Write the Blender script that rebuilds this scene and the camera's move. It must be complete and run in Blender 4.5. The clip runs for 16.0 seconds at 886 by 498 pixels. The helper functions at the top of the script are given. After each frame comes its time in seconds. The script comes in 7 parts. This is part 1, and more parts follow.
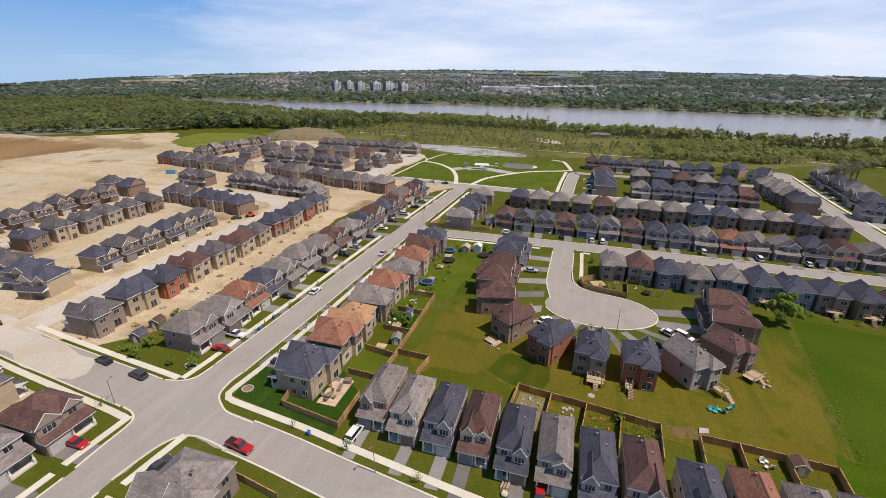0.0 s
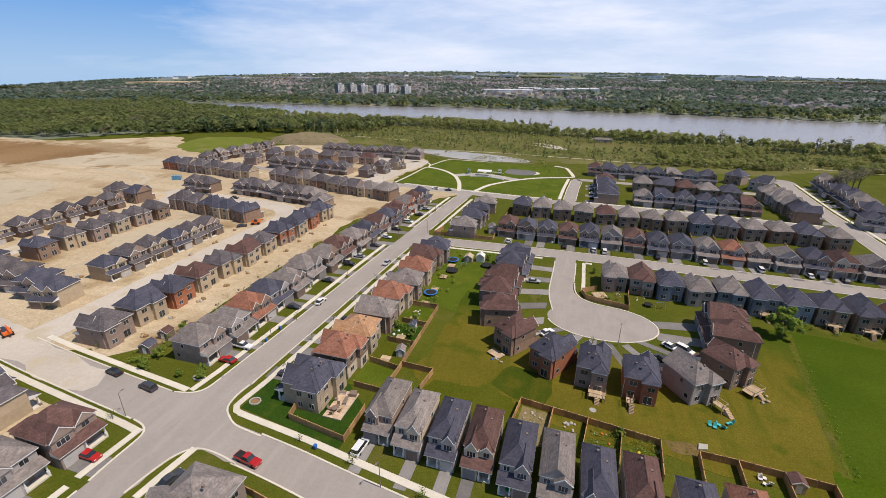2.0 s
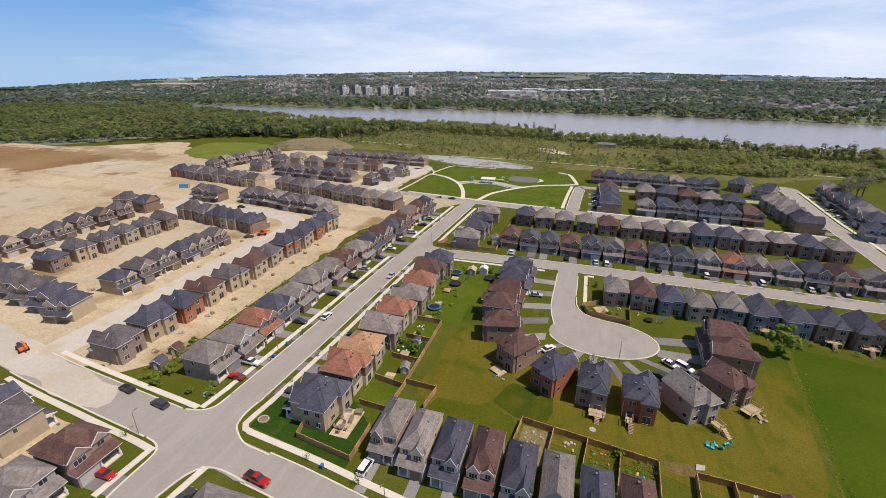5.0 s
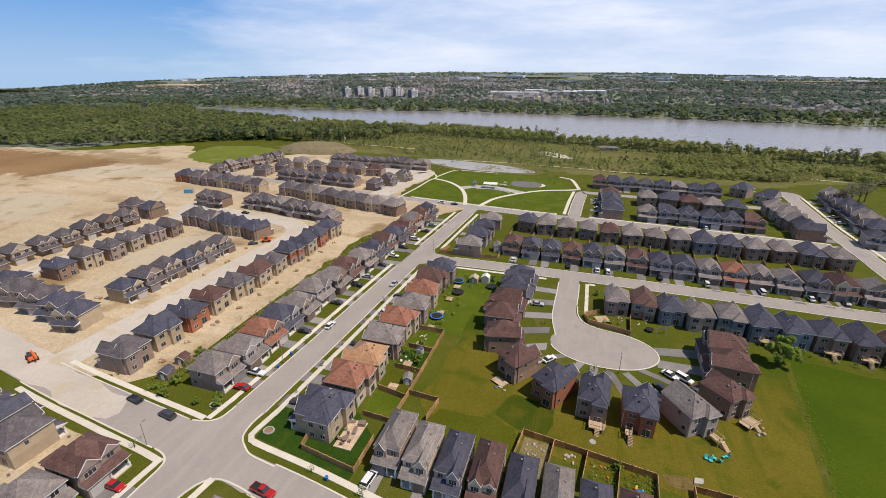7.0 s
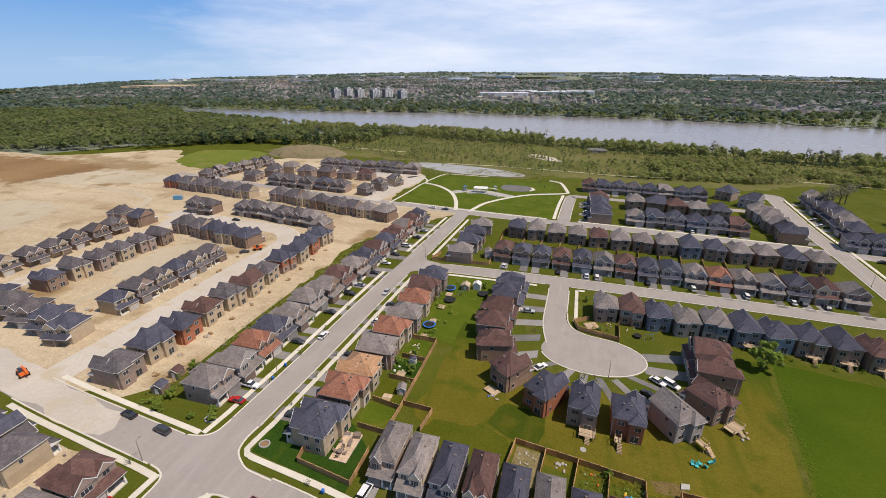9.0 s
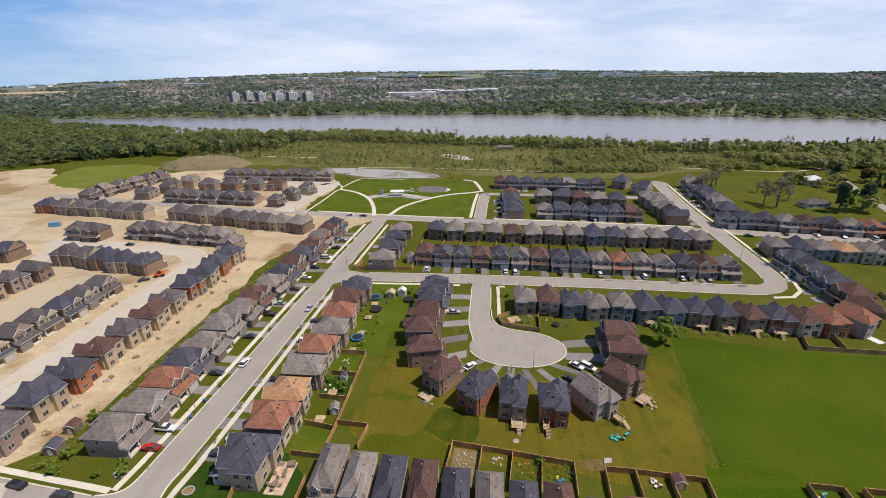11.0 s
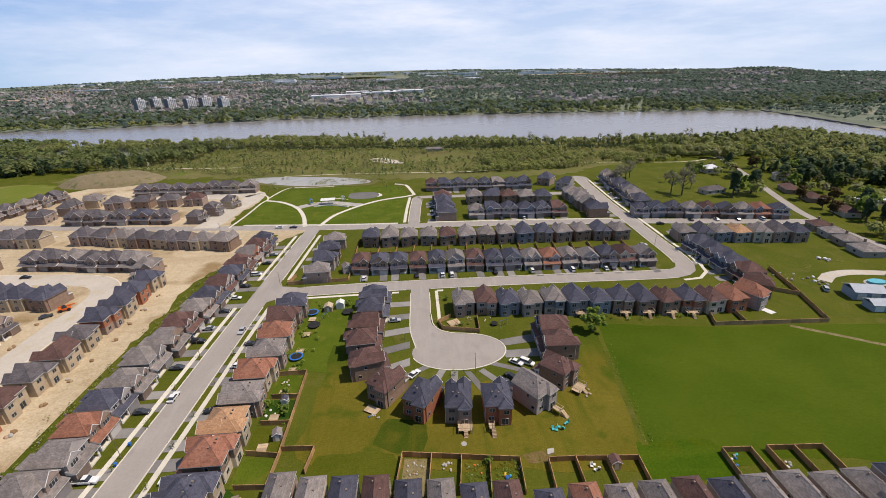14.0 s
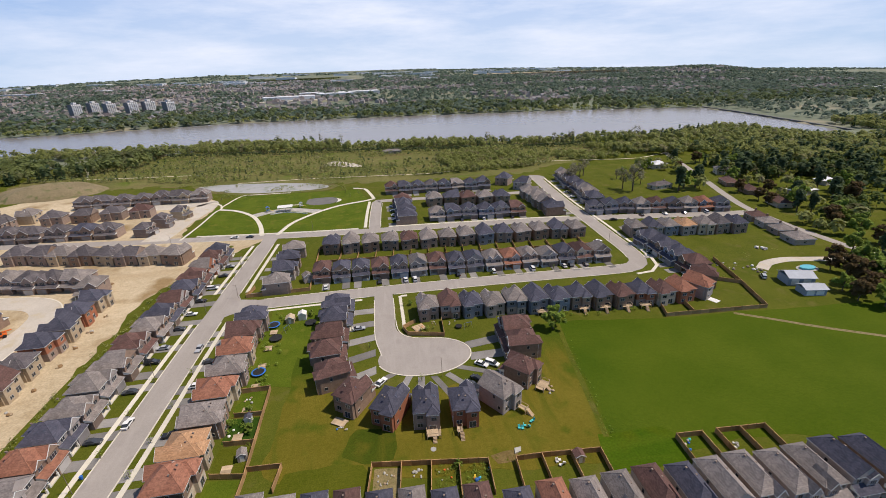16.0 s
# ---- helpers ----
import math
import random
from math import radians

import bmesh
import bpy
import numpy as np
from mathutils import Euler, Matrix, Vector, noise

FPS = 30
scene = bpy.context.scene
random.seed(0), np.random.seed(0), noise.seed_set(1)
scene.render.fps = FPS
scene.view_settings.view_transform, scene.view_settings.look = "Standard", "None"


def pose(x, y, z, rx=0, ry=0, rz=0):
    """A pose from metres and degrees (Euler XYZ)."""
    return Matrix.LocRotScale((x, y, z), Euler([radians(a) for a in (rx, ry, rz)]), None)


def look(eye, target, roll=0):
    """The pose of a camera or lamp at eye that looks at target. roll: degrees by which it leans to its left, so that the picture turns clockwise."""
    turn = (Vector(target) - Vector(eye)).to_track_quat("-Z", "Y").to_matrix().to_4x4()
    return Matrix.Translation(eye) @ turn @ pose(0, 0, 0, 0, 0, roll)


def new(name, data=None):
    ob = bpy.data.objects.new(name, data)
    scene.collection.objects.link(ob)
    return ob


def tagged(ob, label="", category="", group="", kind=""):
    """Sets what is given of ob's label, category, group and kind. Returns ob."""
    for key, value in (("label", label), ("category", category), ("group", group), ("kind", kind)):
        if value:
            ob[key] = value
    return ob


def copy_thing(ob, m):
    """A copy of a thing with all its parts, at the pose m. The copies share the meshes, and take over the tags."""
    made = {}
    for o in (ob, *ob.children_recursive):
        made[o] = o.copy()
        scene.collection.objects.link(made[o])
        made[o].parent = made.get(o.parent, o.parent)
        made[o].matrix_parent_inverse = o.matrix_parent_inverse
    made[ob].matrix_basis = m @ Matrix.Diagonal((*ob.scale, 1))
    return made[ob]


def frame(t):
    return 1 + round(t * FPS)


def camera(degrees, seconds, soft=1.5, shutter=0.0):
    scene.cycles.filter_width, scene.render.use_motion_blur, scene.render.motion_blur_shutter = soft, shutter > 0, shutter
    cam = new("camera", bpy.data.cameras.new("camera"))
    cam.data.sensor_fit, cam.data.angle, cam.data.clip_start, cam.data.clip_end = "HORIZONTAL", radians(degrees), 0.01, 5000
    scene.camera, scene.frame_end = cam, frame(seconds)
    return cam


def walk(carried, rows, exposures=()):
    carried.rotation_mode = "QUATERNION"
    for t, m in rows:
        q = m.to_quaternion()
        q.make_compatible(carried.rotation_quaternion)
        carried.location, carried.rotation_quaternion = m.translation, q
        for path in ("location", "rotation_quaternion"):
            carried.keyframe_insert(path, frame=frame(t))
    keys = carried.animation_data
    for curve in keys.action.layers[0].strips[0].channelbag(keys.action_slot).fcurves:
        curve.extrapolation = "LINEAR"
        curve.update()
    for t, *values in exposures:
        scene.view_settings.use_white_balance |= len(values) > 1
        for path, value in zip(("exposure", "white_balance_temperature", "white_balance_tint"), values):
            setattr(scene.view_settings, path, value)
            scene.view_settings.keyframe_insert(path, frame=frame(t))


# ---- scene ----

# seconds, x, y, z, then heading (left positive), tilt and lean in degrees
PATH = [
    (0.0, -0.37, 1.12, 65.95, 16.57, -22.10, 0.25),
    (2.0, -0.68, 0.59, 69.76, 16.89, -21.96, 0.33),
    (4.0, -0.51, 0.39, 73.66, 17.26, -22.00, 0.20),
    (7.0, -0.31, 0.15, 79.30, 17.81, -22.00, 0.03),
    (8.0, -0.40, -0.11, 81.23, 17.86, -22.03, 0.01),
    (8.5, -0.44, -0.24, 82.19, 17.62, -22.04, -0.00),
    (9.0, -0.49, -0.37, 83.16, 16.53, -22.06, -0.01),
    (9.2, -0.49, -0.35, 83.45, 15.62, -22.07, -0.09),
    (11.3, -0.53, -0.11, 86.57, 4.20, -22.26, -0.96),
    (11.5, -0.54, -0.09, 86.87, 3.41, -22.27, -1.04),
    (12.0, -0.41, -0.03, 87.24, 1.66, -22.30, -1.24),
    (12.5, -0.29, 0.02, 87.62, 0.10, -22.33, -1.45),
    (13.0, -0.19, 0.02, 88.05, -0.95, -22.36, -1.51),
    (13.5, -0.10, 0.01, 88.49, -2.05, -22.38, -1.57),
    (14.0, 0.00, 0.00, 88.92, -3.27, -22.41, -1.63),
    (14.5, 0.04, 0.01, 89.33, -4.55, -22.44, -1.71),
    (15.0, 0.08, 0.02, 89.74, -5.66, -22.47, -1.78),
    (15.5, 0.13, 0.04, 90.15, -6.99, -22.50, -1.86),
    (16.0, 0.49, -0.13, 91.22, -8.48, -22.63, -2.02),
]


def aim(x, y, z, heading, tilt, lean):
    h, t = radians(heading), radians(tilt)
    way = Vector((-math.sin(h) * math.cos(t), math.cos(h) * math.cos(t), math.sin(t)))
    return look((x, y, z), Vector((x, y, z)) + way * 50, lean)


cam = camera(90.25, 16.0, soft=0.8)
walk(cam, [(t, aim(*p)) for t, *p in PATH], exposures=[(0.0, 0.0, 6600, 14), (16.0, 0.0, 6600, 14)])

# ---- light ----
SUN_EL, SUN_AZ = 60.0, -7.0          # degrees above the horizon; turned from +x towards +y


def daylight():
    w = bpy.data.worlds.new("sky")
    scene.world = w
    w.use_nodes = True
    nt = w.node_tree
    nt.nodes.clear()
    out = nt.nodes.new("ShaderNodeOutputWorld")
    bg = nt.nodes.new("ShaderNodeBackground")
    sky = nt.nodes.new("ShaderNodeTexSky")
    sky.sky_type, sky.sun_disc = "NISHITA", False
    sky.sun_elevation = radians(SUN_EL)
    sky.sun_rotation = radians(90 - SUN_AZ)
    sky.altitude, sky.air_density, sky.dust_density, sky.ozone_density = 300, 1.0, 0.35, 2.5
    # thin high haze, thicker towards the sun, with drawn-out cloud
    co = nt.nodes.new("ShaderNodeTexCoord")
    mp = nt.nodes.new("ShaderNodeMapping")
    mp.inputs["Scale"].default_value = (1.2, 1.2, 6.0)
    n1 = nt.nodes.new("ShaderNodeTexNoise")
    n1.inputs["Scale"].default_value, n1.inputs["Detail"].default_value, n1.inputs["Roughness"].default_value = 2.6, 8, 0.6
    dot = nt.nodes.new("ShaderNodeVectorMath")
    dot.operation = "DOT_PRODUCT"
    dot.inputs[1].default_value = (math.cos(radians(80)), math.sin(radians(80)), 0.0)
    hz = nt.nodes.new("ShaderNodeMapRange")
    hz.interpolation_type = "SMOOTHSTEP"
    hz.inputs["From Min"].default_value, hz.inputs["From Max"].default_value = 0.2, 0.93
    hz.inputs["To Min"].default_value, hz.inputs["To Max"].default_value = -0.70, 0.50
    rp = nt.nodes.new("ShaderNodeMapRange")
    rp.inputs["From Min"].default_value, rp.inputs["From Max"].default_value = 0.40, 0.72
    rp.inputs["To Min"].default_value, rp.inputs["To Max"].default_value = 0.0, 0.55
    ad = nt.nodes.new("ShaderNodeMath")
    ad.use_clamp = True
    mix = nt.nodes.new("ShaderNodeMixRGB")
    mix.inputs[2].default_value = (9.3, 10.2, 11.8, 1)
    nt.links.new(co.outputs["Generated"], mp.inputs["Vector"])
    nt.links.new(mp.outputs["Vector"], n1.inputs["Vector"])
    nt.links.new(co.outputs["Generated"], dot.inputs[0])
    nt.links.new(dot.outputs["Value"], hz.inputs["Value"])
    nt.links.new(n1.outputs["Fac"], rp.inputs["Value"])
    nt.links.new(hz.outputs["Result"], ad.inputs[0])
    nt.links.new(rp.outputs["Result"], ad.inputs[1])
    nt.links.new(ad.outputs["Value"], mix.inputs["Fac"])
    # pale bluish haze low over the land
    sep = nt.nodes.new("ShaderNodeSeparateXYZ")
    nt.links.new(co.outputs["Generated"], sep.inputs[0])
    low = nt.nodes.new("ShaderNodeMapRange")
    low.interpolation_type = "SMOOTHSTEP"
    low.inputs["From Min"].default_value, low.inputs["From Max"].default_value = 0.10, 0.55
    low.inputs["To Min"].default_value, low.inputs["To Max"].default_value = 0.92, 0.0
    nt.links.new(sep.outputs["Z"], low.inputs["Value"])
    rise = nt.nodes.new("ShaderNodeMapRange")
    rise.inputs["From Min"].default_value, rise.inputs["From Max"].default_value = 0.0, 0.14
    nt.links.new(sep.outputs["Z"], rise.inputs["Value"])
    pale = nt.nodes.new("ShaderNodeMixRGB")
    pale.inputs[1].default_value, pale.inputs[2].default_value = (4.2, 6.7, 9.8, 1), (1.3, 4.0, 9.0, 1)
    nt.links.new(rise.outputs["Result"], pale.inputs["Fac"])
    haze = nt.nodes.new("ShaderNodeMixRGB")
    nt.links.new(pale.outputs["Color"], haze.inputs[2])
    nt.links.new(low.outputs["Result"], haze.inputs["Fac"])
    nt.links.new(sky.outputs["Color"], haze.inputs[1])
    nt.links.new(haze.outputs["Color"], mix.inputs[1])
    nt.links.new(mix.outputs["Color"], bg.inputs["Color"])
    bg.inputs["Strength"].default_value = 0.088
    nt.links.new(bg.outputs["Background"], out.inputs["Surface"])
    sun = new("sun", bpy.data.lights.new("sun", "SUN"))
    sun.data.energy, sun.data.angle, sun.data.color = 4.0, radians(0.6), (1.0, 0.92, 0.80)
    e, a = radians(SUN_EL), radians(SUN_AZ)
    d = Vector((math.cos(a) * math.cos(e), math.sin(a) * math.cos(e), math.sin(e)))
    sun.matrix_world = look(d * 300, (0, 0, 0))


daylight()

# ---- materials ----


def material(name, c1, c2, rough=0.9, big=0.05, fine=1.5, bump=0.0, vary=0.0, metal=0.0, c3=None, where="Object", spec=0.3, grain=0.0, streak=None, course=0.0, zones=()):
    """Two colours mixed by noise of a large and a fine scale; a third in scattered patches; each object a little lighter or darker.
    grain: fine light and dark specks; streak: (scale x, scale y, colour) of drawn-out marks; course: uneven shingles in rows.
    zones: (edges, soft, wobble, colour, colour) of growth that differs inside some edges, each a point and the way inwards."""
    m = bpy.data.materials.new(name)
    m.use_nodes = True
    nt = m.node_tree
    b = nt.nodes["Principled BSDF"]
    b.inputs["Roughness"].default_value, b.inputs["Metallic"].default_value = rough, metal
    b.inputs["Specular IOR Level"].default_value = spec
    if where == "Position":
        co = nt.nodes.new("ShaderNodeNewGeometry").outputs["Position"]
    else:
        co = nt.nodes.new("ShaderNodeTexCoord").outputs[where]

    def noise_tex(scale, detail, lo, hi):
        n = nt.nodes.new("ShaderNodeTexNoise")
        n.inputs["Scale"].default_value, n.inputs["Detail"].default_value = scale, detail
        nt.links.new(co, n.inputs["Vector"])
        r = nt.nodes.new("ShaderNodeMapRange")
        r.inputs["From Min"].default_value, r.inputs["From Max"].default_value = lo, hi
        nt.links.new(n.outputs["Fac"], r.inputs["Value"])
        return r.outputs["Result"], n.outputs["Fac"]

    fa, _ = noise_tex(big, 5, 0.35, 0.65)
    fb, raw = noise_tex(fine, 4, 0.3, 0.7)
    add = nt.nodes.new("ShaderNodeMath")
    add.operation = "MULTIPLY_ADD"
    nt.links.new(fa, add.inputs[0])
    add.inputs[1].default_value = 0.55
    half = nt.nodes.new("ShaderNodeMath")
    half.operation = "MULTIPLY"
    half.inputs[1].default_value = 0.45
    nt.links.new(fb, half.inputs[0])
    nt.links.new(half.outputs[0], add.inputs[2])
    mx = nt.nodes.new("ShaderNodeMixRGB")
    mx.inputs[1].default_value, mx.inputs[2].default_value = (*c1, 1), (*c2, 1)
    nt.links.new(add.outputs[0], mx.inputs["Fac"])
    col = mx.outputs["Color"]
    if c3:
        fc, _ = noise_tex(big * 2.3, 6, 0.55, 0.68)
        m3 = nt.nodes.new("ShaderNodeMixRGB")
        m3.inputs[2].default_value = (*c3, 1)
        nt.links.new(fc, m3.inputs["Fac"])
        nt.links.new(col, m3.inputs[1])
        col = m3.outputs["Color"]
    if streak:
        mp = nt.nodes.new("ShaderNodeMapping")
        mp.inputs["Scale"].default_value = (streak[0], streak[1], 1.0)
        mp.inputs["Rotation"].default_value = (0, 0, 0.2)
        nt.links.new(co, mp.inputs["Vector"])
        sn = nt.nodes.new("ShaderNodeTexNoise")
        sn.inputs["Scale"].default_value, sn.inputs["Detail"].default_value, sn.inputs["Distortion"].default_value = 1.0, 6, 0.6
        nt.links.new(mp.outputs["Vector"], sn.inputs["Vector"])
        sr = nt.nodes.new("ShaderNodeMapRange")
        sr.inputs["From Min"].default_value, sr.inputs["From Max"].default_value, sr.inputs["To Max"].default_value = 0.5, 0.68, 0.75
        nt.links.new(sn.outputs["Fac"], sr.inputs["Value"])
        sm = nt.nodes.new("ShaderNodeMixRGB")
        sm.inputs[2].default_value = (*streak[2], 1)
        nt.links.new(sr.outputs["Result"], sm.inputs["Fac"])
        nt.links.new(col, sm.inputs[1])
        col = sm.outputs["Color"]

    for edges, soft, wobble, k1, k2 in zones:
        wv, wraw = noise_tex(0.09, 4, 0.0, 1.0)
        mask = None
        for px, py, ux, uy in edges:
            dt = nt.nodes.new("ShaderNodeVectorMath")
            dt.operation = "DOT_PRODUCT"
            dt.inputs[1].default_value = (ux, uy, 0)
            nt.links.new(co, dt.inputs[0])
            wb = nt.nodes.new("ShaderNodeMath")
            wb.operation = "MULTIPLY_ADD"
            wb.inputs[1].default_value = wobble
            nt.links.new(wv, wb.inputs[0])
            nt.links.new(dt.outputs["Value"], wb.inputs[2])
            sm = nt.nodes.new("ShaderNodeMapRange")
            sm.interpolation_type = "SMOOTHSTEP"
            mid = px * ux + py * uy + wobble * 0.5
            sm.inputs["From Min"].default_value, sm.inputs["From Max"].default_value = mid - soft, mid + soft
            nt.links.new(wb.outputs[0], sm.inputs["Value"])
            if mask is None:
                mask = sm.outputs["Result"]
            else:
                ml = nt.nodes.new("ShaderNodeMath")
                ml.operation = "MULTIPLY"
                nt.links.new(mask, ml.inputs[0])
                nt.links.new(sm.outputs["Result"], ml.inputs[1])
                mask = ml.outputs[0]
        kc = nt.nodes.new("ShaderNodeMixRGB")
        kc.inputs[1].default_value, kc.inputs[2].default_value = (*k1, 1), (*k2, 1)
        nt.links.new(add.outputs[0], kc.inputs["Fac"])
        zm = nt.nodes.new("ShaderNodeMixRGB")
        nt.links.new(mask, zm.inputs["Fac"])
        nt.links.new(col, zm.inputs[1])
        nt.links.new(kc.outputs["Color"], zm.inputs[2])
        col = zm.outputs["Color"]

    def scale_by(value, amount):
        mr = nt.nodes.new("ShaderNodeMapRange")
        mr.inputs["To Min"].default_value, mr.inputs["To Max"].default_value = 1 - amount, 1 + amount
        nt.links.new(value, mr.inputs["Value"])
        hs = nt.nodes.new("ShaderNodeHueSaturation")
        nt.links.new(mr.outputs["Result"], hs.inputs["Value"])
        nt.links.new(col, hs.inputs["Color"])
        return hs.outputs["Color"]

    if grain:
        fg, _ = noise_tex(fine * 3.7, 3, 0.32, 0.68)
        col = scale_by(fg, grain)
    if course:
        sc = nt.nodes.new("ShaderNodeVectorMath")
        sc.operation = "MULTIPLY"
        sc.inputs[1].default_value = (2.2, 2.2, 6.5)
        nt.links.new(co, sc.inputs[0])
        fl = nt.nodes.new("ShaderNodeVectorMath")
        fl.operation = "FLOOR"
        nt.links.new(sc.outputs[0], fl.inputs[0])
        wn = nt.nodes.new("ShaderNodeTexWhiteNoise")
        nt.links.new(fl.outputs[0], wn.inputs["Vector"])
        col = scale_by(wn.outputs["Value"], course)
        sp = nt.nodes.new("ShaderNodeSeparateXYZ")
        nt.links.new(fl.outputs[0], sp.inputs[0])
        w1 = nt.nodes.new("ShaderNodeTexWhiteNoise")
        w1.noise_dimensions = "1D"
        nt.links.new(sp.outputs["Z"], w1.inputs["W"])
        col = scale_by(w1.outputs["Value"], course * 0.5)
        gi = nt.nodes.new("ShaderNodeNewGeometry")
        col = scale_by(gi.outputs["Random Per Island"], 0.08)
    if vary:
        oi = nt.nodes.new("ShaderNodeObjectInfo")
        hs = nt.nodes.new("ShaderNodeHueSaturation")
        mr = nt.nodes.new("ShaderNodeMapRange")
        mr.inputs["To Min"].default_value, mr.inputs["To Max"].default_value = 1 - vary, 1 + vary
        nt.links.new(oi.outputs["Random"], mr.inputs["Value"])
        nt.links.new(mr.outputs["Result"], hs.inputs["Value"])
        nt.links.new(col, hs.inputs["Color"])
        col = hs.outputs["Color"]
    nt.links.new(col, b.inputs["Base Color"])
    if bump:
        bp = nt.nodes.new("ShaderNodeBump")
        bp.inputs["Strength"].default_value, bp.inputs["Distance"].default_value = bump, 0.1
        nt.links.new(raw, bp.inputs["Height"])
        nt.links.new(bp.outputs["Normal"], b.inputs["Normal"])
    return m


def foliage(name, c1, c2, c3, scale=0.12, spread=0.25):
    """Leaves: colour by clump and by single leaf, some light let through."""
    m = material(name, c1, c2, rough=0.75, big=scale, fine=1.1, where="Position", c3=c3, spec=0.2)
    nt = m.node_tree
    b = nt.nodes["Principled BSDF"]
    g = nt.nodes.new("ShaderNodeNewGeometry")
    hs = nt.nodes.new("ShaderNodeHueSaturation")
    mr = nt.nodes.new("ShaderNodeMapRange")
    mr.inputs["To Min"].default_value, mr.inputs["To Max"].default_value = 1 - spread, 1 + spread
    nt.links.new(g.outputs["Random Per Island"], mr.inputs["Value"])
    nt.links.new(mr.outputs["Result"], hs.inputs["Value"])
    src = b.inputs["Base Color"].links[0].from_socket
    nt.links.new(src, hs.inputs["Color"])
    nt.links.new(hs.outputs["Color"], b.inputs["Base Color"])
    tr = nt.nodes.new("ShaderNodeBsdfTranslucent")
    nt.links.new(hs.outputs["Color"], tr.inputs["Color"])
    ms = nt.nodes.new("ShaderNodeMixShader")
    ms.inputs["Fac"].default_value = 0.46
    out = nt.nodes["Material Output"]
    nt.links.new(b.outputs["BSDF"], ms.inputs[1])
    nt.links.new(tr.outputs["BSDF"], ms.inputs[2])
    nt.links.new(ms.outputs["Shader"], out.inputs["Surface"])
    return m


GRASS = material("rough_grass", (0.064, 0.084, 0.008), (0.112, 0.116, 0.016), grain=0.22, big=0.06, fine=0.9, bump=0.6, c3=(0.115, 0.11, 0.024), where="Position", spec=0.04)
LAWN = material("mown_lawn", (0.058, 0.094, 0.007), (0.108, 0.136, 0.013), grain=0.2, big=0.08, fine=1.5, bump=0.5, c3=(0.125, 0.132, 0.018), where="Position", spec=0.04)
FIELD = material("lush_field_grass", (0.038, 0.080, 0.003), (0.062, 0.106, 0.005), grain=0.16, streak=(0.02, 0.16, (0.078, 0.112, 0.007)), big=0.03, fine=0.5, bump=0.6, c3=(0.066, 0.092, 0.004), where="Position", spec=0.04)
DEEPLAWN = material("deep_green_lawn", (0.020, 0.052, 0.006), (0.040, 0.080, 0.010), grain=0.2, big=0.12, fine=1.2, bump=0.5, c3=(0.055, 0.085, 0.010), where="Position", spec=0.04)
PLOT = material("uncut_plot_grass", (0.068, 0.082, 0.006), (0.100, 0.104, 0.011), grain=0.2, big=0.1, fine=0.8, bump=0.6, c3=(0.085, 0.095, 0.010), where="Position", spec=0.04)
STRAW = material("straw_strewn_soil", (0.17, 0.135, 0.06), (0.28, 0.225, 0.115), grain=0.25, big=0.5, fine=2.5, bump=0.6, c3=(0.10, 0.11, 0.03), where="Position", spec=0.04)
STUBBLE = material("brown_stubble", (0.13, 0.088, 0.030), (0.20, 0.145, 0.060), grain=0.25, big=0.4, fine=2.0, bump=0.6, c3=(0.085, 0.085, 0.012), where="Position", spec=0.04)
DARKPLOT = material("greener_uncut_grass", (0.042, 0.064, 0.006), (0.070, 0.085, 0.008), grain=0.22, big=0.06, fine=0.8, bump=0.6, c3=(0.092, 0.090, 0.010), where="Position", spec=0.04, streak=(0.25, 0.04, (0.090, 0.090, 0.010)))
OLIVE = material("field_grass", (0.106, 0.095, 0.010), (0.166, 0.135, 0.019), grain=0.2, streak=(0.3, 0.04, (0.088, 0.096, 0.010)), big=0.05, fine=0.9, bump=0.6, c3=(0.068, 0.090, 0.008), where="Position", spec=0.04,
                 zones=(([(30, 120, -0.02, 1.0)], 7.0, 9.0, (0.046, 0.076, 0.006), (0.076, 0.100, 0.009)),
                        ([(57, 99, 0.986, -0.164)], 2.6, 5.0, (0.042, 0.078, 0.004), (0.070, 0.102, 0.007)),
                        ([(70, 99, 0.986, -0.164)], 14.0, 14.0, (0.050, 0.083, 0.004), (0.080, 0.109, 0.008))))
MEADOW = material("dry_meadow", (0.095, 0.108, 0.026), (0.185, 0.168, 0.062), grain=0.25, streak=(0.02, 0.08, (0.16, 0.125, 0.055)), big=0.02, fine=0.25, bump=0.6, c3=(0.11, 0.14, 0.024), where="Position", spec=0.04)
# far ground, lightened and blued in its colour to stand for haze
FARLAND = material("haze_tinted_land", (0.12, 0.145, 0.09), (0.19, 0.205, 0.14), big=0.004, fine=0.03, c3=(0.27, 0.24, 0.16), where="Position")
DIRT = material("bare_graded_soil", (0.40, 0.31, 0.19), (0.61, 0.50, 0.345), big=0.018, fine=0.4, bump=0.9, c3=(0.29, 0.20, 0.10), grain=0.14, streak=(0.012, 0.075, (0.42, 0.315, 0.19)), where="Position", spec=0.05,
                zones=(([(-520, 236, 0.05, 1.0), (-480, 318, 0.0, -1.0), (-412, 270, -0.97, 0.2)], 10.0, 55.0, (0.20, 0.118, 0.052), (0.32, 0.205, 0.10)),
                       ([(-400, 300, 0.3, 0.95), (-400, 330, -0.2, -0.98), (-370, 300, -1.0, 0.0)], 9.0, 45.0, (0.27, 0.185, 0.09), (0.37, 0.28, 0.16))))
TOPSOIL = material("brown_topsoil", (0.22, 0.13, 0.06), (0.34, 0.22, 0.11), big=0.03, fine=0.4, bump=0.8, where="Position")
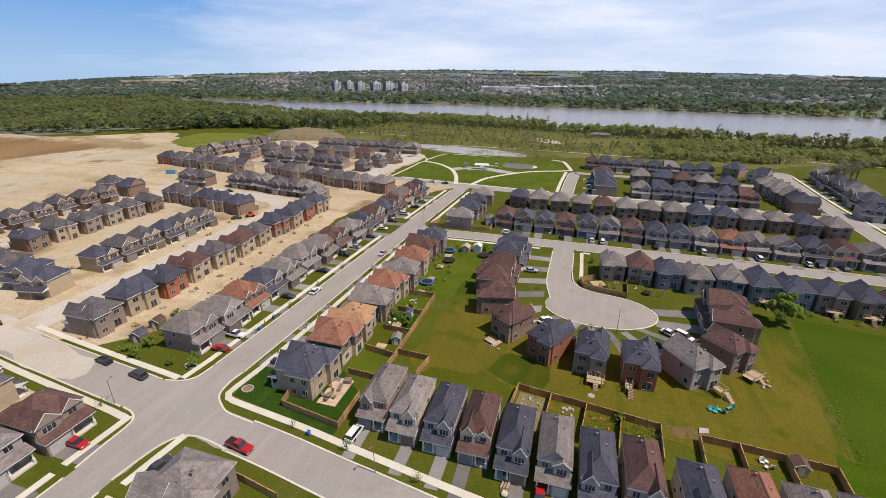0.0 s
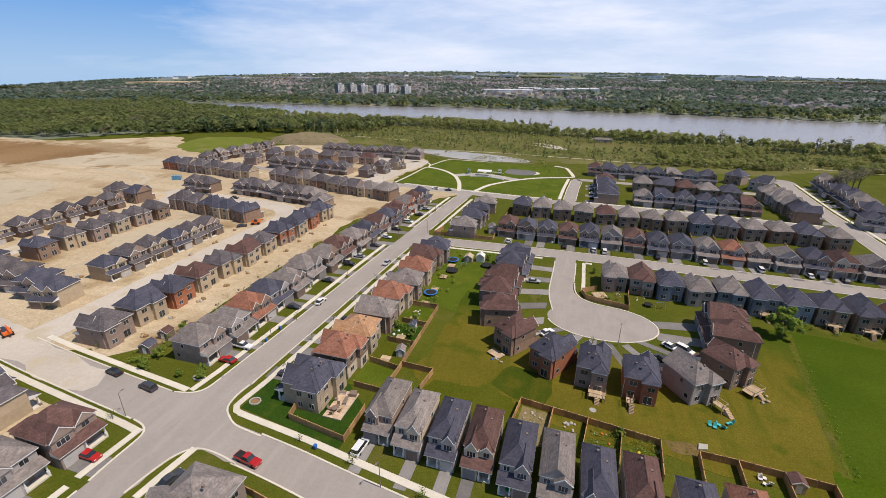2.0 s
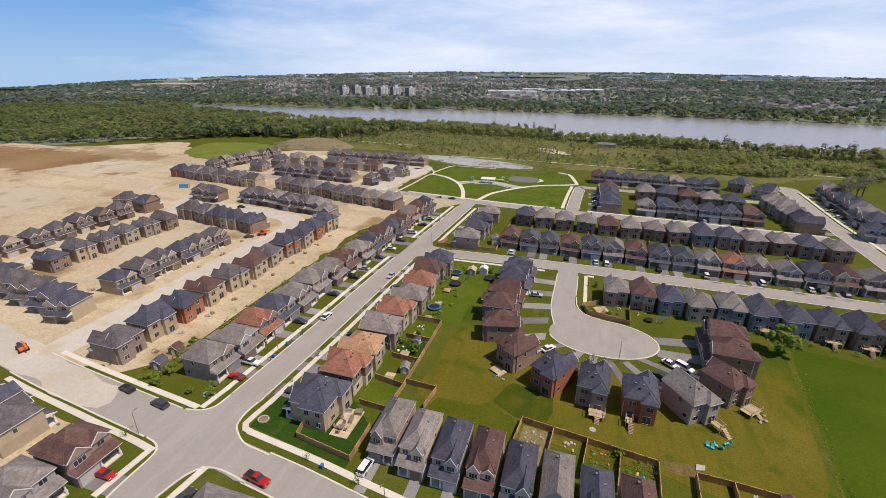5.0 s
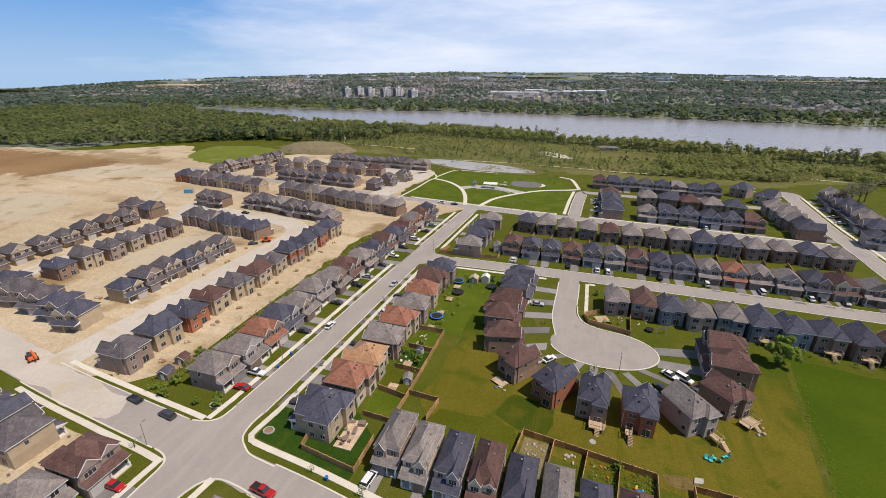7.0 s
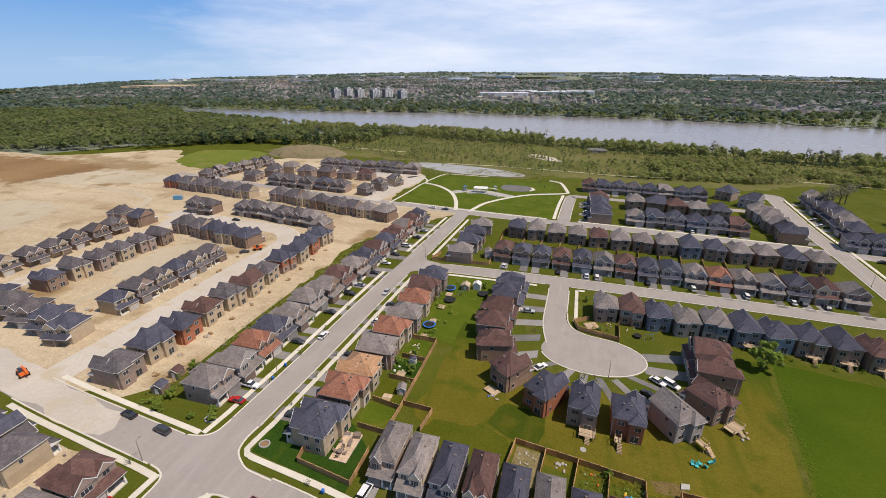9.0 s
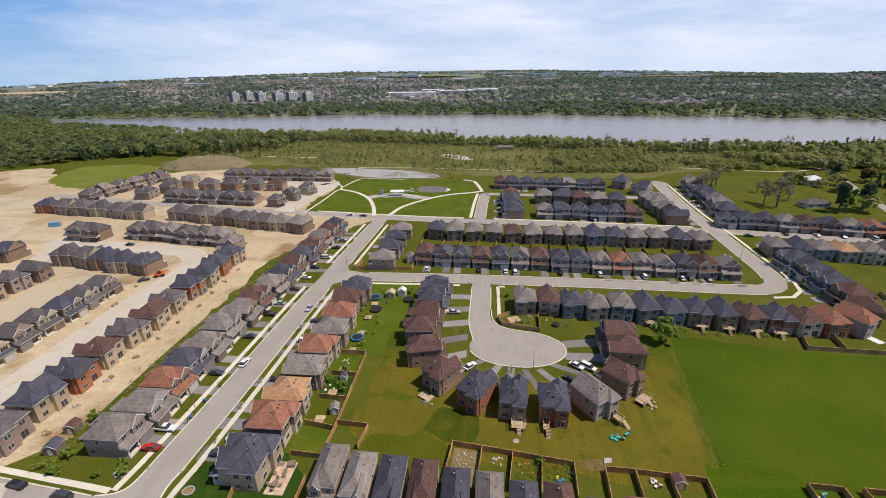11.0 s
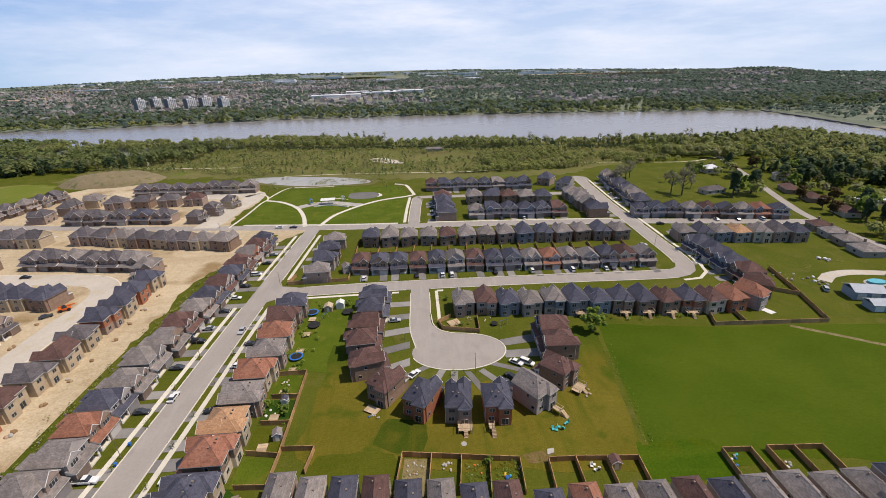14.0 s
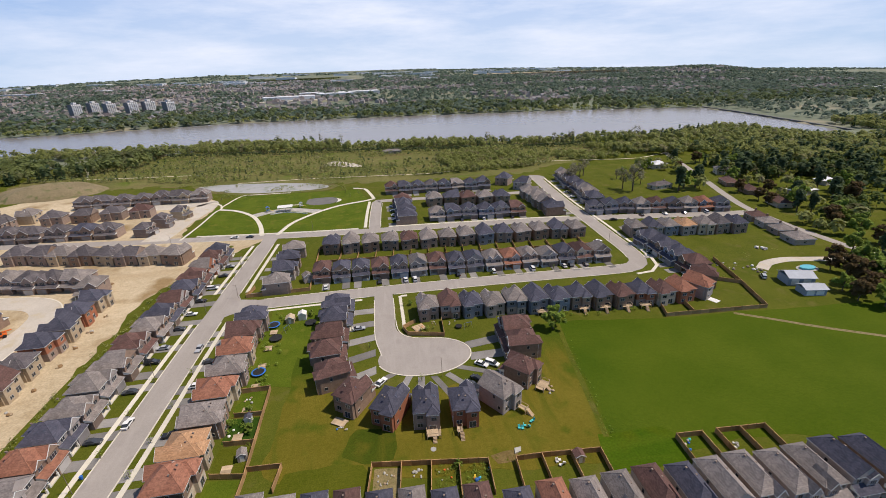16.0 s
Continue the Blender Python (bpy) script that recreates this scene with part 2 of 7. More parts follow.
GRAVEL = material("pale_gravel", (0.47, 0.415, 0.345), (0.58, 0.52, 0.44), grain=0.08, big=0.06, fine=0.8, bump=0.6, c3=(0.50, 0.42, 0.30), where="Position")
ASPHALT = material("weathered_light_asphalt", (0.312, 0.278, 0.248), (0.372, 0.332, 0.298), grain=0.05, streak=(0.4, 0.05, (0.388, 0.346, 0.312)), big=0.07, fine=1.2, bump=0.2, c3=(0.315, 0.278, 0.25), where="Position")
SPRING = material("pale_spring_grass", (0.12, 0.155, 0.018), (0.17, 0.185, 0.035), big=0.03, fine=0.4, bump=0.6, c3=(0.20, 0.19, 0.06), where="Position", spec=0.04)
DRIVE = material("driveway_asphalt", (0.175, 0.165, 0.155), (0.27, 0.252, 0.236), big=0.2, fine=2.0, bump=0.3, vary=0.3, where="Position")
CONCRETE = material("pale_concrete", (0.60, 0.55, 0.45), (0.72, 0.66, 0.55), big=0.3, fine=2.5, bump=0.2, vary=0.05, where="Position")
WATER = material("river_water", (0.21, 0.19, 0.18), (0.24, 0.22, 0.21), rough=0.24, big=0.004, fine=0.12, bump=0.05, where="Position", spec=0.5)
PLAZA = material("grey_paving", (0.36, 0.33, 0.29), (0.50, 0.47, 0.42), grain=0.15, big=0.25, fine=1.5, c3=(0.28, 0.26, 0.23), where="Position")
SAND = material("play_sand", (0.60, 0.52, 0.38), (0.70, 0.62, 0.48), big=0.3, fine=2.0, where="Position")
FENCEWOOD = material("cedar_fence_boards", (0.34, 0.19, 0.08), (0.47, 0.29, 0.135), big=0.6, fine=4.0, bump=0.3, vary=0.25)
DECKWOOD = material("pale_deck_lumber", (0.40, 0.29, 0.18), (0.54, 0.41, 0.27), big=0.6, fine=4.0, bump=0.3, vary=0.2)
TRIM = material("white_trim", (0.70, 0.68, 0.64), (0.78, 0.76, 0.72), rough=0.6, big=0.5, fine=4.0)
SASH = material("window_sash", (0.42, 0.39, 0.35), (0.52, 0.49, 0.45), rough=0.6, big=0.5, fine=4.0, vary=0.35)
DARKTRIM = material("brown_trim", (0.20, 0.15, 0.12), (0.25, 0.19, 0.15), rough=0.6, big=0.5, fine=4.0)
GLASS = material("window_glass", (0.03, 0.035, 0.045), (0.05, 0.055, 0.065), rough=0.08, big=0.6, fine=3.0, vary=0.5, spec=0.6)
BARK = material("bark", (0.10, 0.075, 0.05), (0.17, 0.13, 0.10), big=1.0, fine=6.0, bump=0.6)
METAL = material("galvanised_metal", (0.45, 0.46, 0.47), (0.55, 0.56, 0.57), rough=0.4, big=1.0, fine=4.0, metal=0.7)
RUBBER = material("black_rubber", (0.015, 0.015, 0.016), (0.03, 0.03, 0.03), rough=0.85, big=1.0, fine=6.0)

ROOF = {
    "n": material("navy_shingle", (0.053, 0.052, 0.073), (0.098, 0.095, 0.122), big=0.35, fine=3.0, bump=0.5, course=0.18, vary=0.14, c3=(0.05, 0.055, 0.075)),
    "b": material("brown_shingle", (0.086, 0.045, 0.038), (0.160, 0.087, 0.073), big=0.35, fine=3.0, bump=0.5, course=0.18, vary=0.14, c3=(0.10, 0.06, 0.048)),
    "g": material("grey_shingle", (0.152, 0.127, 0.116), (0.300, 0.258, 0.234), big=0.35, fine=3.0, bump=0.5, course=0.18, vary=0.14, c3=(0.19, 0.17, 0.155)),
    "r": material("red_shingle", (0.25, 0.105, 0.066), (0.33, 0.15, 0.095), big=0.35, fine=3.0, bump=0.5, course=0.18, vary=0.10, c3=(0.20, 0.085, 0.055)),
    "o": material("orange_shingle", (0.40, 0.22, 0.115), (0.48, 0.285, 0.16), big=0.35, fine=3.0, bump=0.5, course=0.18, vary=0.08),
    "k": material("charcoal_shingle", (0.074, 0.063, 0.068), (0.158, 0.137, 0.138), big=0.35, fine=3.0, bump=0.5, course=0.18, vary=0.16, c3=(0.07, 0.065, 0.065)),
}
DIRT_PALE = material("dried_pale_soil", (0.43, 0.355, 0.24), (0.54, 0.46, 0.34), big=0.03, fine=0.4, bump=0.8, c3=(0.36, 0.28, 0.17), where="Position", spec=0.05)
WALL = {
    "t": material("taupe_brick", (0.25, 0.185, 0.152), (0.36, 0.27, 0.22), big=0.8, fine=5.0, bump=0.3, grain=0.1, vary=0.14),
    "c": material("cream_stucco", (0.50, 0.41, 0.30), (0.60, 0.50, 0.38), big=0.8, fine=5.0, bump=0.3, grain=0.1, vary=0.10),
    "d": material("red_brick", (0.31, 0.115, 0.062), (0.42, 0.165, 0.09), big=0.8, fine=5.0, bump=0.3, grain=0.1, vary=0.12),
    "s": material("grey_siding", (0.32, 0.278, 0.256), (0.42, 0.366, 0.338), big=0.8, fine=5.0, bump=0.3, grain=0.1, vary=0.12),
    "w": material("brown_brick", (0.225, 0.15, 0.108), (0.32, 0.22, 0.16), big=0.8, fine=5.0, bump=0.3, grain=0.1, vary=0.14),
    "u": material("blue_siding", (0.17, 0.195, 0.245), (0.23, 0.26, 0.31), big=0.8, fine=5.0, bump=0.3, grain=0.1, vary=0.10),
    "h": material("tan_sandstone", (0.40, 0.31, 0.21), (0.50, 0.40, 0.28), big=0.8, fine=5.0, bump=0.3, grain=0.1, vary=0.12),
}
ROOFWORD = {"n": "navy blue", "b": "dark brown", "g": "weathered grey", "r": "terracotta red", "o": "orange tan", "k": "charcoal"}
WALLWORD = {"t": "taupe brick", "c": "cream stucco", "d": "red brick", "s": "grey siding", "w": "brown brick", "u": "blue siding", "h": "tan stone"}
GARAGE = [material("pale_garage_door", (0.44, 0.41, 0.38), (0.52, 0.49, 0.46), rough=0.6, big=0.5, fine=4.0),
          material("brown_garage_door", (0.16, 0.115, 0.09), (0.21, 0.155, 0.125), rough=0.6, big=0.5, fine=4.0),
          material("grey_garage_door", (0.20, 0.185, 0.18), (0.26, 0.24, 0.235), rough=0.6, big=0.5, fine=4.0)]
LEAF_A = foliage("spring_leaves", (0.17, 0.25, 0.035), (0.28, 0.35, 0.06), (0.13, 0.20, 0.035))
LEAF_B = foliage("dark_conifer_needles", (0.080, 0.118, 0.052), (0.115, 0.155, 0.066), (0.10, 0.13, 0.058))
LEAF_C = foliage("copper_leaves", (0.12, 0.075, 0.03), (0.17, 0.12, 0.045), (0.09, 0.05, 0.03))
LEAF_W = foliage("woodland_leaves", (0.19, 0.225, 0.065), (0.37, 0.38, 0.125), (0.30, 0.27, 0.15), scale=0.04, spread=0.15)
# far leaves: distance haze mixed into the colour, paler and bluer
LEAF_F = foliage("haze_tinted_woodland", (0.105, 0.155, 0.115), (0.18, 0.226, 0.165), (0.195, 0.20, 0.17), scale=0.012, spread=0.08)
LEAF_V = foliage("western_woodland_leaves", (0.10, 0.142, 0.050), (0.28, 0.305, 0.10), (0.20, 0.185, 0.10), scale=0.014, spread=0.13)
LEAF_D = foliage("garden_tree_leaves", (0.075, 0.115, 0.030), (0.15, 0.19, 0.045), (0.13, 0.105, 0.05), scale=0.04)
LEAF_S = foliage("young_tree_leaves", (0.20, 0.235, 0.06), (0.36, 0.37, 0.115), (0.27, 0.23, 0.125), scale=0.045, spread=0.16)
LEAF_G = foliage("far_bank_leaves", (0.10, 0.14, 0.065), (0.18, 0.215, 0.09), (0.15, 0.165, 0.095), scale=0.02, spread=0.12)
LEAF_P = foliage("bare_poplar_twigs", (0.22, 0.20, 0.13), (0.30, 0.28, 0.19), (0.16, 0.18, 0.08))

# ---- mesh helpers ----


def link(name, bm, mats, parent=None, label=""):
    me = bpy.data.meshes.new(name)
    bm.to_mesh(me)
    bm.free()
    for m in (mats if isinstance(mats, (list, tuple)) else [mats]):
        me.materials.append(m)
    ob = new(name, me)
    if parent:
        ob.parent = parent
    if label:
        ob["label"] = label
    return ob


def part(name, bm, mats, parent, label=""):
    return link(name, bm, mats, parent, label)


def thing(name, label, category, group="", kind=""):
    return tagged(new(name), label, category, group, kind)


def box(bm, x0, y0, z0, x1, y1, z1, mi=0):
    v = [bm.verts.new(p) for p in ((x0, y0, z0), (x1, y0, z0), (x1, y1, z0), (x0, y1, z0), (x0, y0, z1), (x1, y0, z1), (x1, y1, z1), (x0, y1, z1))]
    for f in ((3, 2, 1, 0), (4, 5, 6, 7), (0, 1, 5, 4), (1, 2, 6, 5), (2, 3, 7, 6), (3, 0, 4, 7)):
        bm.faces.new([v[i] for i in f]).material_index = mi
    return v


def solid(bm, low, high, mi=0, mi_side=None):
    """A closed body between two outlines of equal length, the low one counterclockwise."""
    a, b = [bm.verts.new(p) for p in low], [bm.verts.new(p) for p in high]
    n = len(a)
    bm.faces.new(a[::-1]).material_index = mi
    bm.faces.new(b).material_index = mi
    for i in range(n):
        j = (i + 1) % n
        bm.faces.new((a[i], a[j], b[j], b[i])).material_index = mi if mi_side is None else mi_side


def tube(bm, p, q, r0, r1, n=6, mi=0):
    p, q = Vector(p), Vector(q)
    ax = (q - p).normalized()
    s = ax.orthogonal().normalized()
    u = ax.cross(s)
    ring = lambda c, r: [bm.verts.new(c + (s * math.cos(2 * math.pi * i / n) + u * math.sin(2 * math.pi * i / n)) * r) for i in range(n)]
    a, b = ring(p, r0), ring(q, r1)
    for i in range(n):
        bm.faces.new((a[i], a[(i + 1) % n], b[(i + 1) % n], b[i])).material_index = mi
    bm.faces.new(a[::-1]).material_index = mi
    bm.faces.new(b).material_index = mi


def smooth_line(pts, step=4.0):
    """Points along a smooth curve through pts."""
    p = [Vector((x, y, 0)) for x, y in pts]
    p = [p[0] * 2 - p[1]] + p + [p[-1] * 2 - p[-2]]
    out = []
    for i in range(1, len(p) - 2):
        n = max(1, int((p[i + 1] - p[i]).length / step))
        for k in range(n):
            t = k / n
            a, b, c, d = p[i - 1], p[i], p[i + 1], p[i + 2]
            out.append(0.5 * (2 * b + (c - a) * t + (2 * a - 5 * b + 4 * c - d) * t * t + (3 * b - a - 3 * c + d) * t ** 3))
    out.append(p[-2])
    return out


def side_line(pts, off):
    out = []
    for i, p in enumerate(pts):
        d = (pts[min(i + 1, len(pts) - 1)] - pts[max(i - 1, 0)]).normalized()
        out.append(p + Vector((d.y, -d.x, 0)) * off)
    return out


def ribbon(name, pts, width, z0, z1, mat, label, category, step=4.0, offset=0.0, kind="structure"):
    """A strip of ground cover along a line, from z0 up to z1."""
    c = smooth_line(pts, step)
    a, b = side_line(c, offset - width / 2), side_line(c, offset + width / 2)
    bm = bmesh.new()
    rows = [[bm.verts.new((p.x, p.y, z)) for p, z in ((l, z0), (l, z1), (r, z1), (r, z0))] for l, r in zip(a, b)]
    for u, v in zip(rows, rows[1:]):
        for i in range(3):
            bm.faces.new((u[i], u[i + 1], v[i + 1], v[i]))
    bm.faces.new(rows[0])
    bm.faces.new(rows[-1][::-1])
    bmesh.ops.recalc_face_normals(bm, faces=bm.faces)
    return tagged(link(name, bm, mat), label, category, "", kind)


def patch(name, pts, z, mat, label, category, ragged=0.0, smooth=True, thick=0.3, kind="structure"):
    """A flat piece of ground with a given outline; ragged: how unevenly it ends, in metres."""
    loop = smooth_line(list(pts) + [pts[0]], 3.0 if ragged else 2.0)[:-1] if smooth else [Vector((x, y, 0)) for x, y in pts]
    if ragged:
        loop = [p + Vector((noise.noise(p * 0.11), noise.noise(p * 0.11 + Vector((7, 3, 1))), 0)) * ragged + Vector((noise.noise(p * 0.5), noise.noise(p * 0.5 + Vector((5, 2, 9))), 0)) * ragged * 0.4 for p in loop]
    bm = bmesh.new()
    up = [bm.verts.new((p.x, p.y, z)) for p in loop]
    lo = [bm.verts.new((p.x, p.y, z - thick)) for p in loop]
    n = len(loop)
    edges = [bm.edges.new((up[i], up[(i + 1) % n])) for i in range(n)]
    bmesh.ops.triangle_fill(bm, edges=edges, use_beauty=True)
    for i in range(n):
        bm.faces.new((up[i], lo[i], lo[(i + 1) % n], up[(i + 1) % n]))
    bmesh.ops.recalc_face_normals(bm, faces=bm.faces)
    for f in bm.faces:
        if abs(f.normal.z) > 0.9 and f.normal.z < 0:
            f.normal_flip()
    return tagged(link(name, bm, mat), label, category, "", kind)

# ---- the land ----


def height(x, y):
    """Flat where people live; a river bed; rising land far off, higher to the right."""
    z = 0.0
    n, f = river_near(x), river_far(x)
    if n - 12 < y < f + 12:
        k = min(1.0, (y - n + 12) / 20, (f + 12 - y) / 20)
        z -= 4.5 * k
    r = math.hypot(x, y)
    if r > 1400:
        k = (r - 1400) / 3400
        az = math.degrees(math.atan2(y, x))
        rise = float(np.interp(az, (34, 46, 54, 62, 70, 82, 94, 107, 117, 126, 142, 150), (-45, -24, 10, 20, 36, 54, 63, 63, 50, 35, -12, -43)))
        z += rise * k + 34 * math.exp(-((az - 52) / 5.5) ** 2) * math.exp(-((r - 3000) / 500) ** 2)
        z += 9 * noise.noise(Vector((x, y, 0)) * 0.0011) * min(1.0, k * 4)
    return z


def river_near(x):
    return float(np.interp(x, RIVER_X, RIVER_N))


def river_far(x):
    return float(np.interp(x, RIVER_X, RIVER_F))


RIVER_X = (-880, -840, -760, -480, -280, -190, -90, -15, 74, 130, 190, 294, 354, 474, 509, 588, 600, 610, 627, 638)
RIVER_N = (845, 800, 745, 674, 658, 660, 640, 590, 592, 574, 547, 556, 536, 580, 516, 484, 540, 585, 690, 800)
RIVER_F = (845, 870, 882, 900, 945, 940, 934, 930, 922, 915, 906, 890, 880, 856, 848, 828, 822, 816, 807, 800)
# where the trees of the near bank end towards the water
BANK_X, BANK_Y = (-480, -280, -190, -90, -15, 74, 130, 190, 294, 354, 474, 509, 580), (648, 634, 634, 614, 564, 564, 546, 518, 528, 508, 556, 490, 478)


def land():
    bm = bmesh.new()
    radii = [0, 60, 120, 180, 240, 300, 360, 420, 480, 520, 560, 590] + list(range(600, 1000, 14)) + [1020, 1060, 1120, 1200, 1300, 1400, 1550, 1700, 1900, 2100, 2400, 2700, 3000, 3400, 3800, 4200, 4500, 4700, 4860]
    turns = 288
    last = None
    for r in radii:
        if r == 0:
            ring = [bm.verts.new((0, 0, 0))]
        else:
            ring = []
            for i in range(turns):
                a = 2 * math.pi * i / turns
                x, y = r * math.cos(a), r * math.sin(a)
                ring.append(bm.verts.new((x, y, height(x, y))))
        if last:
            for i in range(turns):
                j = (i + 1) % turns
                if len(last) == 1:
                    bm.faces.new((last[0], ring[i], ring[j]))
                else:
                    bm.faces.new((last[i], ring[i], ring[j], last[j]))
        last = ring
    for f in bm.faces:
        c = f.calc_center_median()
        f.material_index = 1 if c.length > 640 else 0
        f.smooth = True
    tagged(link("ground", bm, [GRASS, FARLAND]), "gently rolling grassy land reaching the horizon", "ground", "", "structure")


land()
RIVER_XS = list(range(-880, 560, 30)) + [560, 575, 588, 596, 604, 612, 620, 627, 633, 637]
tagged(patch("river_water", [(x, river_near(x) - 6) for x in RIVER_XS] + [(x, river_far(x) + 6) for x in RIVER_XS[::-1]], -1.6, WATER,
             "broad calm grey-mauve river between wooded banks", "river", thick=0.5), kind="structure")

PONDMUD = material("silty_pond_water", (0.29, 0.27, 0.24), (0.41, 0.38, 0.34), rough=0.3, big=0.06, fine=0.4, c3=(0.20, 0.21, 0.12), where="Position")
# covers of the ground, each a little above the one below
patch("dirt_ground", [(-60, 262), (-100, 205), (-104, 120), (-106, 75), (-128, 66), (-150, 62), (-260, 40), (-420, 60), (-640, 180), (-620, 320), (-520, 335), (-440, 395), (-400, 372), (-330, 322), (-300, 360), (-260, 400), (-150, 372), (-118, 340), (-118, 272)],
      0.05, DIRT, "bare sandy soil of a building site with wheel tracks", "bare soil", ragged=4.0)
patch("dirt_ground", [(-100, 50), (-101, 20), (-108, -10), (-300, -20), (-300, 70), (-200, 62), (-138, 53.5)], 0.055, DIRT, "bare sandy soil of a building site with wheel tracks", "bare soil", ragged=1.5)
patch("garden_lawn", [(-46, 168), (-27.5, 168), (-27.5, 120), (-37, 118.5), (-45.5, 118)], 0.034, LAWN, "bright green shared lawn behind the houses", "lawn", ragged=0.6)
patch("lush_plot", [(-15, 86), (-10, 95), (-1, 92.5), (-1.6, 84.4), (-9, 84)], 0.05, DARKPLOT, "darker lush plot of uncut grass", "grass field", ragged=1.8)
for pts, mt, text in (([(-47, 76.4), (-38.4, 76), (-38, 84.2), (-46.6, 85.4)], LAWN, "bright green garden lawn inside the fence"), ([(-46.6, 86.8), (-38, 85.6), (-38, 94.6), (-46.6, 95.2)], PLOT, "dull olive garden lawn inside the fence"),
                      ([(-46.6, 96.8), (-38, 96.3), (-38, 105.4), (-46.6, 106)], DEEPLAWN, "deep green garden lawn inside the fence"), ([(-46.6, 107.2), (-38, 106.8), (-38, 116.4), (-46.6, 116.4)], LAWN, "bright green garden lawn inside the fence")):
    patch("garden_lawn", pts, 0.045, mt, text, "lawn", smooth=False)
patch("corner_lawn", [(-65.6, 76), (-66.2, 62), (-52, 60), (-39.6, 58.2), (-39.6, 70), (-47, 76.4)], 0.05, DEEPLAWN, "deep green lawn round the corner house", "lawn", smooth=False)
patch("bare_garden", [(-7.4, 70.5), (-6.3, 81.4), (0.0, 80.5), (-0.9, 70.5)], 0.05, STRAW, "bare straw-coloured garden soil inside the fence", "bare soil", smooth=False)
patch("lush_plot", [(-28, 84), (-14, 84), (-9, 83), (-8.5, 76), (-29, 77)], 0.048, PLOT, "patchy lawn plots behind the narrow houses", "lawn", ragged=0.8)
patch("lush_plot", [(52, 81), (70, 80), (71, 70), (51, 70)], 0.049, FIELD, "darker lush plot of uncut grass", "grass field", ragged=0.6)
patch("olive_field", [(-32, 132), (-8, 112), (10, 108), (36, 112), (50, 131), (64, 135), (105, 129), (150, 126), (215, 118), (260, 90), (260, 40), (118, 40), (106, 70), (57, 72), (20, 76), (-30, 82), (-32, 100)], 0.040, OLIVE, "open field of unmown grass, olive behind the court and lush green beyond", "grass field", ragged=1.2)
patch("meadow", [(-330, 420), (-150, 412), (-40, 385), (60, 372), (140, 380), (230, 430), (260, 520), (120, 560), (-150, 600), (-320, 560)], 0.04, MEADOW, "scrubby meadow of dry and green grass with bushes", "meadow", ragged=9.0)
patch("site_field", [(-380, 345), (-394, 372), (-399, 402), (-372, 413), (-345, 415), (-319, 405), (-310, 384), (-316, 350), (-328, 324), (-350, 326)], 0.10, SPRING, "strip of fresh green grass beside the building site", "grass field", ragged=3.0)
patch("paddock", [(142, 204), (206, 196), (206, 166), (165, 160), (150, 132), (156, 170)], 0.05, GRASS, "green paddock behind the terraces", "grass field", ragged=1.5)
patch("east_lawn", [(150, 380), (158, 300), (232, 262), (246, 300), (262, 340), (280, 372), (210, 400), (170, 398)], 0.046, GRASS, "broad green grounds of the old houses", "lawn", ragged=2.0)
patch("east_lawn", [(246, 250), (246, 180), (300, 110), (420, 130), (420, 330), (300, 350), (262, 300)], 0.046, GRASS, "shaded green gardens under trees", "lawn", ragged=3.0)
patch("park_lawn", [(-117, 334), (-115, 272), (-60, 263), (-10, 259), (-5, 318), (-14, 356), (-110, 362)], 0.06, LAWN, "bright mown park lawn", "lawn", smooth=False)
patch("pond_water", [(-152, 404), (-132, 384), (-94, 368), (-46, 368), (-42, 380), (-74, 396), (-128, 406)], 0.10, PONDMUD, "shallow silty pond", "pond")

# ---- streets ----
MAIN = [(-75, -20), (-75.4, 20), (-74.1, 58), (-72.0, 100), (-70.3, 144), (-68.6, 177), (-64.5, 246), (-63.5, 258)]
SOUTH = [(-300, 92), (-200, 73), (-138, 63), (-105, 59), (-83, 56.6), (-66, 54), (-48, 51.8), (-30, 49.0), (0, 45), (40, 43), (90, 45), (150, 52)]
ROW = [(-68, 174), (-30, 175), (4, 175), (60, 174), (103, 172.5), (114, 172.8), (122, 177), (125.4, 188), (126.8, 215), (128.2, 245), (129, 280), (134, 340), (135, 352)]
PARKSIDE = [(-330, 300), (-230, 282), (-165, 272), (-117, 266), (-73, 260.5), (-33, 256.5), (15, 254), (70, 250), (130, 244), (228, 229), (235, 228)]
COURT = [(-0.8, 174), (-0.8, 160), (-1, 140), (1, 128)]
PARKEAST = [(-3, 255), (-1.5, 290), (0.5, 318), (8, 318), (60, 315), (112, 312)]
OLDROAD = [(300, 420), (262, 316), (244, 268), (234, 234), (232, 190), (240, 150), (280, 100)]
SITEWEST = [(-140, 62), (-140, 100), (-141, 150), (-140, 178), (-146, 192), (-162, 199), (-200, 203), (-240, 206)]
SITEFAR = [(-219, 80), (-220, 120), (-220, 170), (-228, 200)]
PARKWEST = [(-133, 268), (-130, 300), (-126, 345), (-150, 345), (-260, 342)]

W = 8.4
ribbon("road", SOUTH, 7.8, -0.3, 0.07, ASPHALT, "light grey asphalt street with concrete kerbs", "road")
ribbon("road", [(-300, 92), (-200, 73), (-138, 63), (-105, 59), (-84, 56.8)], 9.4, -0.3, 0.066, ASPHALT, "light grey asphalt street leading to the building site", "road")
ribbon("road", MAIN, W, -0.3, 0.074, ASPHALT, "straight light grey asphalt street between front lawns", "road")
ribbon("road", ROW, W, -0.3, 0.07, ASPHALT, "light grey asphalt street bending round the terraces", "road")
ribbon("road", PARKSIDE, W - 0.6, -0.3, 0.078, ASPHALT, "light grey asphalt street along the park", "road")
ribbon("road", COURT, W - 0.6, -0.3, 0.074, ASPHALT, "short light grey asphalt court", "road")
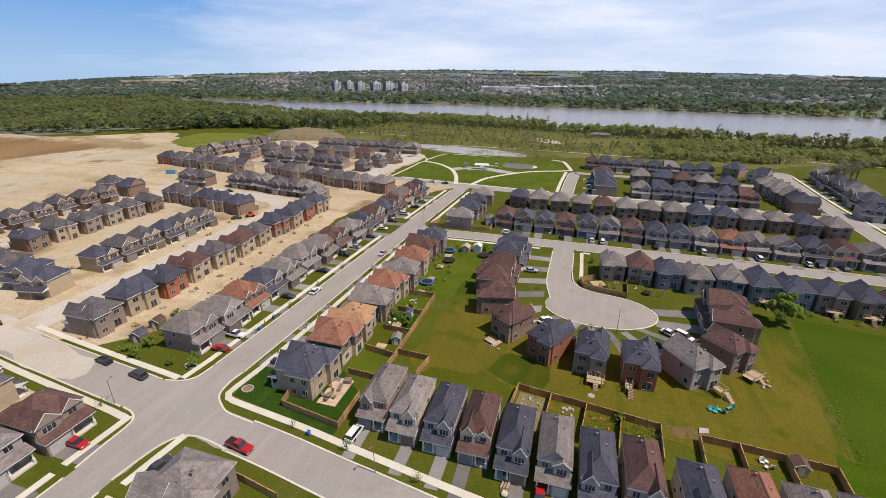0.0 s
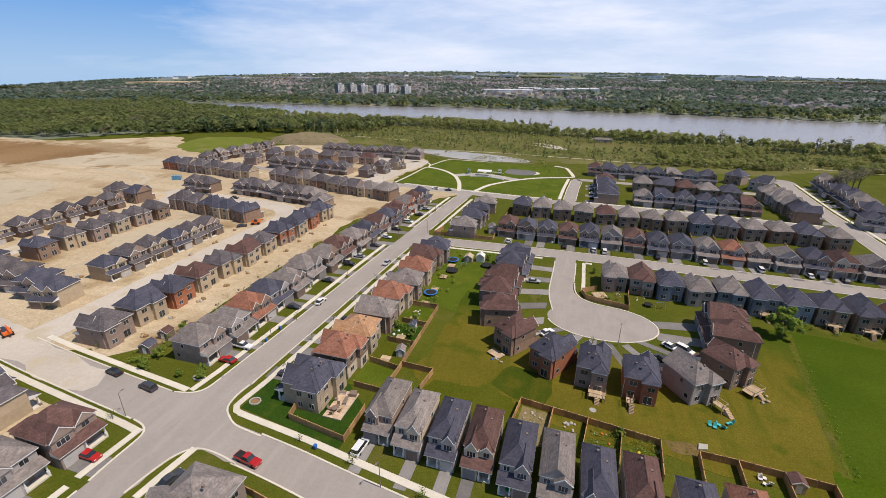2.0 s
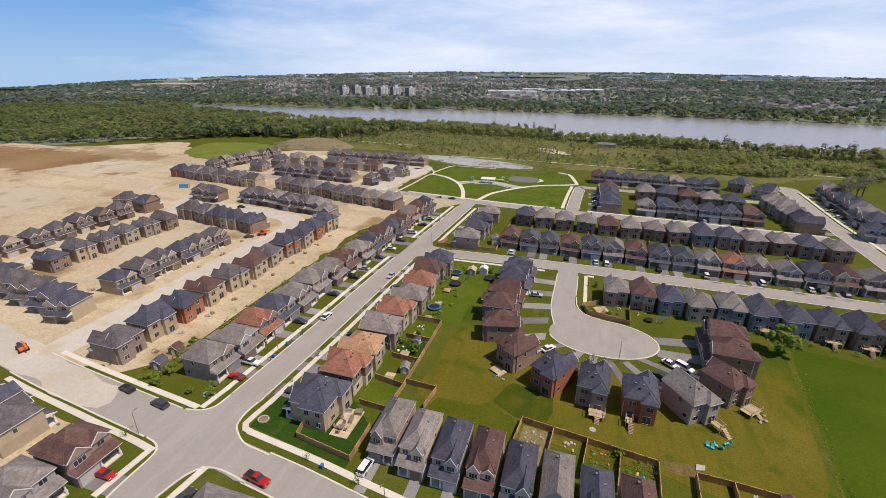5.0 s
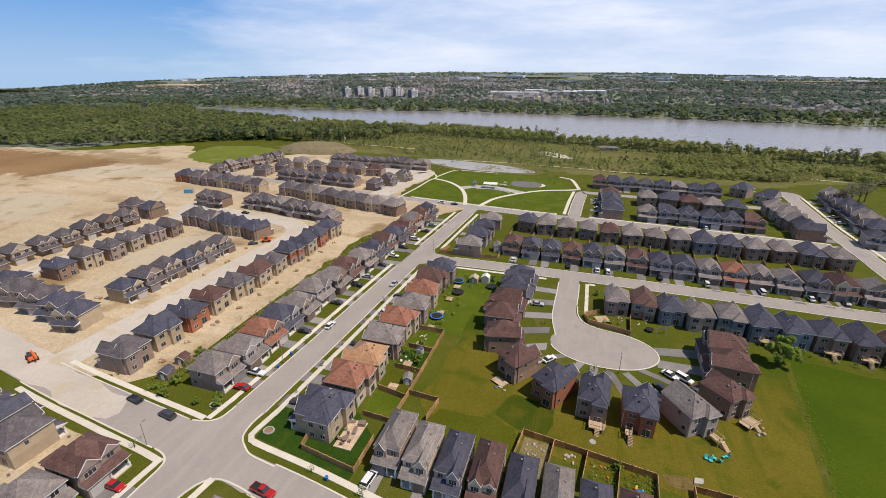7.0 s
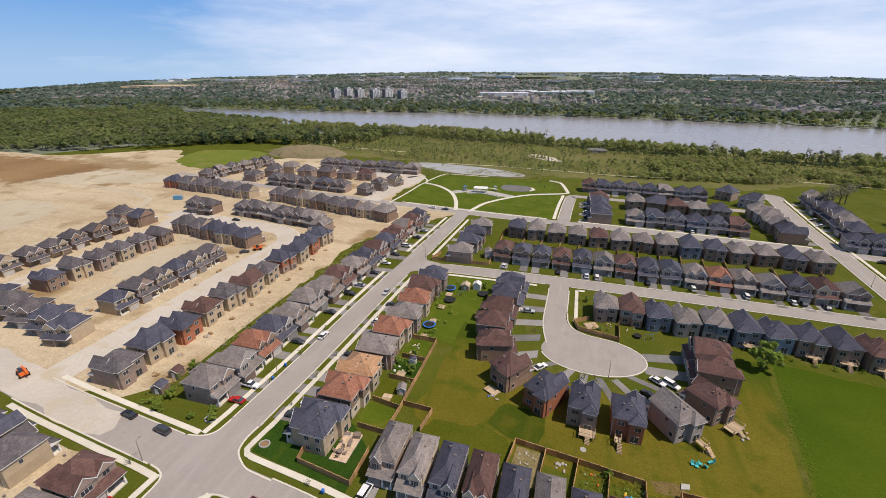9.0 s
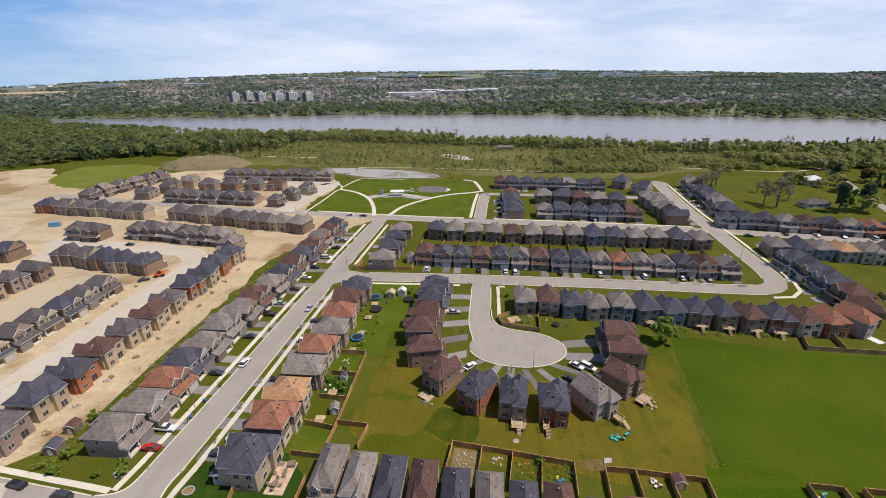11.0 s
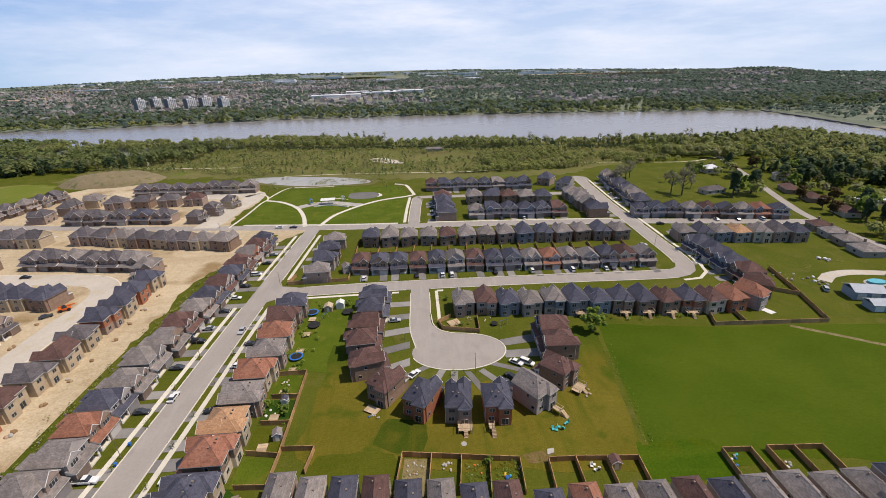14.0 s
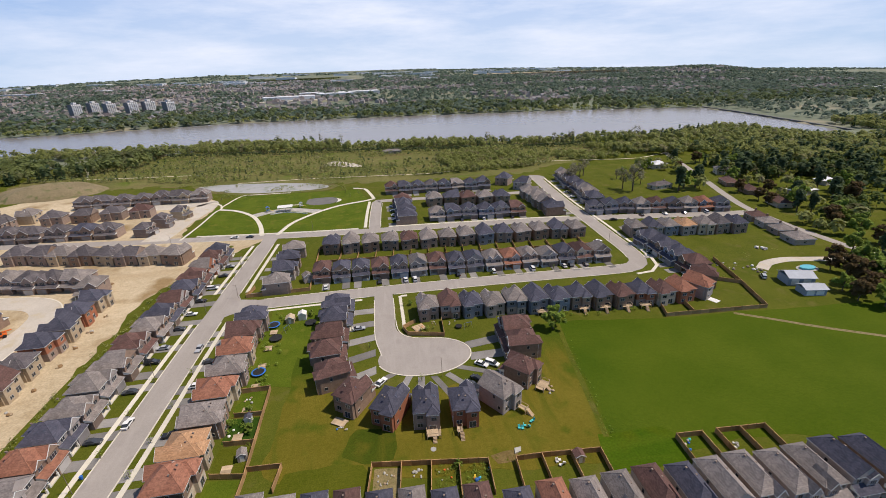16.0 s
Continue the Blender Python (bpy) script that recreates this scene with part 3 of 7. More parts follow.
ribbon("road", PARKEAST, W - 1.4, -0.3, 0.07, ASPHALT, "light grey asphalt side street", "road")
ribbon("road", OLDROAD, 5.2, -0.3, 0.07, ASPHALT, "older narrow asphalt road under trees", "road")
patch("road_dust", [(-107, 62.8), (-104, 58.5), (-110, 54.6), (-138, 58.6), (-200, 69), (-206, 79), (-150, 70.5), (-132, 67)], 0.083, GRAVEL, "pale dust and gravel spread over the street by the building site", "dust", ragged=1.8)
ribbon("site_road", SITEWEST, 11, -0.3, 0.085, GRAVEL, "pale dusty gravelled site road", "road")
ribbon("site_road", SITEFAR, 10, -0.3, 0.085, GRAVEL, "pale dusty gravelled site road", "road")
ribbon("site_road", PARKWEST, 15, -0.3, 0.085, GRAVEL, "pale dusty gravelled site road beside the park", "road")


def disc(cx, cy, rx, ry, n=40):
    return [(cx + rx * math.cos(2 * math.pi * i / n), cy + ry * math.sin(2 * math.pi * i / n)) for i in range(n)]


patch("court_turning_circle", disc(11.5, 124.5, 15.8, 10.2), 0.082, ASPHALT, "wide asphalt turning circle of the court", "road")
patch("court_corner", [(2.4, 147), (3.2, 142), (5.4, 138), (9.6, 135.4), (15, 134.2), (15, 131), (2.4, 131)], 0.087, ASPHALT, "rounded asphalt corner of the court", "road", smooth=False)
patch("street_end", disc(135, 354, 8, 9), 0.082, ASPHALT, "asphalt end of the street", "road")
patch("junction", [(-86, 61.3), (-80.8, 62.4), (-78.3, 64.6), (-77.4, 72), (-69.3, 72), (-69.8, 65), (-69, 61.1), (-66.2, 58.6), (-63.4, 57.2), (-58, 56.3), (-57, 49.1), (-64.9, 50.1), (-68.3, 48.6), (-70.2, 43), (-70.8, 38), (-79.3, 38), (-79.8, 43), (-80.1, 49.4), (-82.2, 51.4), (-86, 52.4)], 0.079, ASPHALT, "asphalt street junction with rounded corners", "road", smooth=True)
patch("junction", [(-72, 162), (-62, 168.5), (-55, 170.4), (-55, 179), (-62, 180.6), (-65, 188), (-72, 188)], 0.08, ASPHALT, "asphalt street junction with rounded corners", "road", smooth=False)

# ---- houses ----


def cap(bm, a, b, wide=0.13):
    """A row of ridge shingles along an edge of a roof, from corner a to corner b."""
    d = (b.co - a.co).normalized()
    s = d.cross(Vector((0, 0, 1))).normalized() * wide
    u = Vector((0, 0, 0.055))
    low, high = [[v] + [bm.verts.new(v.co + o) for o in (s - u, u, -s - u)] for v in (a, b)]
    bm.faces.new(low)
    bm.faces.new(high[::-1])
    for i in range(3):
        bm.faces.new((low[i + 1], low[i], high[i], high[i + 1]))


def hip(bm, x0, x1, y0, y1, z, pitch, front_gable=False, rear_gable=False, over=0.4, rim=0.2):
    """A hipped roof over a plan, ridge along the longer side; slot 0 shingle, slot 1 fascia, slot 2 wall of a gable."""
    x0, x1, y0, y1 = x0 - over, x1 + over, y0 - over, y1 + over
    long_y = (y1 - y0) >= (x1 - x0)
    half = (x1 - x0) / 2 if long_y else (y1 - y0) / 2
    top = z + rim + half * pitch
    lo = [bm.verts.new(p) for p in ((x0, y0, z), (x1, y0, z), (x1, y1, z), (x0, y1, z))]
    up = [bm.verts.new((v.co.x, v.co.y, z + rim)) for v in lo]
    cx, cy = (x0 + x1) / 2, (y0 + y1) / 2
    if long_y:
        a = bm.verts.new((cx, y0 + (0.05 if front_gable else half), top))
        b = bm.verts.new((cx, y1 - (0.05 if rear_gable else half), top))
        faces = ((up[0], up[1], a), (up[1], up[2], b, a), (up[2], up[3], b), (up[3], up[0], a, b))
        gable = (front_gable, 0, rear_gable, False)
    else:
        a = bm.verts.new((x0 + (0.05 if front_gable else half), cy, top))
        b = bm.verts.new((x1 - (0.05 if rear_gable else half), cy, top))
        faces = ((up[0], up[1], b, a), (up[1], up[2], b), (up[2], up[3], a, b), (up[3], up[0], a))
        gable = (False, rear_gable, 0, front_gable)
    for f, g in zip(faces, gable):
        bm.faces.new(f).material_index = 2 if g else 0
    bm.faces.new(lo[::-1]).material_index = 1
    for i in range(4):
        j = (i + 1) % 4
        bm.faces.new((lo[i], lo[j], up[j], up[i])).material_index = 1
    near = {0: a, 1: a, 2: b, 3: b} if long_y else {0: a, 1: b, 2: b, 3: a}
    for i, e in near.items():
        cap(bm, up[i], e)
    cap(bm, a, b)
    return top


def cross_gable(bm, x0, x1, y0, y1, z, pitch, over=0.3, rim=0.18):
    """A gabled roof with its ridge along y, running back into a larger roof; its front is open for a gable wall."""
    x0, x1, y0 = x0 - over, x1 + over, y0 - over
    cx, top = (x0 + x1) / 2, z + rim + (x1 - x0) / 2 * pitch
    low = [(x0, z), (x1, z), (x1, z + rim), (cx, top), (x0, z + rim)]
    f, b = [bm.verts.new((x, y0, q)) for x, q in low], [bm.verts.new((x, y1, q)) for x, q in low]
    bm.faces.new(f[::-1]).material_index = 2
    bm.faces.new(b).material_index = 1
    for i, mi in enumerate((1, 1, 0, 0, 1)):
        j = (i + 1) % 5
        bm.faces.new((f[i], f[j], b[j], b[i])).material_index = mi
    # barge boards proud of the gable
    for s in ((f[2].co, f[3].co), (f[3].co, f[4].co)):
        p, q = Vector(s[0]), Vector(s[1])
        d = Vector((0, 0, 0.22))
        o = Vector((0, 0.08, 0))
        solid(bm, [p - o - d, p + o * 0.2 - d, q + o * 0.2 - d, q - o - d], [p - o, p + o * 0.2, q + o * 0.2, q - o], 1)
    return top


def window(parent, x, y, z, w, h, facing, fine, bars=1):
    """A framed window in a wall that looks along -y (0), +x (90), +y (180) or -x (-90)."""
    bm = bmesh.new()
    t = 0.06
    xs = [-w / 2, -w / 2 + t]
    for i in range(bars):
        c = -w / 2 + (i + 1) * w / (bars + 1)
        xs += [c - 0.035, c + 0.035]
    xs += [w / 2 - t, w / 2]
    zs = [0, t, h - t, h]
    seen = {}

    def v(i, j, y):
        if (i, j, y) not in seen:
            seen[i, j, y] = bm.verts.new((xs[i], y, zs[j]))
        return seen[i, j, y]

    n = len(xs)
    for i in range(n - 1):
        for j in range(3):
            q = ((i, j), (i + 1, j), (i + 1, j + 1), (i, j + 1))
            if i % 2 == 1 and j == 1:
                if not fine:
                    bm.faces.new([v(*p, -0.01) for p in q]).material_index = 1
                for p, r in zip(q, q[1:] + q[:1]):
                    bm.faces.new((v(*p, -0.07), v(*p, -0.01), v(*r, -0.01), v(*r, -0.07)))
            else:
                bm.faces.new([v(*p, -0.07) for p in q])
    rim = [(i, 0) for i in range(n)] + [(n - 1, j) for j in (1, 2, 3)] + [(i, 3) for i in range(n - 2, -1, -1)] + [(0, j) for j in (2, 1)]
    for p, r in zip(rim, rim[1:] + rim[:1]):
        bm.faces.new((v(*p, -0.07), v(*p, 0.03), v(*r, 0.03), v(*r, -0.07)))
    ob = part("window", bm, SASH if fine else [SASH, GLASS], parent)
    ob.matrix_basis = pose(x, y, z, 0, 0, facing)
    if fine:
        glass = bmesh.new()
        box(glass, -w / 2 + t / 2, -0.02, t / 2, w / 2 - t / 2, 0.02, h - t / 2)
        part("pane", glass, GLASS, ob)
    return ob


def build_house(style, w, d, m, fine, eave=5.7):
    """A two-storey suburban house, front towards -y. m: 1 or -1, the side of the garage."""
    h = new("house")
    far, fine = fine == -1, fine == 1
    over = 0.4 if w > 7 else 0.22
    gp = 1.9                                  # how far the garage stands forward
    narrow = w < 7
    rw = 0.0 if narrow else 1.1               # how far half of the back stands out
    f0, f1, b1 = -d / 2, -d / 2 + gp, d / 2 - rw
    gw = w * (0.54 if w < 8.5 else 0.5)
    gx0, gx1 = sorted((m * w / 2, m * (w / 2 - gw)))
    px0, px1 = sorted((-m * w / 2, m * (w / 2 - gw)))
    bx0, bx1 = sorted((m * (w / 2 - 0.3), m * (w / 2 - 0.3 - w * 0.46)))
    # walls
    bm = bmesh.new()
    box(bm, -w / 2, f1, -0.3, w / 2, b1, eave if far else 2.9)
    if rw:
        box(bm, bx0, b1, -0.3, bx1, b1 + rw, eave if far else 2.9)
    part("lower_wall" if not far else "wall", bm, WALL["t"], h)
    if not far:
        bm = bmesh.new()
        box(bm, -w / 2, f1, 2.9, w / 2, b1, eave)
        if rw:
            box(bm, bx0, b1, 2.9, bx1, b1 + rw, eave)
        part("upper_wall", bm, WALL["t"], h)
    bm = bmesh.new()
    box(bm, gx0 + 0.02, f0, -0.3, gx1 - 0.02, f1 - 0.003, 3.0)
    part("garage", bm, WALL["t"], h)
    # bay over the garage
    bay = 0.7 if style != 2 else 0.35
    bm = bmesh.new()
    box(bm, gx0 + 0.15, f1 - bay, 3.3, gx1 - 0.15, f1 - 0.003, eave)
    part("bay", bm, WALL["t"], h)
    # roofs
    pitch = 0.84 if narrow else 0.74
    bm = bmesh.new()
    if style == 0:
        top = hip(bm, -w / 2, w / 2, f1, b1, eave, pitch, over=over)
    elif style == 1:
        top = hip(bm, -w / 2, w / 2, f1, b1, eave, pitch, front_gable=True, over=over)
    else:
        top = hip(bm, -w / 2, w / 2, f1 + 0.3, b1, eave, pitch * 1.05, over=over)
    if rw:
        hip(bm, bx0, bx1, b1 + rw - w * 0.46 - 2.2, b1 + rw, eave - 0.006, pitch, over=over)
    part("roof", bm, [ROOF["g"], TRIM, WALL["t"]], h)
    bm = bmesh.new()
    run = min(d * 0.42, (gw / 2 + 0.3) + 2.4)
    inset = 0.5 if narrow and style != 1 else 0.15
    cross_gable(bm, gx0 + inset, gx1 - inset, f1 - bay, f1 + run, eave - (0.0 if style else 0.004), 1.45 if narrow and style != 1 else (0.95 if style != 1 else 0.8))
    part("gable_roof", bm, [ROOF["g"], TRIM, WALL["t"]], h)
    if style == 2:
        bm = bmesh.new()
        c = (px0 + px1) / 2
        q = (px1 - px0) * 0.36
        cross_gable(bm, c - q, c + q, f1 - 0.05, f1 + 2.6, eave - 0.006, 1.0)
        part("gable_roof", bm, [ROOF["g"], TRIM, WALL["t"]], h)
    # lean-to roof over garage and porch
    bm = bmesh.new()
    y0, y1 = f0 - 0.4, f1 + 0.02
    solid(bm, [(-w / 2 - 0.25, y0, 2.98), (w / 2 + 0.25, y0, 2.98), (w / 2 + 0.25, y1, 2.98), (-w / 2 - 0.25, y1, 2.98)],
          [(-w / 2 - 0.25, y0, 3.14), (w / 2 + 0.25, y0, 3.14), (w / 2 + 0.25, y1, 4.05), (-w / 2 - 0.25, y1, 4.05)], 0, 1)
    part("porch_roof", bm, [ROOF["g"], TRIM], h)
    if not far:
        bm = bmesh.new()
        box(bm, px0 + 0.1, f0 + 0.1, -0.1, px1 - 0.1, f1 - 0.004, 0.28)
        part("porch_step", bm, CONCRETE, h)
    for x in () if far else ((px0 + 0.3, px1 - 0.3) if fine else ((px0 + 0.3) if m > 0 else (px1 - 0.3),)):
        bm = bmesh.new()
        box(bm, x - 0.2, f0 + 0.12, 0.28, x + 0.2, f0 + 0.52, 1.2)
        box(bm, x - 0.12, f0 + 0.2, 1.2, x + 0.12, f0 + 0.44, 3.0)
        part("porch_post", bm, TRIM, h)
    # doors
    bm = bmesh.new()
    c, dw = (gx0 + gx1) / 2, min(gw - 0.7, 4.8)
    side = [(0.02, 0.02), (-0.05, 0.02)]
    for i in range(1, 4):
        side += [(-0.05, 0.56 * i - 0.04), (-0.02, 0.56 * i - 0.02), (-0.02, 0.56 * i + 0.02), (-0.05, 0.56 * i + 0.04)]
    side += [(-0.05, 2.25), (0.02, 2.25)]
    solid(bm, [(c + dw / 2, f0 + y, z) for y, z in side], [(c - dw / 2, f0 + y, z) for y, z in side])
    bmesh.ops.recalc_face_normals(bm, faces=bm.faces)
    part("garage_door", bm, GARAGE[0], h)
    c = (px0 + px1) / 2
    if not far:
        bm = bmesh.new()
        box(bm, c - 0.5, f1 - 0.07, 0.28, c + 0.5, f1 + 0.02, 2.4)
        box(bm, c - 0.36, f1 - 0.09, 0.6, c + 0.36, f1 - 0.05, 2.2)
        part("front_door", bm, DARKTRIM, h)
    # windows
    gc = (gx0 + gx1) / 2
    window(h, gc, f1 - bay, 3.9, min(2.4, gw * 0.55), 1.35, 0, fine, 2)
    if px1 - px0 > 2.2:
        window(h, c, f1, 4.15 if style != 2 else 4.2, min(1.5, (px1 - px0) * 0.45), 1.2, 0, fine, 1)
    for x, ww in ((-w * 0.27, 1.5), (w * 0.25, 1.7)):
        window(h, x, b1 + (rw if x * m > 0 else 0), 3.75, ww, 1.25, 180, fine, 1)
    window(h, w * 0.27, b1 + (rw if m > 0 else 0), 0.95, 1.5, 1.3, 180, fine, 1)
    window(h, -w * 0.22, b1 + (rw if m < 0 else 0), 0.25, 1.9, 2.1, 180, fine, 1)
    for s in () if far or (not fine and w < 8) else (-1, 1):
        window(h, s * w / 2, d * 0.12, 3.9, 0.9, 1.2, 90 * s, fine, 0)
        if fine:
            window(h, s * w / 2, d * 0.28, 1.1, 1.1, 1.1, 90 * s, fine, 0)
    # small things on the roof
    if fine:
        for k, x in enumerate((w * 0.2, w * 0.2 - 1.5)):
            bm = bmesh.new()
            zz = eave + 0.2 + (w / 2 + over - abs(x)) * pitch
            box(bm, x - 0.2, d * 0.12 + k * 1.5, zz - 0.2, x + 0.2, d * 0.12 + k * 1.5 + 0.4, zz + 0.22)
            part("roof_vent", bm, DARKTRIM, h)
        bm = bmesh.new()
        tube(bm, (w / 2 + 0.06, b1 - 0.15, 0), (w / 2 + 0.06, b1 - 0.15, eave), 0.06, 0.06)
        part("downpipe", bm, TRIM, h)
    return h


TEMPLATES = {}


def house(x, y, turn, roof, wall, style=0, w=8.0, d=12.0, m=1, fine=0, upper="", group="", garage=0, note="", eave=5.7):
    key = (style, w, d, m, fine, eave)
    if key not in TEMPLATES:
        TEMPLATES[key] = build_house(*key)
        h = TEMPLATES[key]
        h.matrix_basis = pose(x, y, 0.05, 0, 0, turn)
    else:
        h = copy_thing(TEMPLATES[key], pose(x, y, 0.05, 0, 0, turn))
    dark = wall in "wd"
    for o in h.children:
        kind = o.name.split(".")[0]
        mats = {"lower_wall": [WALL[wall]], "upper_wall": [WALL[upper or wall]], "wall": [WALL[wall]], "garage": [WALL[wall]], "bay": [WALL[upper or wall]],
                "roof": [ROOF[roof], DARKTRIM if dark else TRIM, WALL[upper or wall]], "gable_roof": [ROOF[roof], TRIM, WALL[upper or wall]],
                "porch_roof": [ROOF[roof], TRIM], "garage_door": [GARAGE[garage]]}.get(kind)
        if mats:
            for slot, mt in zip(o.material_slots, mats):
                slot.link = "OBJECT"
                slot.material = mt
    text = f"two-storey {WALLWORD[wall]} house with {ROOFWORD[roof]} shingle roof" + (", " + note if note else "")
    tagged(h, text, "house", group)
    return h


DRIVES = []


def row(a, b, roofs, walls, turn, group, w=8.0, d=12.0, fine=0, drive=0.0, styles="0120210", eave=5.7, note=""):
    """A row of houses from a to b, one for each letter of roofs; drive: length of each driveway."""
    n = len(roofs)
    for i, c in enumerate(roofs):
        k = i / max(1, n - 1)
        x, y = a[0] + (b[0] - a[0]) * k, a[1] + (b[1] - a[1]) * k
        st = int(styles[i % len(styles)])
        m = 1 if (i * 7 + len(group)) % 3 else -1
        wl = walls[i % len(walls)]
        r = radians(turn)
        step = ((i * 29 + n * 7) % 11 - 5) * 0.11          # no two houses stand quite in line or equally high
        h = house(x + math.sin(r) * step, y - math.cos(r) * step, turn, c, wl, st, w, d, m, fine, walls[(i + 2) % len(walls)] if i % 3 == 1 else "", group, (i * 5 + n) % 3, note, eave)
        h.scale = (1, 1, 1 + ((i * 17 + n * 3) % 9 - 4) * 0.012)
        if drive:
            gx, y0 = m * w * 0.24, -d / 2
            pts = [(gx - w * 0.22, y0 + 0.3), (gx - w * 0.22, y0 - drive), (gx + w * 0.22, y0 - drive), (gx + w * 0.22, y0 + 0.3)]
            DRIVES.append([(x + px * math.cos(r) - py * math.sin(r), y + px * math.sin(r) + py * math.cos(r)) for px, py in pts])


def drives():
    for pts in DRIVES:
        patch("driveway", pts, 0.072, DRIVE, "grey driveway from garage to street", "driveway", smooth=False)


def corner_house():
    """The larger house on the street corner, with a wing towards the side street."""
    h = house(-53.5, 71.3, -90, "n", "h", 2, 9.6, 12.4, -1, 1, "", "houses along the straight street", 0)
    w, eave = 9.6, 5.7
    bm = bmesh.new()
    box(bm, w / 2 - 0.2, -0.8, -0.3, w / 2 + 1.1, 5.0, eave)
    part("side_wing", bm, WALL["h"], h)
    bm = bmesh.new()
    hip(bm, 0.0, w / 2 + 1.1, -0.8, 5.0, eave - 0.012, 0.74)
    cross_gable(bm, -0.6, 2.2, -5.2, -1.6, eave - 0.02, 1.1)
    part("wing_roof", bm, [ROOF["n"], TRIM, WALL["h"]], h)
    for y in (0.6, 3.4):
        window(h, w / 2 + 1.1, y, 3.8, 1.2, 1.3, 90, True, 1)
        window(h, w / 2 + 1.1, y, 0.9, 1.2, 1.4, 90, True, 1)
    DRIVES.append([(-59, 72.6), (-59, 77), (-68, 77), (-68, 72.6)])


# main street, east side then west side
row((-51.5, 156), (-52.8, 82.5), "nbrgrgor", "twhtcwhc", -90, "houses along the straight street", 8.9, 12, 1, 10.0)
row((-89.4, 75.8), (-89.7, 113.5), "ggrng", "ttwst", 90, "houses along the straight street", 8.2, 12, 1, 8.0)
row((-89.6, 124), (-84.4, 231), "ggbgnbnbgbn", "swtwhswtdt", 90, "houses along the straight street", 9.0, 12, 0, 9.5)
row((-47, 186), (-45.5, 226), "gnng", "tswt", -90, "houses along the straight street", 8.6, 12, 0, 6.0)
corner_house()
# front row on the south street
row((-33, 67.5), (16, 61.5), "ggnbngnb", "tsscsssc", 0, "narrow houses on the south street", 5.5, 13, 1, 7.0, "00020100")
row((24.5, 59.2), (107, 57.8), "nrggbnggggnn", "swsswsssst", 0, "narrow houses on the south street", 5.8, 13, 1, 6.0, "00120010")
# terraces along the bending street
row((16, 151.5), (119, 142.5), "gbnggnnnnbnbr", "twussuutwwtcd", 180, "houses with gardens on the field", 7.5, 11.5, 0, 7.5)
row((-28, 194), (106, 187), "bnnbngbnngrggnbg", "wstwustwssdtswct", 0, "houses with drives on the bending street", 7.7, 12, 0, 6.5)
row((-26, 227.5), (109, 220.5), "ngggbgggnnggngb"[:14], "wtwtttwtuttwtw", 180, "houses backing on the bending street", 8.7, 12, 0, 6.5)


def court_houses():
    g = "houses round the court"
    for i, (c, wl) in enumerate(zip("nnbbb", "twwtw")):
        DRIVES.append([(-14.2, 160.5 - i * 10.6), (-14.2, 156.5 - i * 10.6), (-5, 156.5 - i * 9.6), (-5, 160.5 - i * 9.6)])
        house((-18.8, -19.2, -20.4, -20.6, -17.8)[i], 159.4 - i * 10.75, (90, 90, 90, 94, 104)[i], c, wl, (0, 2, 1, 0, 2)[i], (8.4, 8.4, 8.4, 8.2, 7.8)[i], 12, 1 if i % 2 else -1, 1, "", g, i % 3)
    for x, y, turn, w, d, c, wl, st in ((-11.6, 105.4, 146, 7.6, 11.0, "b", "w", 0), (-1.1, 99.0, 151, 7.2, 12.2, "n", "d", 0), (8.6, 96.7, 175, 7.0, 12.4, "n", "t", 2), (19.0, 95.6, 178, 7.1, 11.6, "n", "d", 0),
                                        (29.9, 98.7, 215, 7.2, 12.0, "g", "s", 1), (39.4, 107.0, 224, 7.2, 11.2, "b", "w", 0)):
        r = radians(turn - 90)
        ux, uy, k0, k1 = math.cos(r), math.sin(r), d / 2 - 0.3, math.hypot(124 - y, 11.5 - x) - 9.5
        DRIVES.append([(x + ux * k0 - uy * 2.4, y + uy * k0 + ux * 2.4), (x + ux * k0 - uy * 0.2, y + uy * k0 + ux * 0.2), (x + (11.5 - x) * 0.62 - uy * 0.2, y + (124 - y) * 0.62 + ux * 0.2), (x + (11.5 - x) * 0.62 - uy * 2.4, y + (124 - y) * 0.62 + ux * 2.4)])
        house(x, y, turn, c, wl, st, w, d, -1, 1, "", g, 1)
    for y in (121, 129.5):
        DRIVES.append([(38.5, y + 2.2), (38.5, y - 2.2), (26.5, y - 2 - (2 if y > 125 else 0)), (26.5, y + 2 - (2 if y > 125 else 0))])
    house(43.8, 119.8, -94, "b", "w", 0, 8.2, 12, 1, 1, "", g, 2)
    house(44.3, 129.0, -92, "b", "t", 1, 8.4, 12, -1, 1, "", g, 2)


court_houses()
# south-west corner
DRIVES.append([(-86.2, 38.7), (-79.8, 38.7), (-79.8, 43.2), (-86.2, 43.2)])
DRIVES.append([(-87.2, 28.6), (-80.0, 28.6), (-80.0, 32.6), (-87.2, 32.6)])
house(-92, 42.8, 90, "b", "t", 2, 8.8, 12, -1, 1, "", "houses along the straight street", 0)
house(-93, 32.8, 90, "g", "s", 0, 8.5, 12, -1, 1, "", "houses along the straight street", 0)
house(-93, 22.6, 90, "k", "t", 0, 8.5, 12, 1, 1, "", "houses along the straight street", 0)
house(-54, 38, -90, "g", "t", 0, 10.0, 13, 1, 1, "", "houses along the straight street", 0)
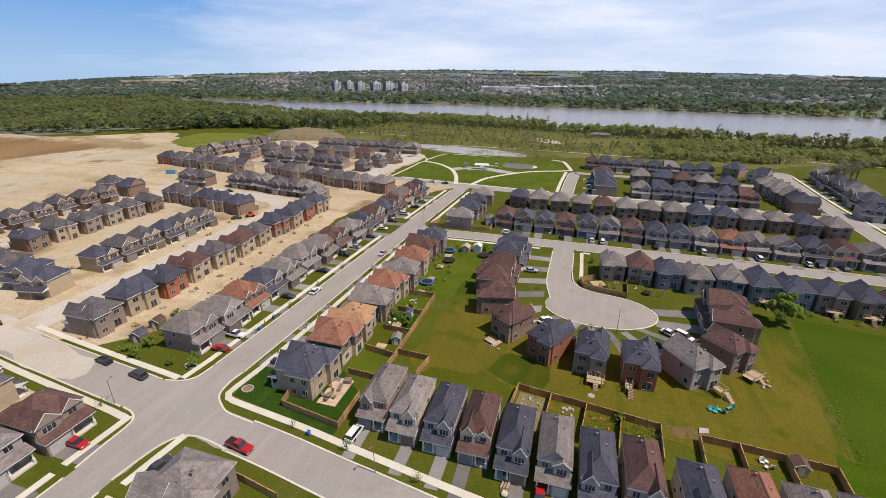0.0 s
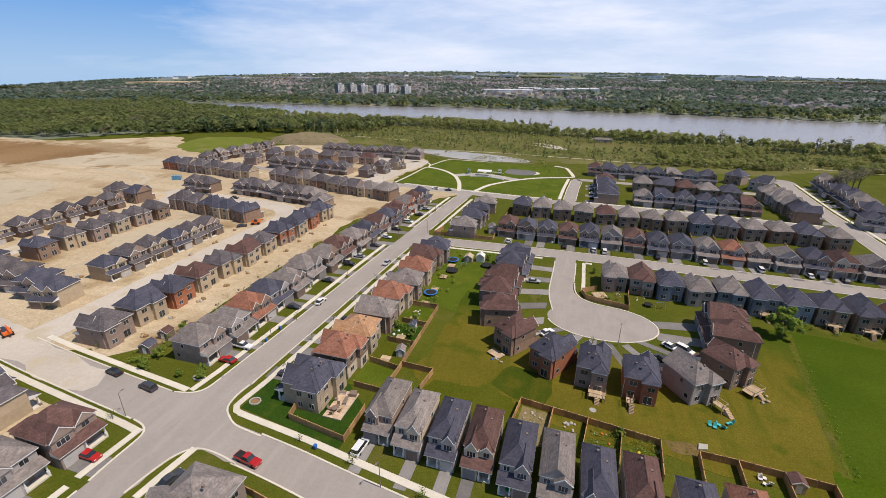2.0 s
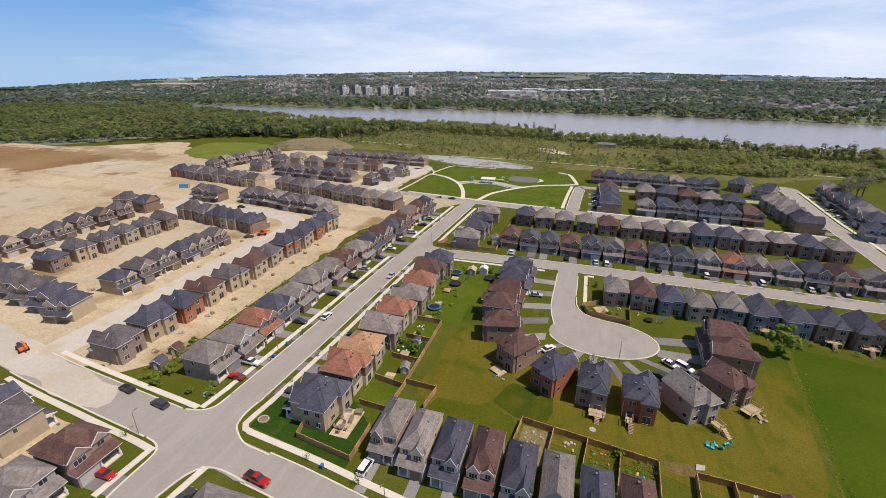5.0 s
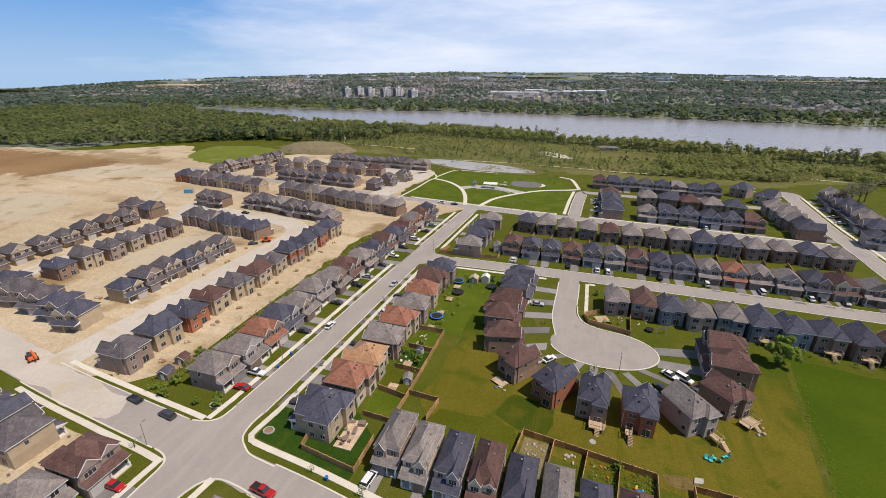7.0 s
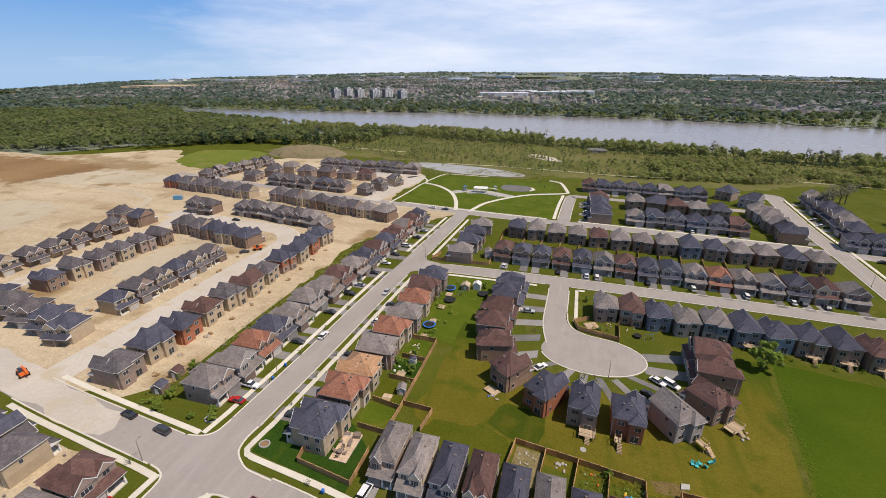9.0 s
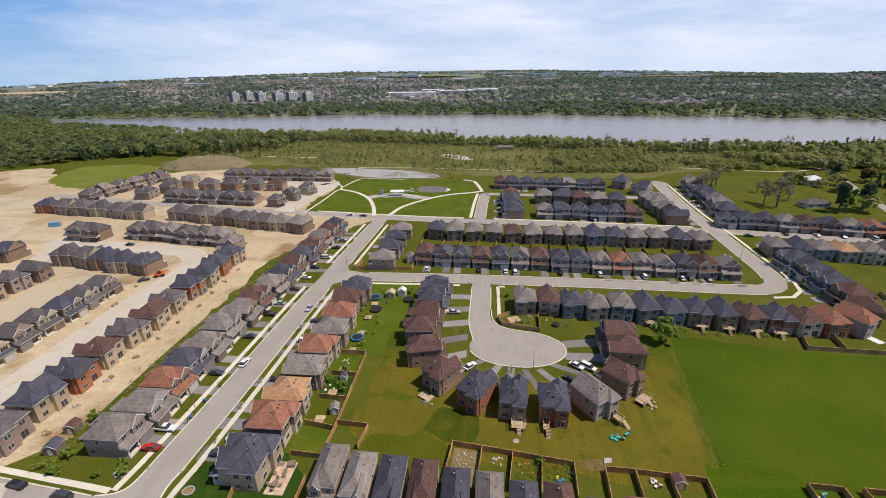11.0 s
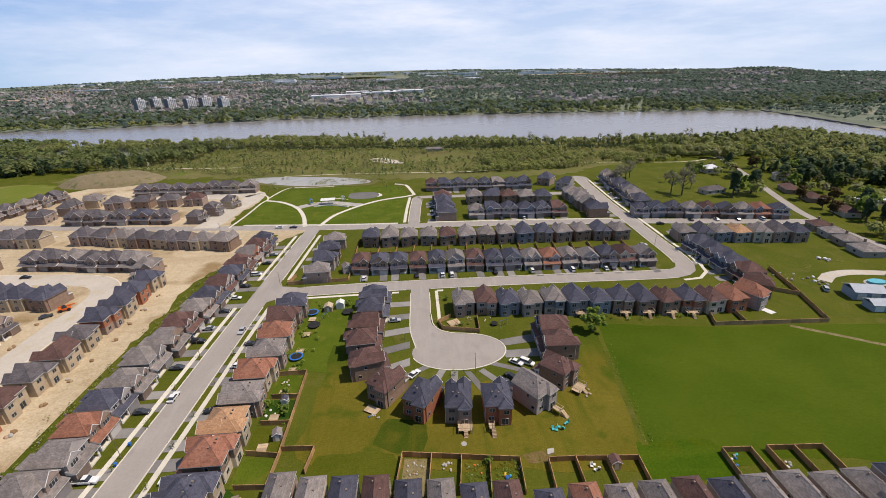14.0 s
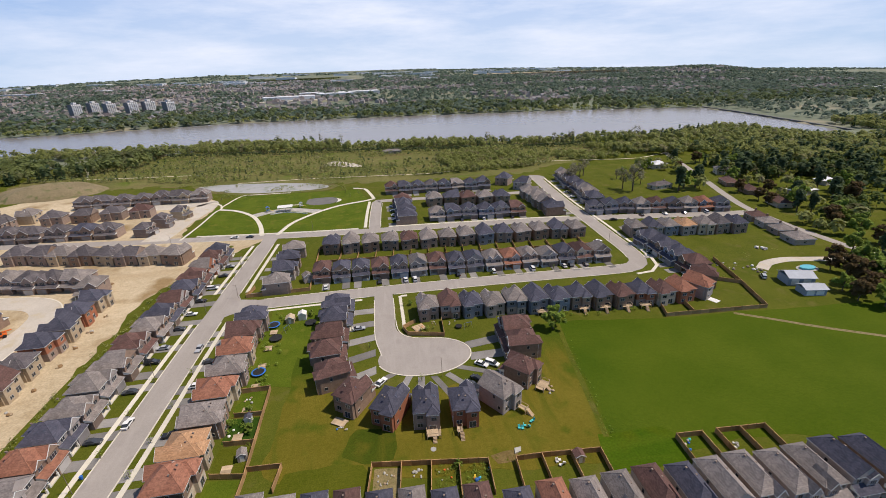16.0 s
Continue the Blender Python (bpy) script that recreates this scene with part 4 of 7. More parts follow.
# beyond the bend
row((37, 267.5), (89, 263.5), "gnnnnb", "stsutw", 0, "houses facing the park street", 9.4, 12, -1, 6.0)
row((40, 300), (87, 293), "gnbgn", "twwtt", 180, "houses facing the side street", 10.4, 12.5, -1, 5.5)
row((17.5, 266), (17.5, 303), "nnnb", "tstw", -90, "houses beside the park", 11.0, 13, -1, 5.0)
row((112, 259.5), (110.5, 300), "nggg", "wtst", 90, "houses on the rising street", 12.0, 13, -1, 5.5)
row((12, 338), (84, 334), "bnnkngnn", "twtswtst", 0, "houses on the meadow edge", 9.5, 12, -1, 5.5)
row((104, 342), (113, 324), "nn", "ts", 140, "houses on the meadow edge", 10.5, 13, -1)
row((147, 273), (153, 340), "ngnnkg", "tstwst", -90, "houses on the rising street", 11.4, 13, -1, 6.0)
row((138, 255), (216, 241), "nnngbngrn", "sutstwsd", -8, "houses facing the park street", 8.5, 12, -1, 6.0)
row((141, 213), (197, 205), "gngogkn", "tsusctt", 172, "houses backing on the paddock", 8.2, 12, -1, 6.0)
row((139.5, 196), (140.5, 163), "nnnb", "stuw", -90, "houses round the bend", 9.6, 12, 0, 5.5)
house(136, 152, -130, "b", "w", 0, 8.2, 11.5, 1, 0, "", "houses round the bend", 1)
house(128, 144.5, -155, "r", "s", 1, 7.8, 12, 1, 0, "", "houses round the bend", 1)
# building site
SITE = "unfinished houses on the building site"
row((-121, 74), (-122.5, 186), "knnbkbknnnn", "thdhhhhthdh", -90, SITE, 9.0, 11.5)
row((-158.5, 104), (-158.5, 151), "nkknkk", "hththt", 90, SITE, 7.6, 11.5)
row((-202, 110), (-202.5, 163), "nkkkkk", "whthtw", -90, SITE, 8.0, 11.5, -1)
row((-236, 104), (-239, 168), "kkkkkkk", "whthtw", 90, SITE, 8.0, 11.5, -1)
row((-204, 93), (-156, 85.5), "nkknn", "thtth", 10, SITE, 9.0, 11.5, -1)
row((-202, 182), (-157, 174.5), "kknnn", "ttwhw", 170, SITE, 10.4, 12, -1)
row((-254, 186), (-238, 183.5), "kn", "tw", 180, SITE, 10, 12, -1)
row((-228, 215), (-216, 214), "kk", "tw", 0, SITE, 9.5, 12, -1)
row((-194, 219), (-141, 210), "kkgkkg", "twttwt", -10, SITE, 9.8, 12, -1)
house(-130.5, 201, 0, "g", "t", 0, 9.4, 12, 1, 0, "", SITE)
row((-191, 252), (-106, 232.5), "kkgkkkgg", "tthwhthw", 170, SITE, 11.4, 12, -1)
row((-292, 261), (-219, 252), "nkkkkk", "dtthth", 172, SITE, 13.2, 12, -1)
row((-289, 290), (-277, 350), "kgkgkk", "tttwht", 90, SITE, 10.4, 12, -1)
row((-249, 297), (-238, 332), "kkg", "tth", -90, SITE, 12.4, 12, -1)
row((-222, 290), (-164, 285.5), "kkknk", "tttwt", -5, SITE, 12.4, 12, -1)
row((-216, 323), (-162, 325), "kkkb", "twtt", 180, SITE, 13.0, 12, -1)
row((-217, 360), (-134, 357), "kkkkkkg", "tttwtht", 0, SITE, 12.4, 12, -1)
row((-143, 282), (-132.5, 313), "kkk", "tth", 80, SITE, 9.0, 11, -1)
house(-113, 43.5, 180, "k", "h", 0, 8.6, 12, 1, 0, "", SITE)
house(-124, 45.5, 180, "n", "t", 0, 8.6, 12, -1, 0, "", SITE)
house(-136, 46.5, 180, "k", "h", 2, 8.6, 12, 1, 0, "", SITE)
drives()

# ---- kerbs, pavements, paths ----
KERB = CONCRETE


def kerbs(line, width, a=0, b=None, sides=(-1, 1)):
    """Concrete kerbs beside a stretch of street, a to b being shares of its length."""
    c = smooth_line(line, 3.0)
    c = c[int(a * (len(c) - 1)):int((1 if b is None else b) * (len(c) - 1)) + 1]
    pts = [(p.x, p.y) for p in c]
    for s in sides:
        ribbon("kerb", pts, 0.35, -0.2, 0.17, KERB, "low pale concrete kerb", "kerb", step=50, offset=s * (width / 2 + 0.1))


def along(line, lo, hi):
    """The stretch of a street whose y (or x, where the street runs across) lies between lo and hi."""
    c = smooth_line(line, 3.0)
    across = abs(c[-1].x - c[0].x) > abs(c[-1].y - c[0].y)
    return [(p.x, p.y) for p in c if lo <= (p.x if across else p.y) <= hi]


def pavement(pts, width, side_off, label="pale concrete pavement beside the street", top=0.13):
    ribbon("pavement", pts, width, -0.2, top, CONCRETE, label, "pavement", step=50, offset=side_off)


for lo, hi in ((-20, 38), (71, 163), (187, 251)):
    seg = along(MAIN, lo if lo != 71 else 68, hi)
    for s in (-1, 1):
        ribbon("kerb", seg, 0.35, -0.2, 0.16, KERB, "low pale concrete kerb", "kerb", step=50, offset=s * (W / 2 + 0.1))
        pavement(seg, 1.45, s * (W / 2 + 2.75))
for s, lo, hi in ((-1, -142, -84), (1, -142, -85), (-1, -60, 60), (1, -60, 60)):
    seg = along(SOUTH, lo, hi)
    ribbon("kerb", seg, 0.35, -0.2, 0.16, KERB, "low pale concrete kerb", "kerb", step=50, offset=s * (4.0 if lo > -100 else 4.8))
pavement(along(SOUTH, -140, -81), 1.5, -6.6)
pavement(along(SOUTH, -140, -84) + [(-81.4, 56.3)], 1.5, 6.4)
pavement(along(SOUTH, -67, 60), 1.5, -6.6)
pavement([(-81.7, 50.6), (-81.9, 45), (-82.1, 37.9)], 1.5, 0, top=0.136)
pavement([(-66.9, 49.8), (-67.6, 44), (-68.2, 37.9)], 1.5, 0, top=0.136)
for s, lo, hi in ((-1, -55, 116), (1, -55, -6), (1, 4, 116)):
    seg = along(ROW[:6], lo, hi)
    ribbon("kerb", seg, 0.35, -0.2, 0.16, KERB, "low pale concrete kerb", "kerb", step=50, offset=s * (W / 2 + 0.1))
pavement(along(ROW[:6], -55, -9), 1.4, W / 2 + 2.2)
pavement(along(ROW[:6], 6, 12), 1.4, W / 2 + 2.2)
rising = [p for p in along(ROW[6:], 182, 350)]
for s in (-1, 1):
    ribbon("kerb", rising, 0.35, -0.2, 0.16, KERB, "low pale concrete kerb", "kerb", step=50, offset=s * (W / 2 + 0.1))
pavement(rising, 1.5, W / 2 + 2.4)
pavement([(115, 166), (123, 167), (129, 172.5), (131.8, 182)], 1.5, 0)
for s, lo, hi in ((-1, -110, -10), (1, -110, -72), (1, -55, 120), (-1, 5, 120), (-1, 136, 228), (1, 136, 228)):
    seg = along(PARKSIDE, lo, hi)
    ribbon("kerb", seg, 0.35, -0.2, 0.16, KERB, "low pale concrete kerb", "kerb", step=50, offset=s * (W / 2 - 0.2))
pavement(along(PARKSIDE, -112, -10), 1.7, -(W / 2 + 1.2))
pavement(along(PARKSIDE, 5, 120), 1.5, -(W / 2 + 1.2))
pavement(along(PARKEAST[:3], 260, 318), 1.9, -(W / 2 + 1.6))
for s in (-1, 1):
    ribbon("kerb", along(PARKEAST[:3], 260, 312), 0.35, -0.2, 0.16, KERB, "low pale concrete kerb", "kerb", step=50, offset=s * (W / 2 - 0.6))
for s in (-1, 1):
    ribbon("kerb", along(COURT, 128 if s < 0 else 147, 168), 0.35, -0.2, 0.16, KERB, "low pale concrete kerb", "kerb", step=50, offset=-s * (W / 2 - 0.2))
pavement([(6.2, 168.5), (6.2, 150), (6.1, 143.5)], 1.3, 0)
ribbon("kerb", [(3.2, 149), (3.35, 145), (3.8, 141.8), (5.8, 138.0), (9.8, 135.6), (14, 134.75), (17, 134.2)], 0.35, -0.2, 0.16, KERB, "curved pale concrete kerb of the court", "kerb", step=1.2)
ring = disc(11.5, 124.5, 15.95, 10.35, 72)
ribbon("kerb", ring[39:] + ring[:15], 0.35, -0.2, 0.16, KERB, "curved pale concrete kerb of the turning circle", "kerb", step=50)
ribbon("kerb", SITEWEST[1:], 0.45, -0.2, 0.16, KERB, "pale dusty kerb of the site road", "kerb", step=3.0, offset=5.6)
ribbon("kerb", [(-117.4, 266), (-115, 294), (-114, 320), (-112, 329), (-115.3, 339), (-123, 346.5), (-134, 349.6)], 1.3, -0.2, 0.15, KERB, "pale pavement curving along the edge of the park", "kerb", step=3.0)
# rounded junction corners
for cx, cy, pts in ((0, 0, [(-84.5, 61.7), (-80.6, 62.6), (-78.4, 64.7), (-77.8, 69)]), (0, 0, [(-69.5, 69), (-69.8, 65), (-69.0, 61.2), (-66.2, 58.7), (-63.5, 57.3), (-60, 56.75), (-56.5, 56.3)]), (0, 0, [(-85.5, 52.2), (-82.3, 51.5), (-80.4, 50.2), (-79.8, 48.0), (-79.7, 43), (-79.4, 38)]), (0, 0, [(-70.9, 38), (-70.4, 42), (-69.4, 46.5), (-67.6, 49.2), (-64.9, 50.15), (-60, 49.8), (-56.5, 49.0)])):
    ribbon("kerb", pts, 0.4, -0.2, 0.16, KERB, "rounded concrete kerb of the junction", "kerb", step=1.0)
pavement([(-66.5, 71.5), (-66.8, 69), (-67.3, 65), (-67.5, 62.3), (-66.4, 60.9), (-64.2, 60.45)], 1.45, 0, top=0.136)
pavement([(-80.3, 71.5), (-80.6, 69), (-80.9, 66), (-81.2, 63.3)], 1.45, 0, top=0.136)

# the park
for pts, w in (([(-113, 327), (-101, 321.5), (-91.5, 313), (-82.5, 300.5), (-75, 282), (-70, 262.5)], 2.6), ([(-61, 262), (-59, 270), (-54.5, 284), (-41.5, 301.5), (-26.5, 314.5), (-8, 322), (-2, 326)], 2.6),
               ([(-2, 326), (-5.5, 344), (-9.3, 357), (-18, 362)], 2.4), ([(-113, 332), (-111, 342), (-108, 356), (-105, 363), (-68, 362)], 1.4), ([(-66, 318), (-65, 324), (-55, 324.5)], 1.6)):
    ribbon("park_path", pts, w, -0.2, 0.11, CONCRETE, "pale curving path through the park lawn", "path")
ribbon("plaza", [(-85, 303.5), (-78, 309.5), (-68, 313.5), (-57, 312), (-47, 307), (-39, 303.5)], 7.5, -0.2, 0.095, PLAZA, "pale paved play plaza of the park", "plaza")
patch("play_court", [(-52, 326), (-50, 338), (-33, 338), (-29, 328), (-34, 321), (-46, 321)], 0.105, DRIVE, "grey asphalt play court with rounded ends", "play court")
patch("court_bench_wall", [(-30, 322), (-26, 328), (-30, 334), (-28.6, 328)], 0.5, CONCRETE, "low white curved seat wall", "seat wall", kind="")
patch("pond_bank", [(-160, 408), (-136, 380), (-94, 363), (-40, 363), (-34, 382), (-72, 402), (-128, 412)], 0.07, MEADOW, "reedy bank of the pond", "bank", ragged=2.0)
ribbon("meadow_path", [(-120, 408), (-60, 408), (0, 402), (60, 398), (132, 417), (194, 412), (255, 402), (305, 420)], 1.5, -0.2, 0.075, SAND, "worn pale path across the meadow", "path")
ribbon("meadow_path", [(-275, 470), (-290, 500), (-310, 535)], 1.8, -0.2, 0.075, SAND, "worn pale path across the meadow", "path")
ribbon("meadow_path", [(-275, 470), (-220, 462), (-160, 455)], 1.8, -0.2, 0.075, SAND, "worn pale path across the meadow", "path")
patch("gravel_patch", [(-52, 468), (-40, 482), (-18, 462), (-12, 448), (-26, 450)], 0.075, GRAVEL, "bare pale stony patch in the meadow", "bare ground", ragged=2.0)
# worn marks in the field and on the site
ribbon("field_track", [(63, 134), (60, 118), (57, 99), (54, 80)], 1.6, -0.2, 0.052, GRASS, "darker strip of long grass along the field edge", "grass strip")
ribbon("field_track", [(131, 127), (144, 118.5), (156, 110.5), (195, 88)], 1.6, -0.2, 0.056, STRAW, "worn pale track across the green field", "path")
patch("worn_soil", [(22, 80), (30, 81), (29, 78), (23, 77.5)], 0.058, STUBBLE, "dry brown stubble in the grass", "bare soil", ragged=1.4)
ribbon("site_verge", [(-101, 72), (-102, 120), (-100, 170), (-94, 215), (-85, 250)], 5.5, -0.2, 0.066, GRASS, "weedy grass strip between gardens and building site", "grass strip")
for pts, w in (([(-180, 100), (-178, 130), (-176, 165), (-200, 172)], 3.0), ([(-265, 60), (-262, 130), (-268, 200), (-300, 235), (-420, 250)], 5.0)):
    ribbon("wheel_track", pts, w, -0.2, 0.07, DIRT_PALE, "pale worn vehicle track on the building site", "track")
for pts in (((-330, 130), (-300, 160), (-330, 200), (-380, 190), (-390, 150)), ((-420, 240), (-330, 262), (-320, 285), (-400, 290)), ((-200, 130), (-170, 120), (-168, 160), (-190, 165))):
    patch("worn_soil", list(pts), 0.062, DIRT_PALE, "pale dried-out soil of the building site", "bare soil", ragged=6.0)


def mound():
    bm = bmesh.new()
    grid = {}
    for i in range(33):
        for j in range(25):
            u, v = i / 16 - 1, j / 12 - 1
            x, y = -276 + u * 44, 416 + v * 27
            k = max(0.0, 1 - (u * u + v * v))
            z = 8.2 * k ** 0.8 * (1 + 0.35 * noise.noise(Vector((x, y, 3)) * 0.06)) + 0.6 * noise.noise(Vector((x, y, 9)) * 0.25) * k
            grid[i, j] = bm.verts.new((x, y, z - 0.3 if k == 0 else z + 0.06))
    for i in range(32):
        for j in range(24):
            bm.faces.new((grid[i, j], grid[i + 1, j], grid[i + 1, j + 1], grid[i, j + 1])).smooth = True
    tagged(link("soil_mound", bm, MOUND), "large heaped mound of brown soil, partly overgrown", "soil mound")


MOUND = material("overgrown_soil", (0.17, 0.135, 0.07), (0.27, 0.21, 0.12), big=0.06, fine=0.6, bump=0.8, grain=0.2, c3=(0.12, 0.125, 0.045), where="Position")
mound()

# ---- trees and woods ----
RNG = np.random.default_rng(7)


def mesh_quads(name, verts, mats, label, category, kind="stuff", parent=None):
    """A mesh of separate four-cornered leaves: verts is (n, 4, 3)."""
    n = len(verts)
    me = bpy.data.meshes.new(name)
    me.vertices.add(n * 4)
    me.vertices.foreach_set("co", verts.astype(np.float32).ravel())
    me.loops.add(n * 4)
    me.loops.foreach_set("vertex_index", np.arange(n * 4, dtype=np.int32))
    me.polygons.add(n)
    me.polygons.foreach_set("loop_start", np.arange(0, n * 4, 4, dtype=np.int32))
    me.update()
    me.validate()
    me.materials.append(mats)
    ob = new(name, me)
    if parent:
        ob.parent = parent
    return tagged(ob, label, category, "", kind)


def leaves(cent, rad, count, size, rng, shell=0.68, cone=None):
    """Leaf clumps over crowns: cent and rad are (n, 3); cone: share of crowns that taper upwards like a fir."""
    n = len(cent)
    d = rng.normal(size=(n, count, 3))
    d /= np.linalg.norm(d, axis=2, keepdims=True)
    d[..., 2] = np.where(d[..., 2] < -0.45, -d[..., 2], d[..., 2])
    k = shell + (1 - shell) * rng.random((n, count, 1)) ** 0.6
    lump = 1 + 0.28 * np.sin(d[..., :1] * 5 + cent[:, None, :1]) * np.sin(d[..., 1:2] * 5 + cent[:, None, 1:2] * 1.7)
    p = d * k * lump
    if cone is not None:
        h = rng.random((n, count)) ** 1.5
        a = rng.random((n, count)) * 2 * np.pi
        r = (1 - h) * (0.75 + 0.25 * rng.random((n, count)))
        c = np.stack([np.cos(a) * r, np.sin(a) * r, h * 2 - 1], 2)
        p = np.where(cone[:, None, None], c, p)
    pos = cent[:, None] + p * rad[:, None]
    nrm = d * 1.0 + rng.normal(size=d.shape) * 0.24 + np.array([0, 0, 0.7])
    nrm /= np.linalg.norm(nrm, axis=2, keepdims=True)
    s = np.cross(nrm, rng.normal(size=nrm.shape))
    s /= np.linalg.norm(s, axis=2, keepdims=True)
    u = np.cross(nrm, s)
    e = (size[:, None, None] if hasattr(size, "shape") else size) * (0.6 + 0.8 * rng.random((n, count, 1)))
    s, u = s * e, u * e * (0.6 + 0.5 * rng.random((n, count, 1)))
    return np.stack([pos - s - u * 0.7, pos + s * 0.8 - u, pos + s + u * 0.8, pos - s * 0.7 + u], 2).reshape(-1, 4, 3)


def scatter(n, x0, x1, y0, y1, keep, rng):
    p = np.stack([rng.uniform(x0, x1, n), rng.uniform(y0, y1, n)], 1)
    return p[[keep(x, y) for x, y in p]]


def ground_at(p):
    return np.array([height(x, y) for x, y in p])


def wood(name, pts, h, count, mat, label, rng, slim=0.32, cones=0.0, trunks=True, size=0.105, category="woodland"):
    """A stand of trees as one mass: crowns of leaf clumps, with bare stems below."""
    n = len(pts)
    hh = h * rng.uniform(0.65, 1.2, n)
    cone = rng.random(n) < cones
    rx = hh * slim * rng.uniform(0.8, 1.25, n)
    rx = np.where(cone, rx * 0.65, rx)
    z = ground_at(pts)
    rz = np.where(cone, hh * 0.47, hh * 0.42)
    cent = np.stack([pts[:, 0], pts[:, 1], z + hh - rz], 1)
    rad = np.stack([rx, rx, rz], 1)
    mesh_quads(name, leaves(cent, rad, count, hh * size, rng, cone=cone), mat, label, category)
    if trunks:
        b = np.stack([pts[:, 0], pts[:, 1], z - 0.3], 1)
        w = hh * 0.018
        t = b + np.stack([np.zeros(n), np.zeros(n), hh * 0.6], 1)
        q = []
        for a in (0, math.pi / 2):
            o = np.stack([np.cos(a) * w, np.sin(a) * w, np.zeros(n)], 1)
            q.append(np.stack([b - o, b + o, t + o * 0.5, t - o * 0.5], 1))
        mesh_quads(name + "_stems", np.concatenate(q), BARK, "stems of the " + category, category)


def hedge_y(x):
    return float(np.interp(x, (-420, -236, -95, 0, 44, 95, 166, 210, 269, 420), (585, 568, 546, 533, 516, 508, 495, 490, 480, 440)))


def site_edge(x):
    return float(np.interp(x, (-1200, -700, -605, -500, -454, -405, -339, -300, -240), (290, 318, 322, 366, 398, 446, 455, 470, 500)))


LOTS = [(293, 256), (332, 275), (250, 357), (282, 300), (268, 243), (300, 205), (275, 190), (345, 235), (256, 285)]


def open_lot(x, y):
    """False on the lawns round the old houses."""
    return all((x - a + 3) ** 2 / 17 ** 2 + (y - b + 8) ** 2 / 19 ** 2 > 1 for a, b in LOTS)


def woods():
    r = RNG
    # dense wood beyond the building site
    wood("woodland", scatter(5200, -1150, -240, 320, 800, lambda x, y: y > site_edge(x) + 6 and y < max(river_near(x) * 0.84, site_edge(x) + 90), r), 12, 66, LEAF_V, "dense spring woodland beyond the building site", r, slim=0.38, size=0.088)
    wood("shore_wood", scatter(2200, -1010, -470, 560, 850, lambda x, y: river_near(x) * 0.83 < y < river_near(x) - 5, r), 10, 30, LEAF_V, "trees along the upper river shore", r, slim=0.4, trunks=False, size=0.12)
    wood("conifer_wood", scatter(900, -460, -230, 430, 640, lambda x, y: y > site_edge(x) + 4 and y < river_near(x) * 0.83 and noise.noise(Vector((x, y, 0)) * 0.01) > 0.08, r), 13, 34, LEAF_B, "dark conifers in the woodland", r, slim=0.26, cones=0.5)
    # river bank
    back = lambda x: float(np.interp(x, BANK_X, BANK_Y))
    wood("bank_wood", scatter(6400, -480, 500, 430, 660, lambda x, y: hedge_y(x) + 8 < y < back(x) and noise.noise(Vector((x, y, 0)) * 0.02) > -0.5, r), 9.0, 58, LEAF_W, "trees along the near river bank", r, slim=0.32, size=0.085)
    wood("bank_conifers", scatter(900, -300, 420, 430, 640, lambda x, y: hedge_y(x) + 6 < y < back(x) and noise.noise(Vector((x + 90, y, 0)) * 0.012) > 0.02, r), 10.5, 40, LEAF_B, "dark conifers along the river bank", r, slim=0.24, cones=0.7, size=0.085)
    wood("bare_poplars", scatter(420, -120, 330, 430, 640, lambda x, y: back(x) - 26 < y < back(x) and noise.noise(Vector((x, y, 31)) * 0.03) > 0.0, r), 14, 44, LEAF_P, "tall poplars still almost bare on the river bank", r, slim=0.17, size=0.045)
    wood("cedar_hedge", np.stack([np.linspace(-240, 280, 400), [hedge_y(x) + r.normal() for x in np.linspace(-240, 280, 400)]], 1), 4.5, 26, LEAF_B, "long dark cedar hedge below the river bank", r, slim=0.4, cones=0.4, trunks=False, category="hedge")
    # scrub of the meadow
    inside = lambda x, y: float(np.interp(x, (-330, -230, -150, -40, 60, 140, 230), (470, 440, 415, 398, 388, 392, 430))) < y < hedge_y(x) - 3
    wood("scrub", scatter(5600, -330, 260, 385, 600, lambda x, y: inside(x, y) and noise.noise(Vector((x, y, 0)) * 0.018) > -0.2, r), 3.0, 26, LEAF_W, "bushes and young trees scattered over the meadow", r, slim=0.42, cones=0.15, trunks=False, category="scrub")
    wood("scrub_conifers", scatter(700, -330, 260, 385, 600, inside, r), 3.6, 26, LEAF_B, "young dark conifers scattered over the meadow", r, slim=0.36, cones=0.6, trunks=False, category="scrub")
    wood("scrub_belt", scatter(2600, 10, 340, 385, 500, lambda x, y: 392 + max(0, x - 120) * 0.12 < y < hedge_y(x) - 6 and noise.noise(Vector((x, y, 5)) * 0.02) > 0.34 - 0.42 * min(1.0, max(0.0, (x - 10) / 70)), r), 5.4, 40, LEAF_S, "thicket of young trees behind the last houses", r, slim=0.4, trunks=False, size=0.1, category="scrub")
    wood("meadow_thicket", scatter(900, -330, 40, 420, 560, lambda x, y: inside(x, y) and noise.noise(Vector((x, y * 1.6, 11)) * 0.022) > 0.16, r), 4.2, 34, LEAF_S, "clumps of young trees on the meadow", r, slim=0.42, trunks=False, size=0.1, category="scrub")
    wood("pond_reeds", scatter(1700, -170, -25, 358, 416, lambda x, y: noise.noise(Vector((x, y, 3)) * 0.06) > 0.12, r), 1.6, 14, LEAF_W, "reeds and low bushes round the pond", r, slim=0.6, trunks=False, category="reeds")
    u = r.random(60) ** 0.8
